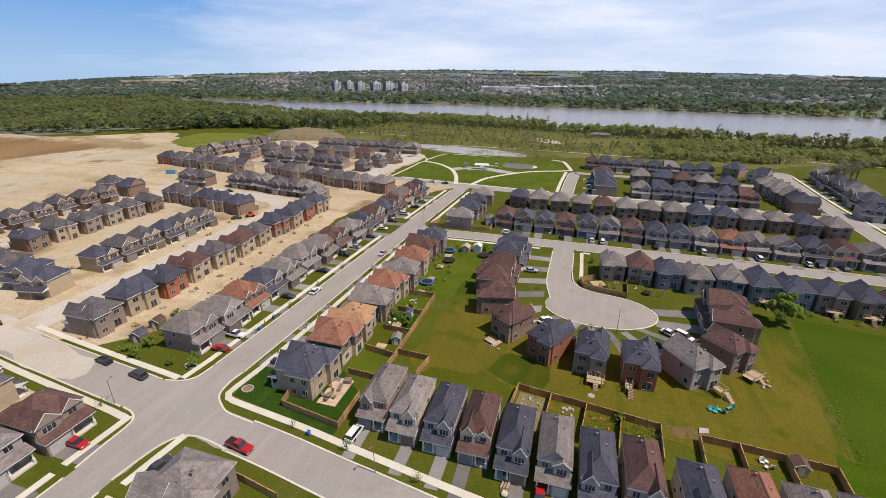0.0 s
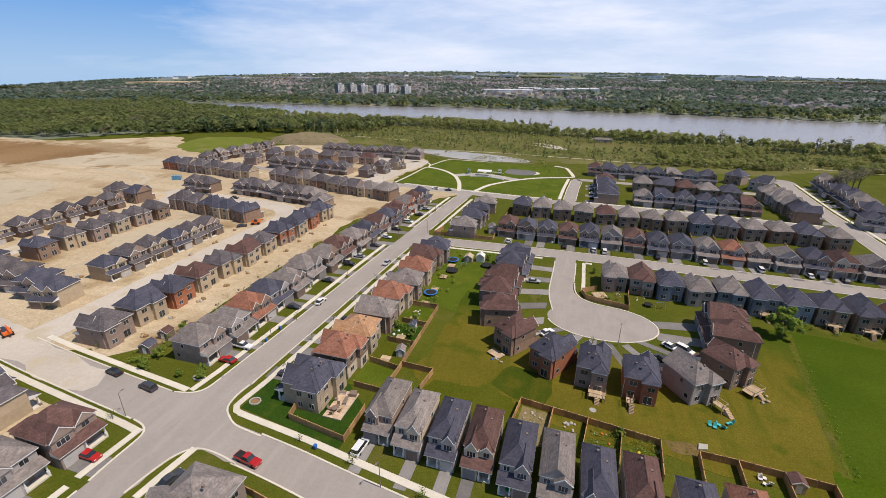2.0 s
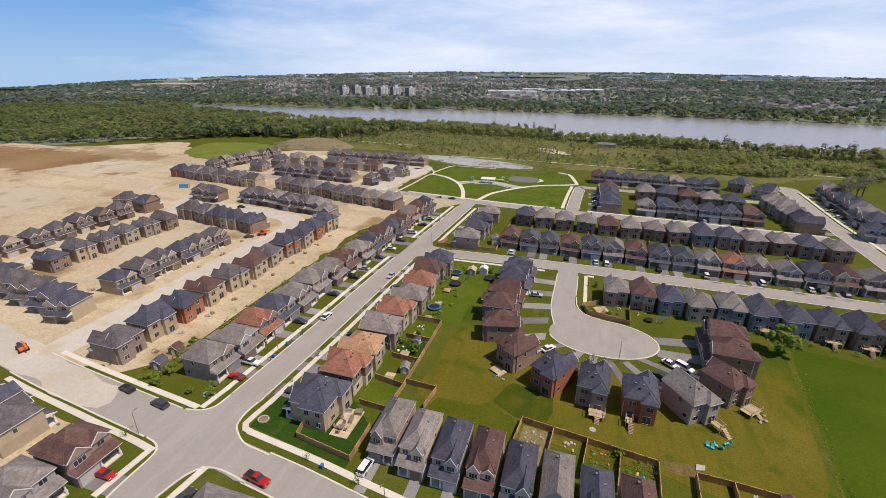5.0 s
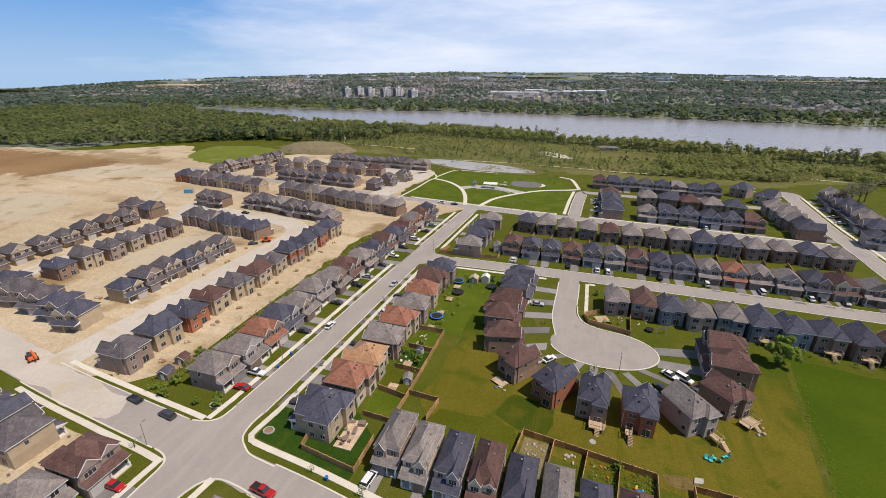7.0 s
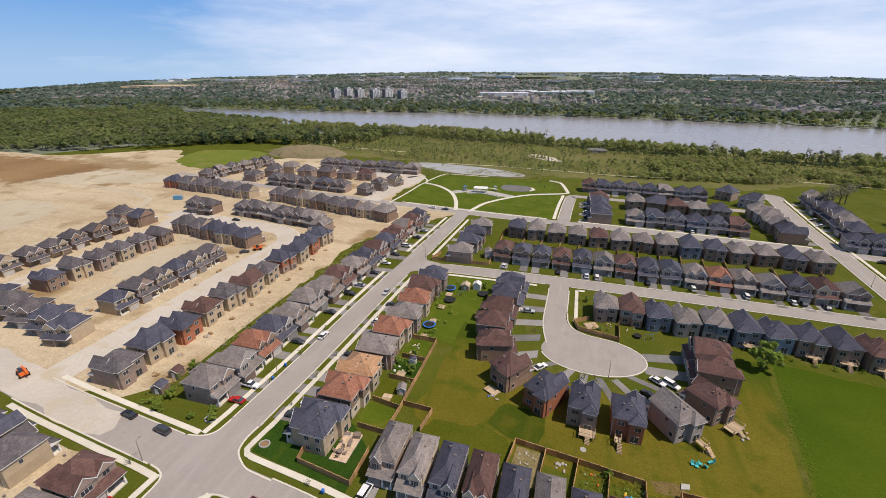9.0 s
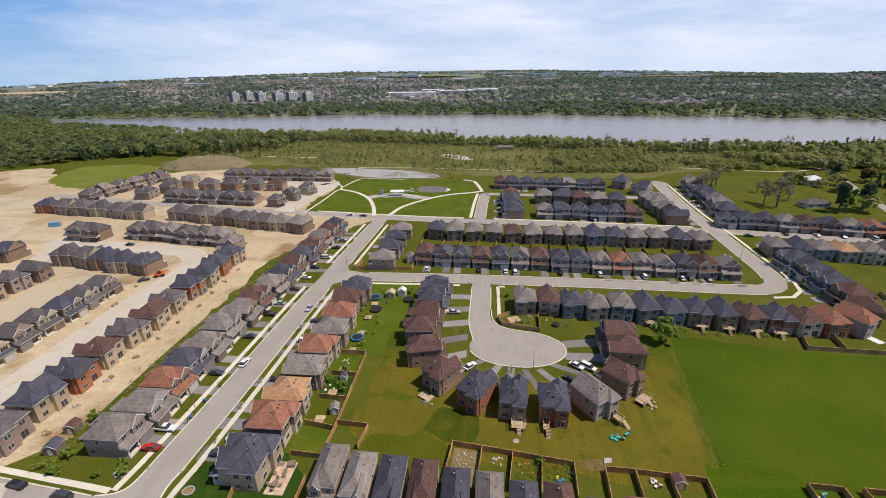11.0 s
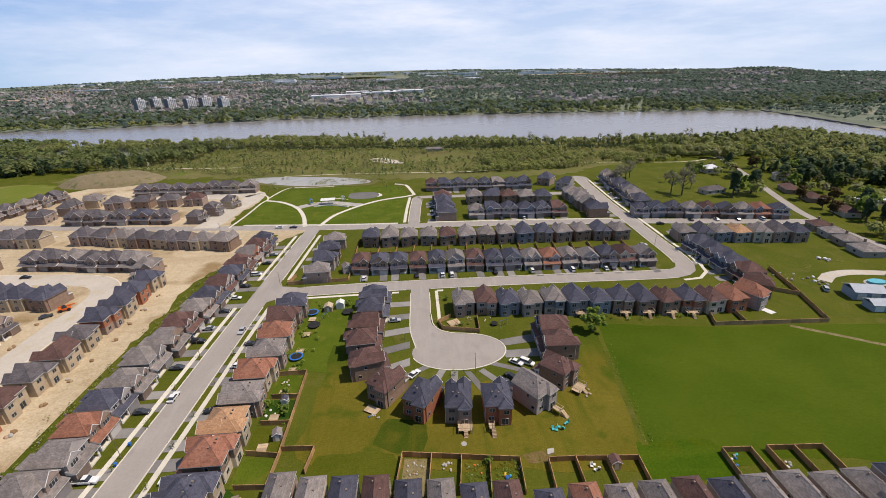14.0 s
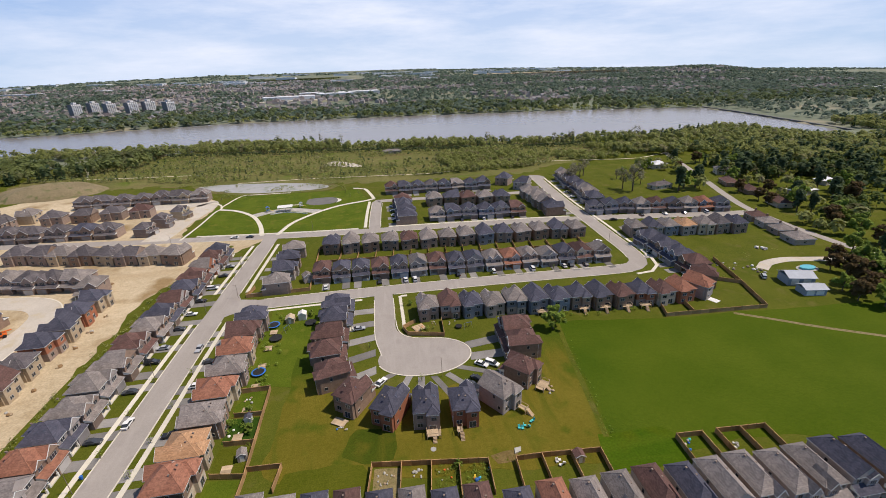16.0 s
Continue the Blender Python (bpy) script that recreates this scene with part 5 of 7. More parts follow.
    wood("edge_bushes", np.stack([np.interp(u, (0, 1), (62.5, 55.0)) + r.normal(size=60) * 0.9, 130 - 51 * u], 1), 0.55, 14, LEAF_A, "low weeds along the field edge", r, slim=0.5, trunks=False, category="weeds")
    wood("verge_weeds", np.stack([np.interp(np.linspace(72, 250, 130), (72, 120, 170, 215, 250), (-101, -102, -100, -94, -85)) + r.normal(size=130) * 2.0, np.linspace(72, 250, 130)], 1), 1.5, 16, LEAF_W, "weeds and bushes on the verge of the building site", r, slim=0.6, trunks=False, category="weeds")
    wood("garden_shrubs", np.concatenate([scatter(50, -47, -38, 95, 165, lambda x, y: y < 106 or y > 117, r), scatter(26, -108, -96, 66, 82, lambda x, y: True, r), scatter(40, 12, 118, 136.5, 141, lambda x, y: x < 20 or x > 66, r)]), 1.5, 24, LEAF_A, "low garden shrubs beside houses and fences", r, slim=0.5, trunks=False, category="shrubs")
    wood("yard_weeds", np.concatenate([scatter(70, 8.5, 14, 70, 79, lambda x, y: True, r), scatter(70, 15, 21, 70, 78, lambda x, y: True, r)]), 0.7, 18, LEAF_A, "weedy growth in fenced gardens", r, slim=0.8, trunks=False, category="weeds")
    wood("paddock_weeds", scatter(420, 146, 200, 146, 176, lambda x, y: noise.noise(Vector((x, y, 12)) * 0.09) > 0.05 and (x < 166 or y > 168), r), 0.7, 10, LEAF_S, "tufts of weeds in the paddock", r, slim=0.8, trunks=False, category="weeds")
    # eastern woods and old gardens
    wood("east_wood", scatter(2500, 250, 760, 330, 600, lambda x, y: (y > 395 + (330 - x) * 0.35 or x > 345 and y > 300) and y < river_near(min(x, 620)) * 0.83 and open_lot(x, y), r), 9.5, 90, LEAF_W, "woodland east of the houses", r, slim=0.42, size=0.08)
    wood("east_conifers", scatter(620, 290, 760, 200, 520, lambda x, y: noise.noise(Vector((x, y, 0)) * 0.011) > 0.0 and (y > 400 or x > 330) and y < river_near(min(x, 620)) * 0.82 and open_lot(x, y), r), 11.5, 44, LEAF_B, "dark conifers east of the houses", r, slim=0.28, cones=0.6, size=0.085)
    wood("east_conifers", scatter(230, 285, 430, 225, 400, lambda x, y: noise.noise(Vector((x, y, 6)) * 0.02) > -0.1 and open_lot(x, y), r), 12, 56, LEAF_B, "stand of tall dark conifers behind the old houses", r, slim=0.26, cones=0.6)
    wood("east_garden_trees", scatter(1000, 250, 700, 60, 330, lambda x, y: noise.noise(Vector((x, y, 2)) * 0.015) > -0.12 and (x > 300 - (y - 150) * 0.1 or y < 222 and x > 246 and not (y < 190 and x < 262)) and open_lot(x, y), r), 9.0, 90, LEAF_D, "garden trees round the older houses", r, slim=0.44, size=0.08)
    wood("roadside_trees", scatter(80, 224, 300, 130, 400, lambda x, y: abs(x - float(np.interp(y, (150, 190, 234, 268, 316, 420), (240, 232, 234, 244, 262, 300)))) > 5 and x > 236 - max(0, y - 300) * 0.1 and noise.noise(Vector((x, y, 8)) * 0.03) > -0.05, r), 9.5, 90, LEAF_W, "trees overhanging the old road and gardens", r, slim=0.42)
    # far bank and the town beyond
    far = lambda x, y: y > river_far(x) + 3
    wood("far_bank_wood", scatter(6200, -1500, 1500, 700, 1350, lambda x, y: far(x, y) and y < river_far(x) + 230 + 90 * noise.noise(Vector((x, y, 0)) * 0.004) and math.hypot(x, y) < 1900, r), 11, 22, LEAF_G, "wooded far bank of the river", r, slim=0.45, trunks=False, size=0.18)
    wood("far_bank_edge", scatter(2600, -800, 640, 780, 990, lambda x, y: river_far(x) + 2 < y < river_far(x) + 26, r), 8, 30, LEAF_W, "pale green willows along the far river bank", r, slim=0.45, trunks=False, size=0.15)
    # LEAF_F on the woods below carries aerial haze in its colour
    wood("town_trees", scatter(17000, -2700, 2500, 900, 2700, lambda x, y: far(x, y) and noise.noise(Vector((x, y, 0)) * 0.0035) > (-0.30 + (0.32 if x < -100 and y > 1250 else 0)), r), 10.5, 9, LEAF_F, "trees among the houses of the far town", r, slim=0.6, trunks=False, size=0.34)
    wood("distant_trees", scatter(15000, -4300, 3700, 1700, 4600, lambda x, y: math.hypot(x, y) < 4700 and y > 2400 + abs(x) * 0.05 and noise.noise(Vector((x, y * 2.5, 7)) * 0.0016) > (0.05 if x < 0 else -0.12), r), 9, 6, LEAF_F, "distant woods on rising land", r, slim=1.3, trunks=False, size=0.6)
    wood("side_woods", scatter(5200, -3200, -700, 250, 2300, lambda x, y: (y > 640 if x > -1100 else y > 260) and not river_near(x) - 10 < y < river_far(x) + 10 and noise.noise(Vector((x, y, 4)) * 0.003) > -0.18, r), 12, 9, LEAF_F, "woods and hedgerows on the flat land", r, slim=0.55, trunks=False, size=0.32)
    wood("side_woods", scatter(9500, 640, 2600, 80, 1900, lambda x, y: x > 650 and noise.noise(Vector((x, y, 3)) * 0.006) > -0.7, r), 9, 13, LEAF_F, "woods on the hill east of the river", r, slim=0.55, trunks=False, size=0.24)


woods()


def build_tree(h, spread, mat, seed, count=900, bare=False, columnar=False):
    rng = np.random.default_rng(seed)
    t = new("tree")
    bm = bmesh.new()
    tube(bm, (0, 0, -0.3), (0.1, 0, h * 0.35), h * 0.028, h * 0.02, 8)
    tube(bm, (0.1, 0, h * 0.35), (0, 0.1, h * 0.8), h * 0.02, h * 0.006, 7)
    limbs = []
    for i in range(9 if not bare else 16):
        a, z = 2.4 * i, h * ((0.28 if bare else 0.16) + 0.05 * i * (9 / (9 if not bare else 16)))
        e = Vector((math.cos(a) * spread * 0.62, math.sin(a) * spread * 0.62, z + h * 0.2))
        tube(bm, (0.05, 0, z), e, h * 0.011, h * 0.004, 5)
        limbs.append(e)
    part("trunk", bm, BARK, t)
    n = 26 if not bare else 14
    cent = np.array([[*(limbs[i % len(limbs)] * 1.0)] for i in range(n)])
    cent = cent * np.array([0.9, 0.9, 1]) + rng.normal(size=(n, 3)) * np.array([spread * 0.24, spread * 0.24, h * 0.1])
    cent[:, 2] = np.clip(cent[:, 2] + (h * 0.04 if bare else 0.0), h * 0.26, h * 0.88)
    if columnar:
        cent[:, :2] *= 0.45
    rad = np.full((n, 3), spread * 0.34) * rng.uniform(0.7, 1.2, (n, 1))
    q = leaves(cent, rad, count // n, 0.033 * h if not bare else 0.016 * h, rng, shell=0.3)
    ob = mesh_quads("crown", q, mat, "", "", "", t)
    return t


TREES = {}


def tree(x, y, h, kind="a", label="leafy young deciduous tree in fresh spring green", turn=0.0, group=""):
    mats = {"a": LEAF_A, "b": LEAF_B, "c": LEAF_C, "p": LEAF_P, "s": LEAF_A}
    size = {"a": 9.0, "b": 13.0, "c": 8.0, "p": 13.0, "s": 4.0}[kind]
    if kind not in TREES:
        TREES[kind] = build_tree(size, size * (0.32 if kind != "b" else 0.24), mats[kind], len(TREES) + 3, {"s": 70, "p": 700}.get(kind, 2700), kind == "p", kind == "b")
        t = TREES[kind]
        t.matrix_basis = pose(x, y, 0, 0, 0, turn)
    else:
        t = copy_thing(TREES[kind], pose(x, y, 0, 0, 0, turn))
    t.scale = (h / size,) * 3
    return tagged(t, label, "tree", group)


# the single tree on the field and garden trees
tree(60, 131, 10.0, "a", "round leafy tree standing alone on the field edge")
for i, (x, y, h) in enumerate(((-99.5, 71, 3.4), (-103, 83, 3.5), (-99, 66.5, 3), (-82, 67.5, 3.2), (-84, 70, 2.6), (-46, 103, 3.2), (-42, 108, 2.8), (-40, 100, 3.4), (-30, 160, 3.0), (14, 78, 2.4), (-88, 66.5, 2.2), (10, 160, 2.5))):
    tree(x, y, h, "a", "bushy young garden tree in spring leaf", i * 40, "garden trees")
SAPS = [(-66.0, 78), (-65.8, 90), (-65.4, 101), (-65.3, 115), (-64.7, 130), (-64.3, 148), (-77.3, 84), (-76.3, 98), (-76.2, 113), (-75.6, 128), (-74.6, 150), (-61.5, 196), (-60.5, 212), (-59.5, 230), (-71, 205), (-69.5, 225),
        (-48, 57.5), (-35, 55.5), (-20, 53), (-5, 51), (-98, 66), (-90, 51), (-118, 69), (7.2, 160), (9, 111.5), (-7, 133), (17, 181), (50, 180.5), (80, 179.5)]
for i, (x, y) in enumerate(SAPS):
    tree(x, y, 2.2 + (i * 37 % 10) * 0.12, "s", "thin newly planted street sapling with few leaves", i * 50, "street saplings")
for i, (x, y, h) in enumerate(((-20, 335, 4), (-14, 342, 3.5), (-24, 350, 4), (-100, 350, 3), (-60, 358, 3.5), (-10, 350, 3.6), (-118, 352, 3.5))):
    tree(x, y, h, "s", "small newly planted park tree", i * 70, "park trees")
EAST = [(152, 322, 12, "p"), (157, 330, 13, "p"), (163, 337, 12, "p"), (170, 343, 11, "p"), (176, 349, 12, "p"), (188, 293, 17, "p"), (184, 300, 13, "p"),
        (219, 284, 17, "b"), (226, 288, 12, "a"), (237, 290, 16, "b"), (243, 294, 12, "b"), (254, 250, 8, "c"), (251, 239, 8, "c"), (256, 270, 9, "c"), (257, 224, 13, "b"), (263, 220, 12, "b"), (262, 231, 13, "a"),
        (251, 197, 11, "c"), (258, 201, 12, "a"), (250, 181, 11, "a"), (250, 170, 9, "c"), (196, 137, 11, "c"), (204, 134, 12, "a"), (210, 138, 12, "b"), (208, 157, 8, "c"), (214, 150, 10, "a"), (221, 143, 12, "b"),
        (270, 239, 11, "b"), (278, 247, 12, "b"), (272, 262, 9, "c"), (284, 252, 11, "a"), (300, 240, 14, "b"), (306, 233, 12, "c"), (312, 262, 15, "b"), (322, 255, 13, "a"), (275, 300, 10, "a"), (285, 306, 12, "b"),
        (231, 350, 7, "a"), (240, 356, 8, "a"), (275, 370, 13, "b"), (292, 363, 10, "c"), (300, 368, 9, "a"), (258, 340, 8, "c"), (210, 345, 6, "a"), (196, 330, 7, "p"), (205, 310, 8, "p"), (318, 300, 14, "b"), (330, 310, 13, "b"), (300, 330, 12, "a"),
        (184, 125, 8, "c"), (189, 119, 9, "a"), (192, 129, 9, "c"), (186, 133, 7, "a"), (199, 150, 7, "c"), (203, 146, 8, "c"), (195, 112, 9, "b"), (202, 118, 10, "a"), (228, 165, 9, "a"), (236, 158, 12, "b"), (244, 150, 12, "a"), (222, 120, 10, "a"), (236, 120, 13, "b"), (250, 132, 12, "b")]
WORDS = {"p": "tall bare-limbed tree just coming into leaf", "b": "tall dark conifer beside the old road", "c": "copper-leaved garden tree by old houses", "a": "leafy green garden tree by the old houses"}
for i, (x, y, h, k) in enumerate(EAST):
    tree(x, y, h * 1.25, k, WORDS[k], i * 37, "trees of the old gardens")

# ---- the far town ----
TOWER = material("pale_tower_concrete", (0.66, 0.64, 0.62), (0.74, 0.72, 0.70), big=0.05, fine=0.5)
# tower walls darkened in colour to deepen the shade on their unlit sides
TOWERSIDE = material("shade_grey_tower_wall", (0.20, 0.19, 0.19), (0.26, 0.25, 0.25), big=0.05, fine=0.5)
STONE_FACING = material("weathered_stone_facing", (0.13, 0.125, 0.11), (0.20, 0.19, 0.17), big=0.05, fine=0.6, where="Position")
METALROOF = material("white_flat_roof", (0.62, 0.62, 0.63), (0.74, 0.74, 0.75), rough=0.6, big=0.01, fine=0.1, where="Position")


def tower(x, y, w, d, h, turn):
    t = thing("apartment_tower", "slab-like pale concrete apartment tower with balconies", "apartment tower", "apartment towers by the river")
    bm = bmesh.new()
    box(bm, -w / 2, -d / 2, -2, w / 2, d / 2, h)
    part("wall", bm, TOWERSIDE, t)
    bm = bmesh.new()
    box(bm, -w * 0.12, -d * 0.3, h, w * 0.2, d * 0.3, h + 4)
    part("roof_house", bm, TOWER, t)
    n = 5
    for i in range(n):
        bm = bmesh.new()
        c = -w / 2 + (i + 0.5) * w / n
        prof = [(-d / 2 + 0.4, -1)]
        for k in range(int(h / 3)):
            z = k * 3.0
            prof += [(-d / 2 - 1.4, z + 0.2), (-d / 2 - 1.4, z + 1.5), (-d / 2 - 0.1, z + 1.55), (-d / 2 - 0.1, z + 3.15)]
        prof += [(-d / 2 + 0.4, h - 0.5)]
        solid(bm, [(c + w / n * 0.36, py, pz) for py, pz in prof], [(c - w / n * 0.36, py, pz) for py, pz in prof])
        bmesh.ops.recalc_face_normals(bm, faces=bm.faces)
        part("balcony", bm, TOWER, t, "stack of pale concrete balconies")
    t.matrix_basis = pose(x, y, height(x, y), 0, 0, turn)


for x, y, w, turn in ((-712, 1262, 22, 60), (-686, 1292, 22, 60), (-634, 1262, 24, 60), (-584, 1262, 25, 56), (-556, 1290, 27, 56), (-482, 1222, 23, 60)):
    tower(x, y, w, 16, 31, turn)


def big_box(x, y, w, d, h, turn, label):
    t = thing("warehouse", label, "warehouse", "flat-roofed halls of the far town")
    bm = bmesh.new()
    box(bm, -w / 2, -d / 2, -3, w / 2, d / 2, h)
    part("wall", bm, METALROOF, t)
    bm = bmesh.new()
    box(bm, -w / 2 - 0.5, -d / 2 - 0.5, h, w / 2 + 0.5, d / 2 + 0.5, h + 1.2)
    part("roof", bm, METALROOF, t)
    t.matrix_basis = pose(x, y, height(x, y), 0, 0, turn)


for x, y, w, d in ((-250, 1560, 160, 50), (-110, 1640, 120, 60), (-30, 1700, 140, 70), (-190, 1700, 90, 50)):
    big_box(x, y, w, d, 9, 6, "large pale flat-roofed shopping hall")
for x, y, w, d in ((1330, 1000, 110, 50), (1480, 1050, 160, 40), (1250, 900, 90, 40), (1390, 890, 120, 40)):
    big_box(x, y, w, d, 8, -30, "pale flat-roofed hall on the far plain")
ribbon("dam", [(646, 812), (642, 790), (632, 684), (611, 558), (597, 478)], 5, -6.0, 0.4, STONE_FACING, "long stone-faced dam across the river", "dam")
patch("car_park", [(-330, 1480), (-60, 1500), (-60, 1540), (-330, 1530)], height(-200, 1510) + 0.5, GRAVEL, "wide pale car park of the shopping halls", "car park", smooth=False, thick=3)
_r = random.Random(5)
for i in range(46):
    az = radians(_r.uniform(82, 138) if i % 3 else _r.uniform(62, 100))
    dd = _r.uniform(2500, 4300)
    big_box(dd * math.cos(az), dd * math.sin(az), _r.uniform(60, 190), _r.uniform(30, 60), _r.uniform(9, 14), _r.uniform(-20, 20), "long white industrial hall on the far plain")


def town():
    """Small gabled houses of the far town, too many to count."""
    r = np.random.default_rng(11)
    bm_v, bm_f, mats = [], [], []
    pts = scatter(6500, -2300, 1900, 1050, 2900, lambda x, y: y > river_far(x) + 160 and noise.noise(Vector((x, y, 1)) * 0.0035) < (0.45 if x < 0 else -0.08), r)
    for x, y in pts:
        z = height(x, y) - 0.5
        w, d, h, a = r.uniform(5, 8), r.uniform(4.5, 6.5), r.uniform(5, 8), r.uniform(-0.5, 0.5) + (0 if r.random() < 0.5 else math.pi / 2)
        ca, sa = math.cos(a), math.sin(a)
        o = len(bm_v)
        for px, py, pz in ((-w, -d, 0), (w, -d, 0), (w, d, 0), (-w, d, 0), (-w, -d, h), (w, -d, h), (w, d, h), (-w, d, h), (-w, 0, h + d * 0.7), (w, 0, h + d * 0.7)):
            bm_v.append((x + px * ca - py * sa, y + px * sa + py * ca, z + pz))
        for f in ((0, 1, 5, 4), (1, 2, 6, 9, 5), (2, 3, 7, 6), (3, 0, 4, 8, 7)):
            bm_f.append([o + i for i in f])
            mats.append(0)
        k = int(r.integers(1, 4))
        for f in ((4, 5, 9, 8), (6, 7, 8, 9)):
            bm_f.append([o + i for i in f])
            mats.append(k)
    me = bpy.data.meshes.new("town_houses")
    me.from_pydata(bm_v, [], bm_f)
    me.polygons.foreach_set("material_index", np.array(mats, dtype=np.int32))
    for m in (WALL["s"], ROOF["g"], TOWERSIDE, ROOF["k"]):
        me.materials.append(m)
    tagged(new("town_houses", me), "many small brick and pale houses of the far town", "houses", "", "stuff")


town()
for pts, mat in (([(-2100, 1700), (-1500, 1800), (-1450, 2000), (-2000, 1950)], DIRT), ([(-1700, 2300), (-900, 2500), (-900, 2700), (-1700, 2560)], DIRT), ([(-2600, 1250), (-1900, 1300), (-1900, 1400), (-2600, 1420)], MEADOW), ([(-1300, 3000), (-300, 3100), (-300, 3300), (-1300, 3260)], MEADOW),
                 ([(700, 2900), (1500, 2700), (1500, 2850), (700, 3100)], DIRT)):
    zz = max(height(x, y) for x, y in pts) + 1.5
    patch("far_field", pts, zz, mat, "distant ploughed or dry field", "field", ragged=20, thick=14)

# ---- fences ----
FENCE = {}


def fence_panel(length, h=1.75):
    key = round(length, 1), h
    if key not in FENCE:
        bm = bmesh.new()
        n = max(4, int(length / 0.3))
        edge = []
        for i in range(n):
            a, b = i * length / n, (i + 1) * length / n
            y = 0.03 if i % 2 else 0.05
            edge += [(a + 0.01, -y), (b - 0.01, -y)]
        outline = edge + [(length, 0.03), (0, 0.03)]
        solid(bm, [(x, y, 0) for x, y in outline], [(x, y, h - 0.06) for x, y in outline])
        box(bm, 0, -0.09, h - 0.062, length, 0.07, h)
        me = bpy.data.meshes.new("panel")
        bm.to_mesh(me)
        bm.free()
        me.materials.append(FENCEWOOD)
        FENCE[key] = me
    return FENCE[key]


def post_mesh(h=1.9):
    if "post" not in FENCE:
        bm = bmesh.new()
        box(bm, -0.07, -0.07, -0.3, 0.07, 0.07, h)
        solid(bm, [(-0.09, -0.09, h), (0.09, -0.09, h), (0.09, 0.09, h), (-0.09, 0.09, h)], [(-0.02, -0.02, h + 0.08), (0.02, -0.02, h + 0.08), (0.02, 0.02, h + 0.08), (-0.02, 0.02, h + 0.08)])
        me = bpy.data.meshes.new("post")
        bm.to_mesh(me)
        bm.free()
        me.materials.append(FENCEWOOD)
        FENCE["post"] = me
    return FENCE["post"]


def fence(pts, label="brown cedar board fence round a back garden", span=2.6, h=1.75):
    f = thing("fence", label, "fence", "garden fences")
    for (x0, y0), (x1, y1) in zip(pts, pts[1:]):
        d = math.hypot(x1 - x0, y1 - y0)
        n = max(1, round(d / span))
        a = math.degrees(math.atan2(y1 - y0, x1 - x0))
        for i in range(n):
            k = i / n
            x, y = x0 + (x1 - x0) * k, y0 + (y1 - y0) * k
            p = new("panel", fence_panel(d / n, h))
            p.matrix_basis = pose(x, y, 0.0, 0, 0, a)
            p.parent = f
            q = new("post", post_mesh())
            q.matrix_basis = pose(x, y, 0.02, 0, 0, a)
            q.parent = f
    q = new("post", post_mesh())
    q.matrix_basis = pose(pts[-1][0], pts[-1][1], 0.02)
    q.parent = f
    return f


fence([(-54.3, 65.6), (-53.7, 62.2), (-39.4, 60.0), (-39.4, 69.5)], "brown cedar fence round the corner house garden")
fence([(-55.4, 45.2), (-48.3, 44.2), (-41, 43)], "brown cedar fence beside the corner garden")
fence([(-46, 86), (-37.5, 84.5), (-37.5, 117), (-46, 117)], "long brown cedar fence behind the gardens")
fence([(-37.5, 86.5), (-29, 86), (-30, 79)], "brown cedar fence of a small garden plot")
fence([(-45.5, 106.5), (-37.7, 106)])
fence([(-45.5, 96), (-37.7, 95.5)])
fence([(-45.5, 76), (-38, 75.5), (-37.5, 84.3)])
fence([(-8.5, 70), (-6.8, 82), (0.4, 81), (7.7, 80), (14.4, 79), (21.6, 78), (21, 69)], "tall brown cedar fence along the open field")
for a, b in (((0.4, 81), (-0.8, 70)), ((7.7, 80), (6.4, 70)), ((14.4, 79), (13.3, 69))):
    fence([a, b], "brown cedar fence between two gardens")
fence([(27.6, 65.5), (28.4, 77.2), (35, 77), (42.4, 76.4), (50, 75.8), (49.4, 64.5)], "tall brown cedar fence along the open field")
for a, b in (((35, 77), (34.6, 65.4)), ((42.4, 76.4), (42, 65))):
    fence([a, b], "brown cedar fence between two gardens")
fence([(70.2, 64.2), (71, 76.2), (78, 75.8), (77.6, 64.2)], "brown cedar fence round a narrow garden")
fence([(81.8, 64.2), (82.1, 75.9), (88.6, 75.4), (95.6, 75), (95, 64)], "brown cedar fence round a pair of gardens")
fence([(88.6, 75.4), (88.3, 64.2)], "brown cedar fence between two gardens")
fence([(110, 145), (105, 130), (146, 127.7), (152, 147.5), (158, 172)], "dark weathered board fence round the corner garden", 3.5)
fence([(139, 156), (152, 147.5)], "dark weathered board fence between gardens", 3.5)
fence([(118.4, 143), (116.4, 130)], "dark weathered board fence between gardens", 3.5)
fence([(10.5, 146), (5.6, 142.5), (7, 138), (20, 134.5), (20.5, 145)], "brown cedar fence round a garden with a wooden deck")
fence([(-60, 181.8), (-33, 182.6)], "long brown cedar fence beside the street", 3.0)
fence([(-60, 181.8), (-58, 190)], span=3.0)
fence([(-33, 182.6), (-33, 231), (-28, 236)], span=4.0)
for i in range(15):
    x = -22 + i * 9.2
    fence([(x - 0.6, 205 - i * 0.4), (x + 1.0, 220.5 - i * 0.5)], "pale brown lot fence between two back gardens", 4.2, 1.5)
fence([(-33, 213), (112, 203.5)], "long pale brown fence between two rows of gardens", 7.5, 1.4)

# ---- vehicles ----
PAINT = {}


def paint(c):
    if c not in PAINT:
        rgb = {"white": (0.75, 0.75, 0.74), "black": (0.02, 0.021, 0.024), "red": (0.42, 0.02, 0.02), "dark": (0.055, 0.06, 0.07), "silver": (0.42, 0.43, 0.45), "blue": (0.05, 0.09, 0.22)}[c]
        PAINT[c] = material(c + "_car_paint", rgb, tuple(min(1, v * 1.1) for v in rgb), rough=0.25, big=0.8, fine=5.0, spec=0.6)
    return PAINT[c]


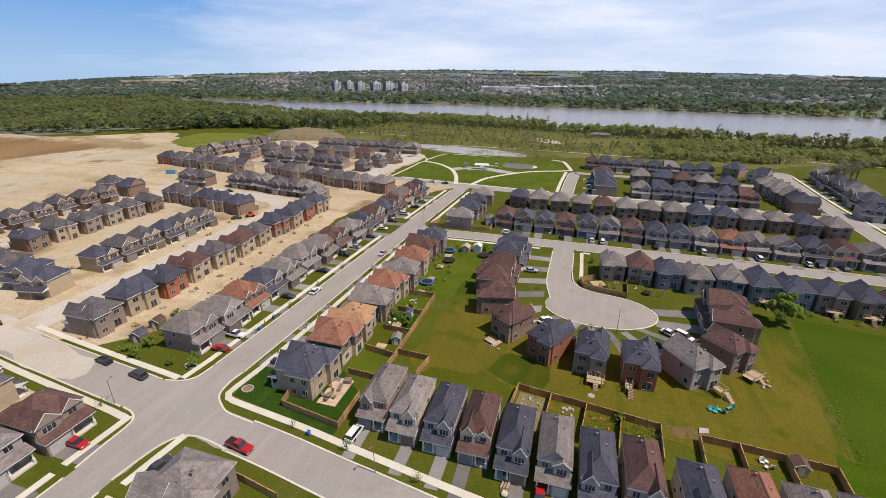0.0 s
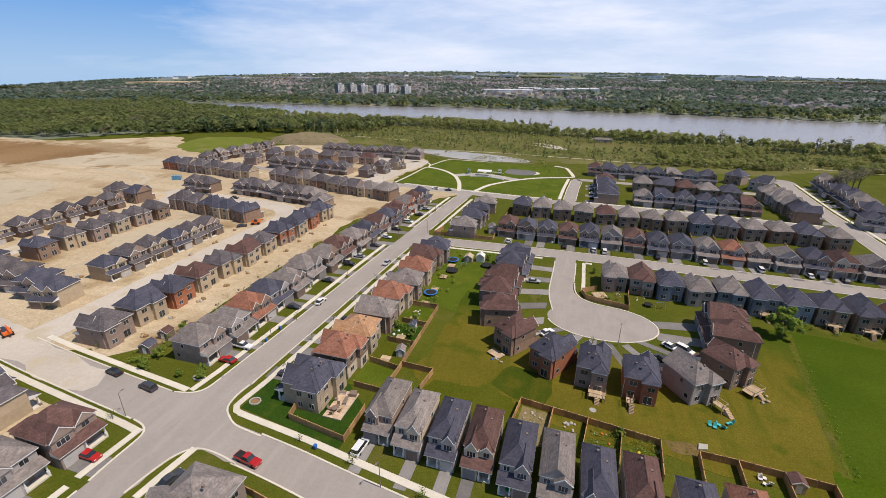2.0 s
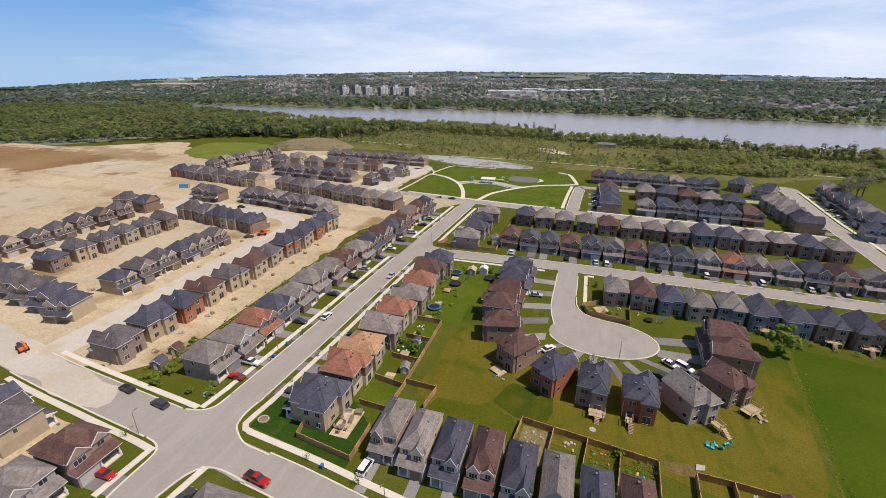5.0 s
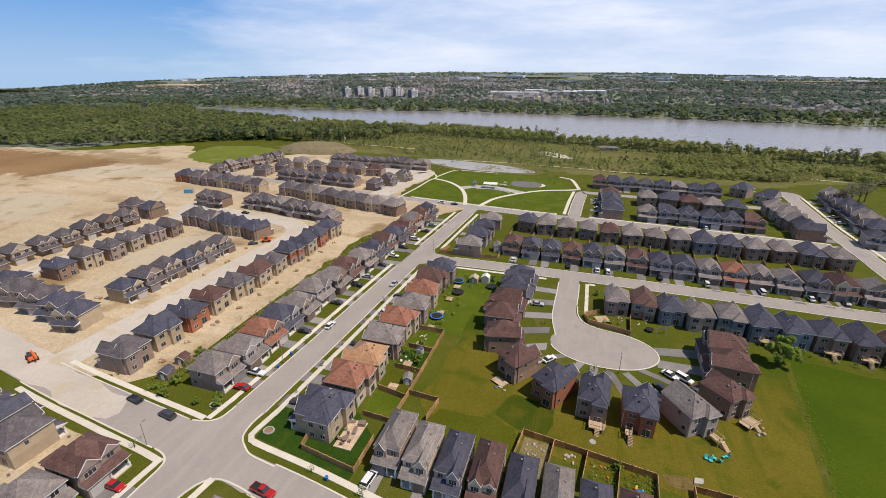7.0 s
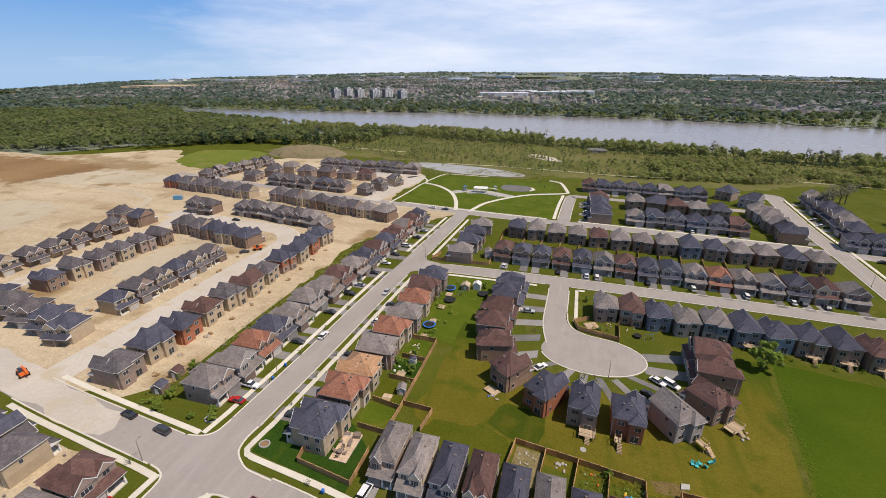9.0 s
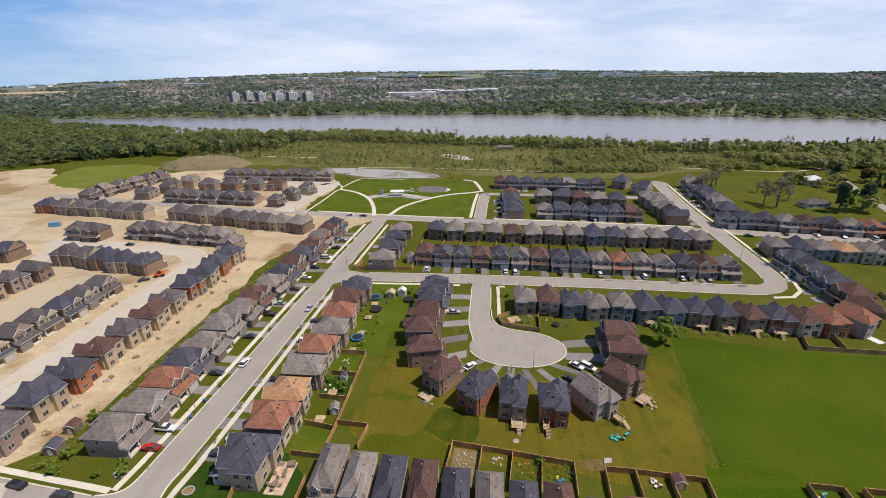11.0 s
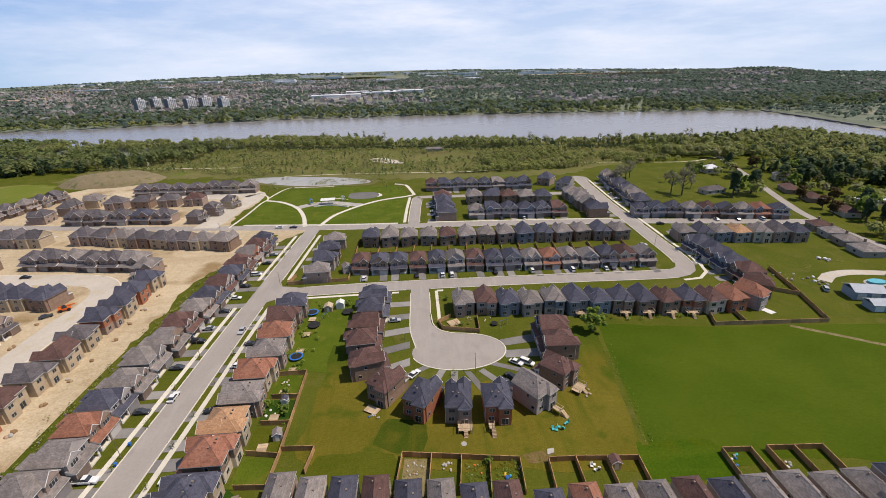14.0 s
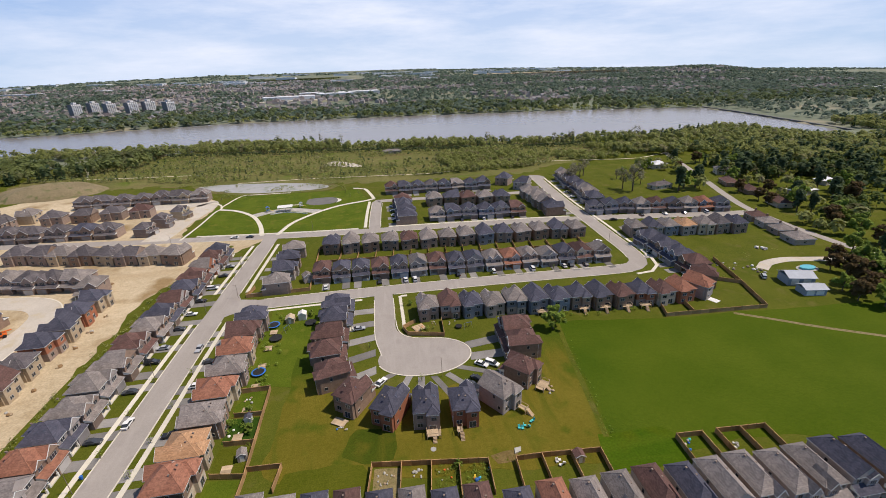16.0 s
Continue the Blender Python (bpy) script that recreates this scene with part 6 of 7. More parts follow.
LIGHTGLASS = material("lamp_glass", (0.55, 0.55, 0.52), (0.65, 0.65, 0.62), rough=0.15, big=2, fine=9)
REDGLASS = material("red_lamp_glass", (0.35, 0.02, 0.02), (0.42, 0.03, 0.03), rough=0.15, big=2, fine=9)
AUTOS = {}


def build_car(kind):
    """Front towards +x. kind: saloon, van or pickup."""
    c = new("car")
    L, H = {"saloon": (4.6, 1.45), "van": (4.9, 1.75), "pickup": (5.7, 1.85)}[kind]
    w, belt = 0.9, H * 0.56
    prof = {"saloon": [(-L / 2, 0.35), (L / 2, 0.35), (L / 2, 0.68), (L / 2 - 0.25, 0.78), (L * 0.2, belt + 0.05), (-L * 0.36, belt + 0.06), (-L / 2, belt)],
            "van": [(-L / 2, 0.35), (L / 2, 0.35), (L / 2, 0.75), (L / 2 - 0.3, 0.92), (L * 0.28, belt), (-L * 0.45, belt + 0.04), (-L / 2, belt)],
            "pickup": [(-L / 2, 0.5), (L / 2, 0.45), (L / 2, 1.0), (L / 2 - 0.2, 1.1), (L * 0.2, belt + 0.1), (-L / 2, belt + 0.08)]}[kind]
    bm = bmesh.new()
    solid(bm, [(x, w, z) for x, z in prof], [(x, -w, z) for x, z in prof])
    bmesh.ops.recalc_face_normals(bm, faces=bm.faces)
    bmesh.ops.bevel(bm, geom=[e for e in bm.edges if abs(e.verts[0].co.y - e.verts[1].co.y) < 0.01], offset=0.07, segments=2, affect="EDGES")
    part("body", bm, RUBBER, c)
    a, b, t0, t1 = {"saloon": (-L * 0.42, L * 0.22, -L * 0.24, L * 0.05), "van": (-L * 0.48, L * 0.3, -L * 0.44, L * 0.12), "pickup": (-L * 0.12, L * 0.22, -L * 0.08, L * 0.1)}[kind]
    bm = bmesh.new()
    v = [(a, -w + 0.06), (b, -w + 0.06), (b, w - 0.06), (a, w - 0.06)], [(t0, -w + 0.22), (t1, -w + 0.22), (t1, w - 0.22), (t0, w - 0.22)]
    solid(bm, [(x, y, belt) for x, y in v[0]], [(x, y, H - 0.06) for x, y in v[1]])
    part("cabin_glass", bm, GLASS, c, "dark tinted windows")
    bm = bmesh.new()
    box(bm, t0 - 0.04, -w + 0.2, H - 0.07, t1 + 0.04, w - 0.2, H)
    bmesh.ops.bevel(bm, geom=bm.edges[:], offset=0.03, segments=1, affect="EDGES")
    part("car_roof", bm, RUBBER, c)
    for x in (-L * 0.3, L * 0.32):
        for s in (-1, 1):
            bm = bmesh.new()
            r = 0.33 if kind != "pickup" else 0.4
            tube(bm, (0, -0.12, 0), (0, 0.12, 0), r, r, 14)
            o = part("wheel", bm, RUBBER, c)
            o.matrix_basis = pose(x, s * (w - 0.1), r)
    for s in (-1, 1):
        bm = bmesh.new()
        box(bm, L / 2 - 0.06, s * 0.62 - 0.2, 0.6, L / 2 + 0.015, s * 0.62 + 0.2, 0.74)
        part("headlight", bm, LIGHTGLASS, c)
        bm = bmesh.new()
        box(bm, -L / 2 - 0.015, s * 0.68 - 0.14, 0.62, -L / 2 + 0.05, s * 0.68 + 0.14, 0.78)
        part("tail_light", bm, REDGLASS, c)
    if kind == "pickup":
        bm = bmesh.new()
        box(bm, -L / 2 + 0.15, -w + 0.12, belt + 0.07, -L * 0.14, w - 0.12, belt + 0.12)
        part("bed_cover", bm, RUBBER, c, "black bed cover")
    return c


def car(x, y, turn, colour="white", kind="saloon", z=0.09):
    if kind not in AUTOS:
        AUTOS[kind] = build_car(kind)
        c = AUTOS[kind]
        c.matrix_basis = pose(x, y, z, 0, 0, turn)
    else:
        c = copy_thing(AUTOS[kind], pose(x, y, z, 0, 0, turn))
    for o in c.children:
        if o.name.split(".")[0] in ("body", "car_roof"):
            o.material_slots[0].link = "OBJECT"
            o.material_slots[0].material = paint(colour)
    word = {"saloon": "car", "van": "people carrier", "pickup": "pickup truck"}[kind]
    return tagged(c, f"{colour} {word} standing parked on the asphalt", "car" if kind != "pickup" else "pickup truck", "parked cars")


for x, y, t, c, k in ((-75, 109.5, 88, "white", "saloon"), (-67.2, 144.5, -92, "silver", "saloon"), (-104, 62.6, 172, "black", "saloon"), (-91.2, 60.8, 172, "dark", "van"), (-54.5, 50.2, -8, "red", "pickup"),
                      (-35.4, 59.5, 84, "white", "van"), (-81.5, 81.2, 0, "white", "pickup"), (-81, 75, 180, "red", "saloon"), (-84.3, 42.0, 0, "red", "saloon"), (-65, 42.5, 80, "dark", "saloon"),
                      (-81.1, 104, 0, "dark", "saloon"), (-80.9, 124, 180, "dark", "saloon"), (-80.6, 139, 0, "black", "van"), (-80.6, 147.5, 180, "silver", "saloon"), (-79.6, 160, 0, "dark", "saloon"), (-78.9, 171, 0, "white", "saloon"), (-78.7, 182, 0, "black", "saloon"),
                      (-77.5, 194, 0, "white", "van"), (-76.5, 207, 180, "dark", "saloon"), (-76.5, 218, 0, "silver", "saloon"), (-61, 123, 0, "white", "saloon"), (-61, 102.5, 180, "black", "saloon"), (-61, 135.5, 0, "dark", "saloon"), (-61.5, 79.5, 0, "white", "saloon"), (-63, 74.6, 0, "dark", "saloon"),
                      (-26, 183.3, 90, "white", "saloon"), (-2, 183.8, 90, "black", "saloon"), (10, 183, 90, "white", "saloon"), (14.2, 182.6, 90, "white", "van"), (34.5, 183.3, 90, "black", "saloon"), (51.4, 182.6, 90, "white", "van"), (70.2, 181.4, 90, "white", "van"), (85.8, 180.8, 90, "white", "saloon"), (89.2, 181.2, 90, "dark", "saloon"), (96.5, 180.2, 90, "dark", "saloon"),
                      (-10.8, 145.5, 5, "silver", "saloon"), (29.2, 115.6, -40, "white", "saloon"), (32.6, 115.2, -40, "white", "van"), (-3.6, 113, 50, "white", "saloon"), (26, 108.5, 125, "black", "van"), (23.8, 106.6, 125, "dark", "saloon"),
                      (-85.5, 262, 172, "white", "saloon"), (-76.5, 260.8, 172, "black", "saloon"), (10.5, 280, 0, "white", "saloon"), (10.5, 290, 0, "silver", "saloon"), (10.8, 270, 0, "dark", "saloon"), (10.8, 301, 180, "white", "saloon"),
                      (52, 259.6, 90, "dark", "saloon"), (66, 258.4, 90, "white", "saloon"), (84, 256.8, 90, "black", "saloon"), (136.5, 198, 0, "white", "saloon"), (135, 187, 0, "silver", "saloon"), (142, 236.5, -8, "dark", "saloon"), (163, 240.6, 82, "black", "saloon"), (178, 239, 82, "white", "saloon"), (190, 237.6, 82, "dark", "saloon"), (204, 236, 82, "white", "van"),
                      (139, 290, 0, "white", "saloon"), (140, 302, 180, "silver", "saloon"), (116, 206, 0, "white", "saloon"), (-151, 164, 40, "dark", "saloon"), (-190, 204.5, 5, "black", "saloon"), (-233, 268, 30, "white", "van"), (0.2, 56.6, 90, "red", "saloon")):
    car(x, y, t, c, k)

# ---- garden things ----
BLUE = material("blue_vinyl", (0.02, 0.12, 0.42), (0.04, 0.18, 0.55), rough=0.5, big=1, fine=5)
TEAL = material("teal_plastic", (0.05, 0.42, 0.42), (0.10, 0.55, 0.55), rough=0.5, big=1, fine=5)
YELLOW = material("yellow_plastic", (0.70, 0.48, 0.04), (0.80, 0.58, 0.08), rough=0.5, big=1, fine=5)
ORANGE = material("orange_machine_paint", (0.70, 0.13, 0.02), (0.82, 0.20, 0.04), rough=0.45, big=1, fine=5)
STONE = material("grey_stone", (0.34, 0.32, 0.29), (0.44, 0.42, 0.39), big=1, fine=5, bump=0.4)
PALESTONE = material("pale_limestone", (0.38, 0.36, 0.31), (0.50, 0.48, 0.42), big=1, fine=5, bump=0.4)
POOLBLUE = material("pool_water", (0.10, 0.42, 0.50), (0.14, 0.50, 0.58), rough=0.1, big=0.5, fine=3)


def trampoline(x, y, r, mat, label):
    t = thing("trampoline", label, "trampoline", "garden trampolines")
    bm = bmesh.new()
    n = 24
    tube(bm, (0, 0, 0.78), (0, 0, 0.82), r * 0.8, r * 0.8, n)
    part("mat", bm, RUBBER, t, "black jumping mat")
    bm = bmesh.new()
    rings = [[bm.verts.new((math.cos(2 * math.pi * i / n) * q, math.sin(2 * math.pi * i / n) * q, z)) for i in range(n)] for q, z in ((r * 0.78, 0.84), (r, 0.84), (r, 0.74), (r * 0.78, 0.74))]
    for a, b in zip(rings, rings[1:] + rings[:1]):
        for i in range(n):
            bm.faces.new((a[i], b[i], b[(i + 1) % n], a[(i + 1) % n]))
    bmesh.ops.recalc_face_normals(bm, faces=bm.faces)
    part("edge_pad", bm, mat, t)
    for i in range(4):
        a = math.pi / 4 + i * math.pi / 2
        bm = bmesh.new()
        tube(bm, (math.cos(a) * r * 0.9, math.sin(a) * r * 0.9, -0.05), (math.cos(a) * r * 0.92, math.sin(a) * r * 0.92, 0.78), 0.05, 0.05)
        part("leg", bm, METAL, t)
    t.matrix_basis = pose(x, y, 0.0)


trampoline(-43, 126, 2.3, BLUE, "round trampoline with a blue edge pad")
trampoline(-43.5, 155, 2.4, BLUE, "round trampoline with a blue edge pad")
trampoline(-41, 145.5, 2.3, RUBBER, "round trampoline with a dark edge pad")
trampoline(-29.5, 154, 2.2, RUBBER, "round trampoline with a dark edge pad")


def shed(x, y, w, d, h, wall, roof, label, turn=0):
    t = thing("garden_shed", label, "shed", "garden sheds")
    bm = bmesh.new()
    box(bm, -w / 2, -d / 2, -0.1, w / 2, d / 2, h)
    part("wall", bm, wall, t)
    bm = bmesh.new()
    cross_gable(bm, -w / 2, w / 2, -d / 2, d / 2 + 0.2, h, 0.6, 0.15, 0.08)
    part("roof", bm, [roof, TRIM, wall], t)
    bm = bmesh.new()
    box(bm, -0.5, -d / 2 - 0.04, 0.05, 0.5, -d / 2 + 0.02, min(h, 2.0) - 0.1)
    part("door", bm, TRIM, t)
    t.matrix_basis = pose(x, y, 0.06, 0, 0, turn)


shed(-37.5, 157, 3.2, 3.0, 2.0, WALL["h"], WALL["h"], "small tan garden shed")
shed(-33, 158.5, 3.0, 2.6, 2.4, TRIM, TRIM, "small white garden shed")
shed(-35, 193, 4.2, 4.2, 3.0, WALL["s"], ROOF["g"], "grey garden summerhouse behind the fence", 20)
shed(-50.5 + 11, 91, 2.2, 2.2, 2.0, WALL["s"], ROOF["g"], "small grey garden shed", 10)
shed(43.6, 74.6, 2.4, 2.2, 2.0, DECKWOOD, ROOF["b"], "small brown wooden playhouse in a fenced garden")
shed(-41, 104, 1.8, 1.8, 1.9, TRIM, ROOF["n"], "small white garden shed")


def deck(x, y, w, d, h, turn, stairs=True, label="raised timber deck with railing and steps"):
    t = thing("deck", label, "deck", "back garden decks")
    n = int(w / 0.6)
    for i in range(n):
        bm = bmesh.new()
        a = -w / 2 + i * w / n
        box(bm, a, -d / 2, h - 0.08, a + w / n - 0.02, d / 2, h)
        part("board", bm, DECKWOOD, t)
    for sx in (-1, 1):
        for sy in (-1, 1):
            bm = bmesh.new()
            box(bm, sx * (w / 2 - 0.1) - 0.07, sy * (d / 2 - 0.1) - 0.07, -0.2, sx * (w / 2 - 0.1) + 0.07, sy * (d / 2 - 0.1) + 0.07, h + (1.0 if h > 0.8 else 0))
            part("post", bm, DECKWOOD, t)
    if h > 0.8:
        for a in ((-w / 2, -d / 2, w / 2, -d / 2 + 0.08), (-w / 2, -d / 2, -w / 2 + 0.08, d / 2), (w / 2 - 0.08, -d / 2, w / 2, d / 2)):
            bm = bmesh.new()
            box(bm, a[0], a[1], h + 0.9, a[2], a[3], h + 1.0)
            part("rail", bm, DECKWOOD, t)
    if stairs and h > 0.5:
        k = int(h / 0.19)
        bm = bmesh.new()
        prof = [(-d / 2, h - 0.1), (-d / 2, -0.1)]
        for i in range(k, 0, -1):
            prof += [(-d / 2 - i * 0.27, (k - i) * 0.19 - 0.1), (-d / 2 - i * 0.27, (k - i + 1) * 0.19 - 0.02)]
        solid(bm, [(-w * 0.1, y1, z) for y1, z in prof], [(-w * 0.1 + 1.1, y1, z) for y1, z in prof])
        bmesh.ops.recalc_face_normals(bm, faces=bm.faces)
        part("stairs", bm, DECKWOOD, t)
    t.matrix_basis = pose(x, y, 0.03, 0, 0, turn)


deck(9.6, 89.0, 3.8, 2.6, 1.1, -4)
deck(16.6, 88.6, 1.5, 2.0, 1.4, -2)
deck(35.6, 93.0, 1.6, 2.6, 1.5, 38)
deck(44.6, 101.4, 4.5, 2.8, 1.0, 44)
deck(-15.6, 98.6, 4.2, 2.6, 0.5, -32, False, "low timber deck crowded with garden things")
deck(11.5, 142, 4.5, 4.0, 0.3, 24, False, "low pale deck with planters and sand")
for i, x in enumerate((60, 76.5, 85, 93.4, 101)):
    deck(x, 141.6 - i * 0.9, 4.2, 2.6, 1.5, -5)
for i in range(7):
    deck(-42.6, 150 - i * 10.4, 2.8, 2.6, 0.5, 90, False, "small low timber deck behind the house")


def chair(x, y, turn, mat, label, z=0.045):
    t = thing("garden_chair", label, "garden chair", "garden chairs")
    bm = bmesh.new()
    box(bm, -0.35, -0.3, 0.32, 0.35, 0.35, 0.4)
    part("seat", bm, mat, t)
    bm = bmesh.new()
    solid(bm, [(-0.35, 0.3, 0.4), (0.35, 0.3, 0.4), (0.35, 0.37, 0.4), (-0.35, 0.37, 0.4)], [(-0.35, 0.55, 1.05), (0.35, 0.55, 1.05), (0.35, 0.6, 1.05), (-0.35, 0.6, 1.05)])
    part("backrest", bm, mat, t)
    for sx in (-1, 1):
        for sy in (-0.25, 0.3):
            bm = bmesh.new()
            box(bm, sx * 0.32 - 0.04, sy - 0.04, 0, sx * 0.32 + 0.04, sy + 0.04, 0.33)
            part("leg", bm, mat, t)
    t.matrix_basis = pose(x, y, z, 0, 0, turn)


for i, (x, y) in enumerate(((32.6, 87), (34.4, 87.6), (35.4, 87.2), (36.4, 88.6), (37.0, 89.0), (33.4, 86.6))):
    chair(x, y, i * 70, TEAL, "teal plastic garden chair on the grass")
for i, (x, y) in enumerate(((38.2, 74.8), (39.0, 75.2), (39.8, 74.2), (38.6, 73.8))):
    chair(x, y, i * 80, TRIM, "white garden chair in a fenced garden")


def lumps(name, x, y, n, spread, size, mat, label, category):
    """A heap of uneven small things lying together."""
    rr = random.Random(int(x * 7 + y))
    t = thing(name, label, category)
    for i in range(n):
        bm = bmesh.new()
        bmesh.ops.create_icosphere(bm, subdivisions=2, radius=size * rr.uniform(0.5, 1.1))
        for v in bm.verts:
            v.co *= 1 + 0.35 * noise.noise(v.co * 2 + Vector((i, x, y)))
            v.co.z *= 0.8
        o = part("piece", bm, mat[i % len(mat)], t)
        o.matrix_basis = pose(rr.uniform(-spread, spread), rr.uniform(-spread, spread), size * 0.3, 0, 0, rr.uniform(0, 360))
    t.matrix_basis = pose(x, y, 0.04)


lumps("stone_heap", 4.0, 77.6, 8, 1.4, 0.42, [PALESTONE], "white garden boulders lying on fenced grass", "stone heap")
lumps("stone_heap", -3.6, 78, 14, 2.1, 0.28, [STONE, PALESTONE, DECKWOOD, STONE], "heap of pale stones and offcuts in a bare garden", "stone heap")
lumps("toy_heap", 18.0, 74.5, 6, 0.9, 0.5, [YELLOW, BLUE, ORANGE, TEAL], "bright plastic toys in a fenced garden", "toys")
lumps("toy_heap", 22.6 - 1.5, 76, 3, 0.8, 0.3, [TRIM, TEAL], "small pale garden toys", "toys")
lumps("toy_heap", 10.6, 76.4, 5, 1.6, 0.3, [ORANGE, STONE, DECKWOOD, TRIM], "small garden toys and pots in a fenced garden", "toys")
lumps("garden_clutter", -15, 97, 7, 1.6, 0.45, [STONE, BLUE, TRIM, DECKWOOD], "garden furniture and bins piled behind the house", "garden clutter")
lumps("garden_clutter", 47, 100, 7, 1.6, 0.45, [STONE, TRIM, DECKWOOD, DARKTRIM], "garden furniture and boxes on the terrace", "garden clutter")
lumps("garden_clutter", 73, 73.5, 7, 1.6, 0.4, [BLUE, TRIM, TEAL, STONE], "garden furniture and toys in a narrow garden", "garden clutter")
lumps("garden_clutter", 84.5, 71, 5, 1.0, 0.45, [TRIM, STONE], "pale garden furniture beside the fence", "garden clutter")
lumps("garden_clutter", 16.5, 144.6, 5, 1.6, 0.35, [TRIM, DECKWOOD, STONE], "white garden furniture at the foot of the house", "garden clutter")
lumps("garden_clutter", 24.4, 143.8, 5, 1.8, 0.35, [TRIM, STONE, DECKWOOD], "white garden furniture at the foot of the house", "garden clutter")
lumps("garden_clutter", 49.5, 141.6, 4, 1.2, 0.4, [DECKWOOD, TRIM], "pale timber and chairs behind the house", "garden clutter")
lumps("garden_clutter", 44.6, 103.6, 6, 1.5, 0.4, [STONE, DARKTRIM, TRIM, DECKWOOD], "boxes and furniture piled on the timber deck", "garden clutter")
lumps("garden_clutter", -43.6, 113, 5, 1.6, 0.45, [DECKWOOD, TRIM, STONE], "garden furniture on a small timber deck", "garden clutter")
lumps("garden_clutter", -43.6, 100, 5, 1.6, 0.4, [TRIM, TRIM, STONE], "white garden furniture beside the house", "garden clutter")
lumps("garden_clutter", 12, 143.5, 6, 1.5, 0.4, [ORANGE, DECKWOOD, STONE], "planters and seats on the deck", "garden clutter")
patch("concrete_cover", [(28.8, 79.2), (30.6, 79.6), (30.9, 81), (29.2, 80.8)], 0.35, PALESTONE, "square pale concrete manhole cover on the grass", "manhole cover", smooth=False, kind="")
patch("concrete_pad", [(126, 143.6), (129, 144.2), (133, 136), (130.2, 135)], 0.12, TRIM, "long white concrete pad in the corner garden", "concrete pad", smooth=False)
ring = disc(-64.4, 64.6, 1.25, 1.1, 12)
ribbon("stone_edging", ring + ring[:1], 0.3, -0.1, 0.28, STONE, "round stone edging of a planted bed", "stone edging", step=50, kind="thing")
patch("garden_bed", disc(-64.4, 64.6, 1.0, 0.85, 14), 0.18, TOPSOIL, "round planted bed on the corner lawn", "flower bed")
ring = disc(-83.0, 67.6, 1.5, 1.1, 12)
ribbon("stone_edging", ring + ring[:1], 0.3, -0.1, 0.28, STONE, "round stone edging of a planted bed", "stone edging", step=50, kind="thing")
patch("manhole_cover", disc(8.8, 84.6, 0.75, 0.75, 16), 0.1, STONE, "round grey concrete manhole cover on the grass", "manhole cover")
PEACH = material("peach_paving_stone", (0.50, 0.36, 0.24), (0.62, 0.47, 0.33), grain=0.12, big=0.8, fine=4.0, bump=0.2, vary=0.16)


def terrace(x0, y0, nx, ny, s):
    """A garden terrace of square paving slabs on a low base."""
    t = thing("terrace", "peach stone paved terrace behind the corner house", "terrace")
    bm = bmesh.new()
    box(bm, 0, 0, -0.1, nx * s, ny * s, 0.2)
    part("base", bm, STONE, t)
    for i in range(nx):
        for j in range(ny):
            bm = bmesh.new()
            box(bm, i * s + 0.02, j * s + 0.02, 0.15, (i + 1) * s - 0.02, (j + 1) * s - 0.02, 0.26)
            part("slab", bm, PEACH, t)
    t.matrix_basis = pose(x0, y0, 0.03)


def garden_table(x, y, z, w, mat, label):
    t = thing("garden_table", label, "table")
    bm = bmesh.new()
    tube(bm, (0, 0, 0.7), (0, 0, 0.75), w / 2, w / 2, 16)
    part("tabletop", bm, mat, t)
    bm = bmesh.new()
    tube(bm, (0, 0, 0), (0, 0, 0.7), 0.2, 0.06, 8)
    part("pedestal", bm, mat, t)
    t.matrix_basis = pose(x, y, z)


def planter(x, y, w, d, h, mat, label, category="planter"):
    t = thing(category.replace(" ", "_"), label, category)
    bm = bmesh.new()
    solid(bm, [(-w / 2, -d / 2, 0), (w / 2, -d / 2, 0), (w / 2, d / 2, 0), (-w / 2, d / 2, 0)], [(-w * 0.46, -d * 0.46, h), (w * 0.46, -d * 0.46, h), (w * 0.46, d * 0.46, h), (-w * 0.46, d * 0.46, h)])
    bmesh.ops.bevel(bm, geom=bm.edges[:], offset=0.05, segments=1, affect="EDGES")
    part("body", bm, mat, t)
    bm = bmesh.new()
    box(bm, -w * 0.5, -d * 0.5, h - 0.06, w * 0.5, d * 0.5, h + 0.02)
    part("rim", bm, DARKTRIM, t)
    t.matrix_basis = pose(x, y, 0.29, 0, 0, 12)


terrace(-47.4, 65.0, 4, 8, 1.1)
garden_table(-45.6, 67.3, 0.29, 1.5, DARKTRIM, "round dark garden table on the terrace")
for x, y, a in ((-46.8, 67.2, 90), (-45.6, 68.5, 0), (-44.5, 67.2, -90), (-45.7, 66.1, 180)):
    chair(x, y, a, DARKTRIM, "dark garden chair at the terrace table", 0.29)
planter(-44.0, 72.9, 1.6, 1.5, 0.8, DARKTRIM, "dark covered barbecue on the terrace", "barbecue")
planter(-46.5, 72.6, 1.7, 0.8, 0.6, TRIM, "pale garden sofa on the terrace", "garden sofa")
planter(-44.6, 70.4, 0.8, 2.2, 0.6, PALESTONE, "low pale planter on the terrace")
planter(-46.9, 70.2, 0.7, 0.7, 0.6, STONE, "square stone planter on the terrace")
trampoline(26.2, 139.2, 1.3, RUBBER, "small round trampoline with a dark edge pad")
shed(-104.4, 72.6, 3.2, 3.0, 2.1, DARKTRIM, ROOF["n"], "brown garden pavilion with a navy roof", 8)
shed(-105.5, 79.2, 3.0, 2.8, 2.0, DARKTRIM, ROOF["b"], "brown garden shed beside the verge", 8)


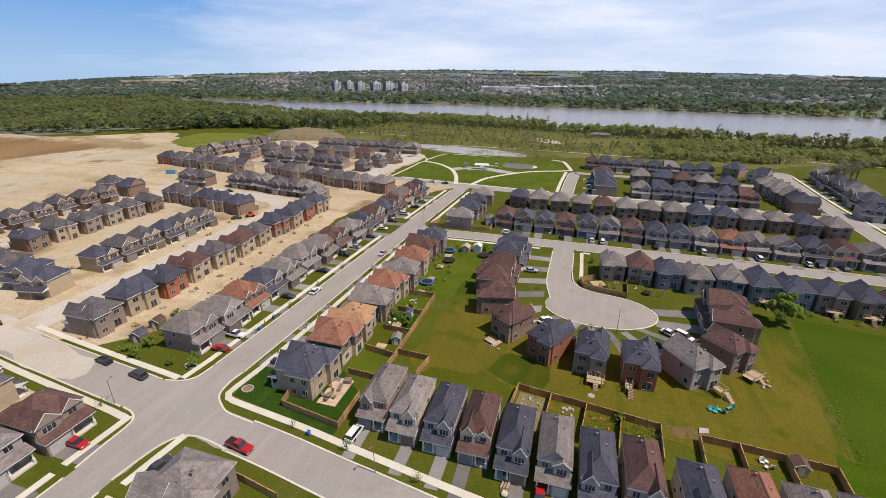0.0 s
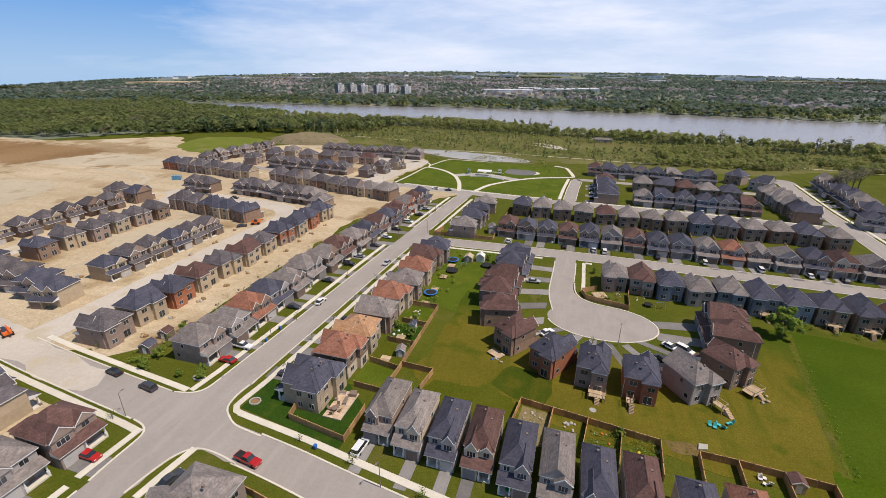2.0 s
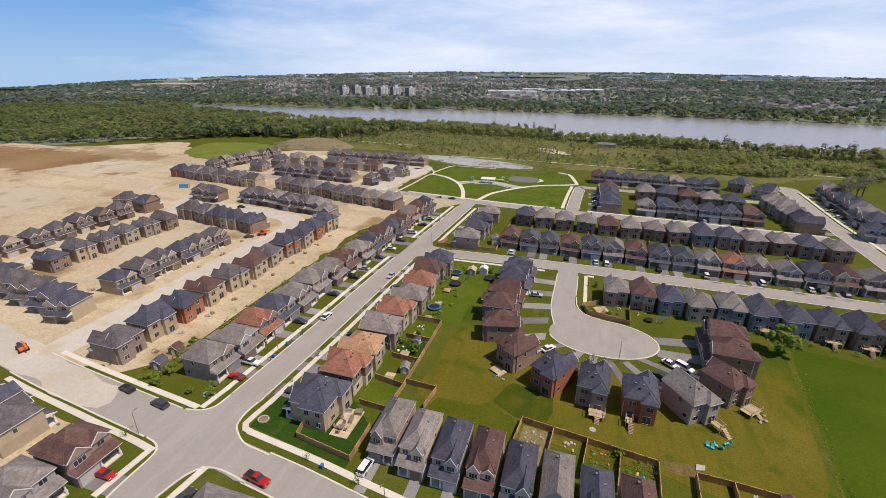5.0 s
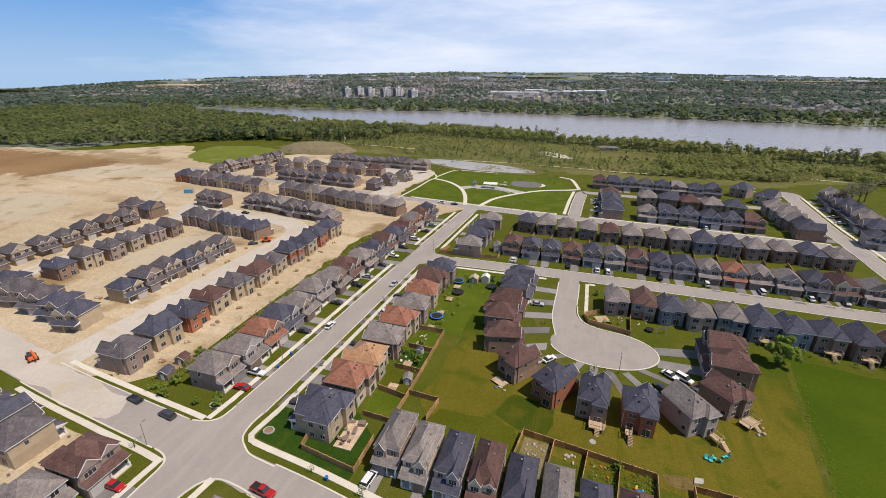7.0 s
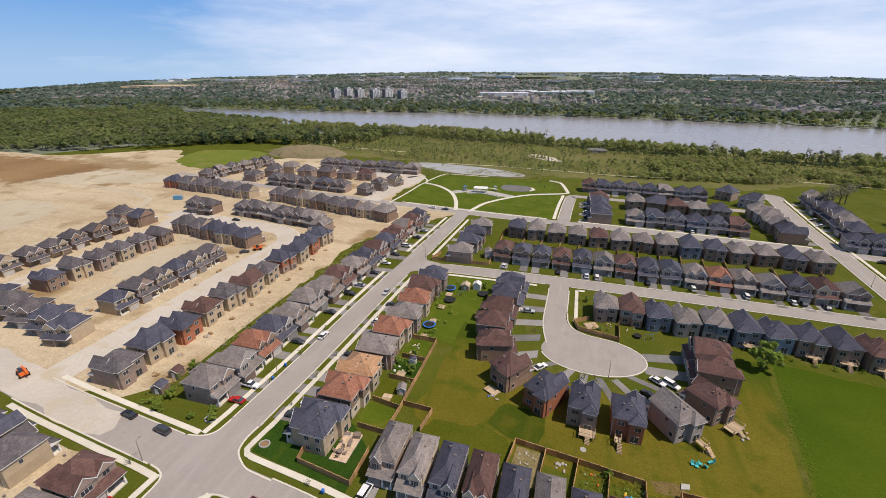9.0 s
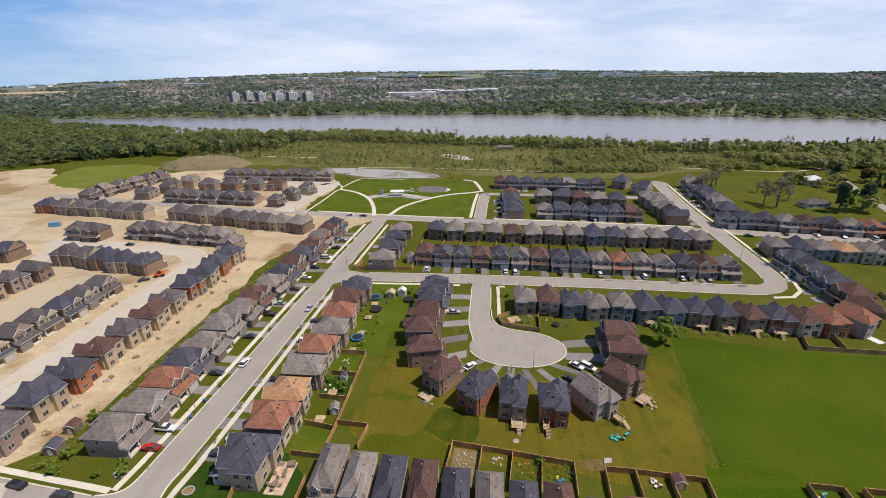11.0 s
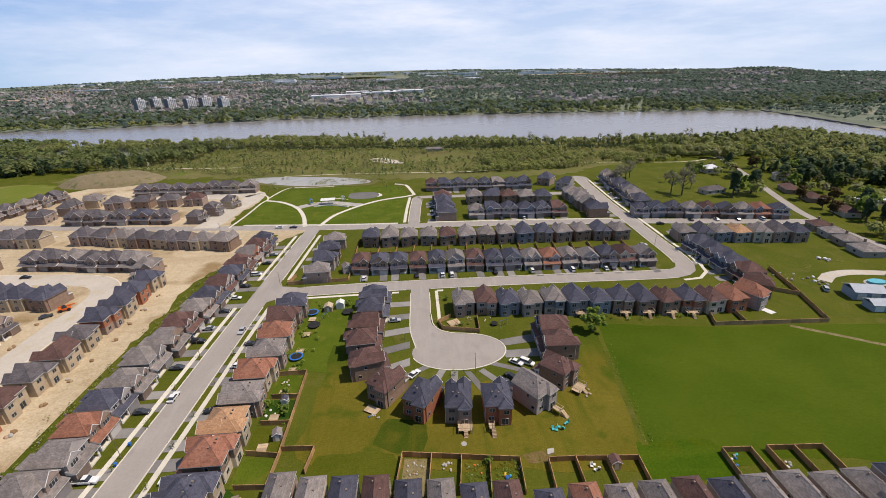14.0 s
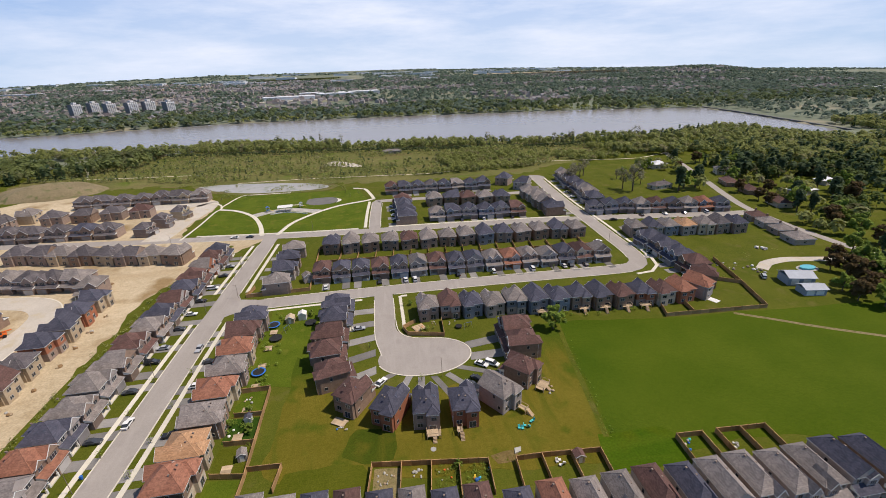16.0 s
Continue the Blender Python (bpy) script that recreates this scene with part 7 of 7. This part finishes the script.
def lumber_pile(x, y, turn):
    t = thing("lumber_pile", "stack of timber, pallets and a green tarpaulin in the drive", "building material")
    for i in range(7):
        bm = bmesh.new()
        box(bm, -1.2 + 0.05 * i, -0.7 + (i % 3) * 0.5, 0.02 + 0.16 * (i // 3), 1.2 - 0.1 * i, -0.35 + (i % 3) * 0.5, 0.15 + 0.16 * (i // 3))
        part("plank", bm, DECKWOOD, t)
    for k, (px, py, mt) in enumerate(((1.9, 0.6, GREENTARP), (-1.9, -0.5, SAND), (1.7, -0.8, STONE))):
        bm = bmesh.new()
        box(bm, px - 0.55, py - 0.5, 0, px + 0.55, py + 0.5, 0.6)
        bmesh.ops.bevel(bm, geom=bm.edges[:], offset=0.16, segments=2, affect="EDGES")
        part("sack", bm, mt, t, ("green tarpaulin bundle", "pale sand sack", "grey stone pallet")[k])
    t.matrix_basis = pose(x, y, 0.08, 0, 0, turn)


GREENTARP = material("green_tarpaulin", (0.01, 0.20, 0.07), (0.02, 0.28, 0.10), rough=0.6, big=1, fine=5)
lumber_pile(-5.6, 56.8, 80)


def swing_set(x, y, turn, label):
    t = thing("swing_set", label, "swing set")
    for s in (-1, 1):
        bm = bmesh.new()
        tube(bm, (s * 1.5, -0.9, 0), (s * 1.4, 0, 2.1), 0.05, 0.05)
        tube(bm, (s * 1.5, 0.9, 0), (s * 1.4, 0, 2.1), 0.05, 0.05)
        part("frame", bm, METAL, t)
    bm = bmesh.new()
    tube(bm, (-1.5, 0, 2.1), (1.5, 0, 2.1), 0.05, 0.05)
    part("bar", bm, BLUE, t)
    for x0 in (-0.6, 0.5):
        bm = bmesh.new()
        box(bm, x0 - 0.25, -0.12, 0.5, x0 + 0.25, 0.12, 0.56)
        box(bm, x0 - 0.24, -0.02, 0.56, x0 - 0.21, 0.02, 2.1)
        box(bm, x0 + 0.21, -0.02, 0.56, x0 + 0.24, 0.02, 2.1)
        part("swing", bm, RUBBER, t)
    t.matrix_basis = pose(x, y, 0.02, 0, 0, turn)


swing_set(29.5, 138.6, 10, "small metal garden swing set on the lawn")
swing_set(-38, 150.5, 60, "small metal garden swing set on the lawn")


def street_lamp(x, y, turn):
    t = thing("street_lamp", "slim dark street lamp with a short arm", "street lamp", "street lamps")
    bm = bmesh.new()
    tube(bm, (0, 0, -0.3), (0, 0, 6.2), 0.09, 0.06, 8)
    part("pole", bm, DARKTRIM, t)
    bm = bmesh.new()
    tube(bm, (0, 0, 6.1), (0.7, 0, 6.5), 0.045, 0.045)
    part("arm", bm, DARKTRIM, t)
    bm = bmesh.new()
    box(bm, 0.6, -0.12, 6.42, 1.1, 0.12, 6.56)
    part("lamp_head", bm, DARKTRIM, t)
    t.matrix_basis = pose(x, y, 0.03, 0, 0, turn)


for x, y, a in ((15.6, 112.6, 90), (-77.6, 88, 0), (-76.2, 130, 0), (-73.5, 172, 0), (-70, 215, 0), (-88, 52.4, 80), (-28, 52.6, -100), (-63.5, 182.5, 180), (38, 180.6, -90), (95, 179, -90), (122, 205, 0), (132.8, 260, 180), (-3.5, 181, -90), (-119, 258, -90), (-40, 262.5, -90)):
    street_lamp(x, y, a)
for x, y in ((-77.6, 92), (-77.4, 85.6), (-44, 56.8), (10, 184.8)):
    t = thing("wheelie_bin", "blue plastic recycling bin by the kerb", "bin", "kerbside bins")
    bm = bmesh.new()
    solid(bm, [(-0.25, -0.25, 0), (0.25, -0.25, 0), (0.25, 0.25, 0), (-0.25, 0.25, 0)], [(-0.3, -0.3, 0.9), (0.3, -0.3, 0.9), (0.3, 0.35, 0.9), (-0.3, 0.35, 0.9)])
    part("tub", bm, BLUE, t)
    bm = bmesh.new()
    box(bm, -0.32, -0.33, 0.9, 0.32, 0.38, 0.97)
    part("lid", bm, BLUE, t)
    t.matrix_basis = pose(x, y, 0.1)


# ---- park things ----
def pavilion(x, y):
    t = thing("park_pavilion", "low white shade canopy on posts in the park", "pavilion")
    bm = bmesh.new()
    solid(bm, [(-5, -2.5, 3.0), (5, -2.5, 3.0), (5, 2.5, 3.0), (-5, 2.5, 3.0)], [(-5, -2.5, 3.2), (5, -2.5, 3.2), (5, 2.5, 3.7), (-5, 2.5, 3.7)])
    part("canopy", bm, TRIM, t)
    for px in (-4.4, 0, 4.4):
        for py in (-2, 2):
            bm = bmesh.new()
            tube(bm, (px, py, 0), (px, py, 3.05), 0.12, 0.12)
            part("post", bm, METAL, t)
    t.matrix_basis = pose(x, y, 0.1, 0, 0, 4)


def climbing_frame(x, y, mat):
    t = thing("climbing_frame", "play tower with slide on the park plaza", "climbing frame", "play equipment")
    for px in (-1, 1):
        for py in (-1, 1):
            bm = bmesh.new()
            tube(bm, (px, py, 0), (px, py, 3.2), 0.08, 0.08)
            part("post", bm, METAL, t)
    bm = bmesh.new()
    box(bm, -1.1, -1.1, 1.3, 1.1, 1.1, 1.45)
    part("platform", bm, mat, t)
    bm = bmesh.new()
    cross_gable(bm, -1.0, 1.0, -1.0, 1.3, 3.2, 0.6, 0.2, 0.08)
    part("roof", bm, [mat, TRIM, mat], t)
    bm = bmesh.new()
    solid(bm, [(1.1, -0.4, 1.3), (3.6, -0.4, 0.1), (3.6, 0.4, 0.1), (1.1, 0.4, 1.3)], [(1.1, -0.4, 1.5), (3.6, -0.4, 0.25), (3.6, 0.4, 0.25), (1.1, 0.4, 1.5)])
    part("slide", bm, YELLOW, t)
    t.matrix_basis = pose(x, y, 0.1, 0, 0, 25)


pavilion(-64, 311)
climbing_frame(-76, 312, BLUE)
climbing_frame(-54, 317, METAL)
ribbon("seat_wall", [(-73, 304.5), (-64, 306.8), (-54, 303.5), (-48, 300)], 0.6, 0.0, 0.6, TRIM, "low curved white seat wall in the park", "seat wall", step=1.5, kind="thing")

# ---- building site things ----


def machine(x, y, turn, mat, label):
    t = thing("telehandler", label, "site machine", "site machines")
    bm = bmesh.new()
    box(bm, -2.2, -1.0, 0.7, 2.0, 1.0, 1.5)
    bmesh.ops.bevel(bm, geom=bm.edges[:], offset=0.12, segments=2, affect="EDGES")
    part("chassis", bm, mat, t)
    bm = bmesh.new()
    solid(bm, [(-0.8, -0.9, 1.5), (0.8, -0.9, 1.5), (0.8, 0.1, 1.5), (-0.8, 0.1, 1.5)], [(-0.6, -0.85, 2.6), (0.5, -0.85, 2.6), (0.5, 0.0, 2.6), (-0.6, 0.0, 2.6)])
    part("cab", bm, GLASS, t)
    bm = bmesh.new()
    solid(bm, [(-2.2, 0.25, 1.7), (3.6, 0.25, 1.9), (3.6, 0.65, 1.9), (-2.2, 0.65, 1.7)], [(-2.2, 0.25, 2.1), (3.6, 0.25, 2.25), (3.6, 0.65, 2.25), (-2.2, 0.65, 2.1)])
    part("boom", bm, mat, t)
    for sx in (-1.4, 1.3):
        for sy in (-1, 1):
            bm = bmesh.new()
            tube(bm, (sx, sy * 0.85, 0.62), (sx, sy * 1.25, 0.62), 0.62, 0.62, 14)
            part("wheel", bm, RUBBER, t)
    t.matrix_basis = pose(x, y, 0.09, 0, 0, turn)


machine(-147, 169, 30, ORANGE, "orange telehandler standing on the building site")
machine(-149, 66.5, -20, ORANGE, "orange telehandler standing on the building site")
machine(-211, 114.5, 40, ORANGE, "orange telehandler standing on the building site")
machine(-212, 190, 70, ORANGE, "orange telehandler standing on the building site")


def container(x, y, turn, mat, label):
    t = thing("site_container", label, "site container", "site containers")
    bm = bmesh.new()
    n = 20
    edge = []
    for i in range(n):
        a, b = -3 + i * 6 / n, -3 + (i + 1) * 6 / n
        q = -1.2 if i % 2 else -1.16
        edge += [(a, q), (b, q)]
    outline = edge + [(3, 1.2), (-3, 1.2)]
    solid(bm, [(px, py, 0) for px, py in outline], [(px, py, 2.6) for px, py in outline])
    part("body", bm, mat, t)
    bm = bmesh.new()
    box(bm, 3.0, -1.1, 0.1, 3.06, 1.1, 2.5)
    part("door", bm, METAL, t)
    t.matrix_basis = pose(x, y, 0.08, 0, 0, turn)


container(-261, 232, 20, material("pale_blue_container_paint", (0.10, 0.28, 0.42), (0.14, 0.34, 0.50), rough=0.5, big=0.5, fine=4), "pale blue steel site container")
for i, (x, y) in enumerate(((-112, 78), (-112, 88), (-113, 99), (-112.5, 110), (-113, 121), (-113, 132), (-113, 144), (-113.5, 155), (-114, 166), (-114, 178), (-128.5, 211), (-146, 128), (-147, 142), (-168, 101), (-175, 95), (-150, 158))):
    lumps("soil_heap", x, y, 3, 1.0, 0.8, [TOPSOIL, DECKWOOD, STONE] if i % 3 else [TOPSOIL, DIRT], "small heap of soil and builders' waste behind a new house", "soil heap")

# ---- old houses in the east ----


def ranch(x, y, w, d, turn, roof, wall, label, h=2.9, pitch=0.5):
    t = thing("bungalow", label, "bungalow", "older houses in the east")
    bm = bmesh.new()
    box(bm, -w / 2, -d / 2, -0.2, w / 2, d / 2, h)
    part("wall", bm, wall, t)
    bm = bmesh.new()
    hip(bm, -w / 2, w / 2, -d / 2, d / 2, h, pitch)
    part("roof", bm, [roof, TRIM, wall], t)
    bm = bmesh.new()
    box(bm, w * 0.18, -0.4, h + 0.2, w * 0.18 + 0.8, 0.4, h + d * pitch * 0.5 + 1.1)
    part("chimney", bm, WALL["w"], t)
    for px in (-w * 0.32, w * 0.1, w * 0.34):
        window(t, px, -d / 2, 1.0, 1.6, 1.2, 0, False, 1)
    window(t, -w / 2, 0, 1.0, 1.4, 1.2, -90, False, 1)
    window(t, 0, d / 2, 1.0, 1.6, 1.2, 180, False, 1)
    bm = bmesh.new()
    box(bm, -w * 0.14, -d / 2 - 0.06, 0.05, -w * 0.14 + 1, -d / 2 + 0.02, 2.1)
    part("front_door", bm, TRIM, t)
    t.matrix_basis = pose(x, y, 0.05, 0, 0, turn)


ranch(222, 217, 8.6, 9.5, 76, ROOF["b"], WALL["t"], "single-storey old house with a low brown roof", 3.2)
ranch(219.5, 206, 8.8, 9.5, 78, ROOF["g"], WALL["s"], "old house with a low weathered grey roof", 3.2)
ranch(217.5, 195, 8.8, 9.5, 80, ROOF["g"], WALL["t"], "old house with a low weathered grey roof", 3.0)
ranch(215, 182.5, 10.5, 10.5, 82, ROOF["g"], WALL["s"], "old house with a low weathered grey roof", 3.0)
ranch(293, 256, 18, 10, 10, METALROOF, WALL["c"], "low house with a pale flat roof among trees", 3.2, 0.2)
ranch(332, 275, 14, 9, 20, METALROOF, WALL["c"], "low house with a pale roof among trees", 3.2, 0.3)
ranch(288, 322, 15, 9, -20, ROOF["g"], WALL["c"], "pale old house with a grey roof among trees", 4.5)
ranch(266, 291, 16, 9, 70, ROOF["b"], WALL["w"], "long low brown brick house beside the road", 3.0)
ranch(258, 238, 14, 9, 75, ROOF["b"], WALL["c"], "low house with a brown roof beside the road", 3.0)
ranch(263, 268, 13, 9, 75, ROOF["b"], WALL["w"], "low brown brick house beside the road", 3.0)
ranch(212, 296, 16, 8, 10, ROOF["k"], WALL["c"], "dark-roofed farm building in the meadow", 3.0)
ranch(250, 357, 12, 10, 0, METALROOF, WALL["c"], "house with a bright pale roof behind the meadow", 4.0)
ranch(199, 514, 11, 7, 5, METALROOF, WALL["c"], "white riverside building among trees", 4.5)
ranch(22, 512, 20, 9, 5, ROOF["g"], WALL["s"], "low riverside building with a grey roof", 3.0, 0.3)
ranch(-262, 585, 26, 8, 5, METALROOF, WALL["c"], "low pale building in the woods by the river", 3.0, 0.3)


BARNROOF = material("weathered_sheet_roof", (0.34, 0.36, 0.40), (0.44, 0.46, 0.50), rough=0.6, big=0.4, fine=2.0, grain=0.12)


def barn(x, y, w, d, h, turn):
    t = thing("barn", "long pole barn with a pale metal roof", "barn", "pole barns")
    bm = bmesh.new()
    box(bm, -w / 2, -d / 2, -0.2, w / 2, d / 2, h)
    part("wall", bm, BARNWALL, t)
    bm = bmesh.new()
    y0, y1, top = -d / 2 - 0.5, d / 2 + 0.5, h + d * 0.22
    solid(bm, [(w / 2 + 0.5, y0, h), (w / 2 + 0.5, 0, top), (w / 2 + 0.5, y1, h), (w / 2 + 0.5, y1, h + 0.15), (w / 2 + 0.5, 0, top + 0.2), (w / 2 + 0.5, y0, h + 0.15)],
          [(-w / 2 - 0.5, y0, h), (-w / 2 - 0.5, 0, top), (-w / 2 - 0.5, y1, h), (-w / 2 - 0.5, y1, h + 0.15), (-w / 2 - 0.5, 0, top + 0.2), (-w / 2 - 0.5, y0, h + 0.15)])
    bmesh.ops.recalc_face_normals(bm, faces=bm.faces)
    part("roof", bm, BARNROOF, t)
    for px in (-w * 0.25, w * 0.2):
        bm = bmesh.new()
        box(bm, px - 1.5, -d / 2 - 0.06, 0.1, px + 1.5, -d / 2 + 0.02, h - 0.5)
        part("door", bm, TRIM, t)
    t.matrix_basis = pose(x, y, 0.05, 0, 0, turn)


BARNWALL = material("blue_grey_cladding", (0.26, 0.31, 0.38), (0.34, 0.39, 0.46), rough=0.6, big=0.5, fine=3)
barn(175, 144, 10.5, 7.5, 3.4, -14)
barn(172.5, 134.5, 8.5, 5.5, 2.6, -10)
patch("swimming_pool", disc(191.5, 154, 3.6, 2.2, 28), 0.9, POOLBLUE, "oval raised swimming pool with bright blue water", "swimming pool", thick=0.9, kind="")
patch("pool_surround", disc(191.5, 154, 5.0, 3.2, 28), 0.075, STONE, "pale paved surround of the pool", "paving")
ribbon("farm_track", [(172, 158), (178, 162.5), (190, 164.5), (203, 162), (224, 158), (240, 160)], 5.0, -0.2, 0.08, GRAVEL, "pale gravel farm drive", "drive")
car(165.5, 150.5, 60, "silver", "van")
lumps("scrap_heap", 168, 158, 8, 4, 0.7, [STONE, DARKTRIM, TRIM], "scattered farm scrap along the paddock", "farm scrap")
lumps("scrap_heap", 160, 163, 8, 5, 0.6, [STONE, DARKTRIM, TRIM], "scattered farm scrap along the paddock", "farm scrap")
lumps("scrap_heap", 190, 178, 6, 2, 0.9, [DARKTRIM, TRIM, STONE], "playground things heaped in the paddock", "farm scrap")
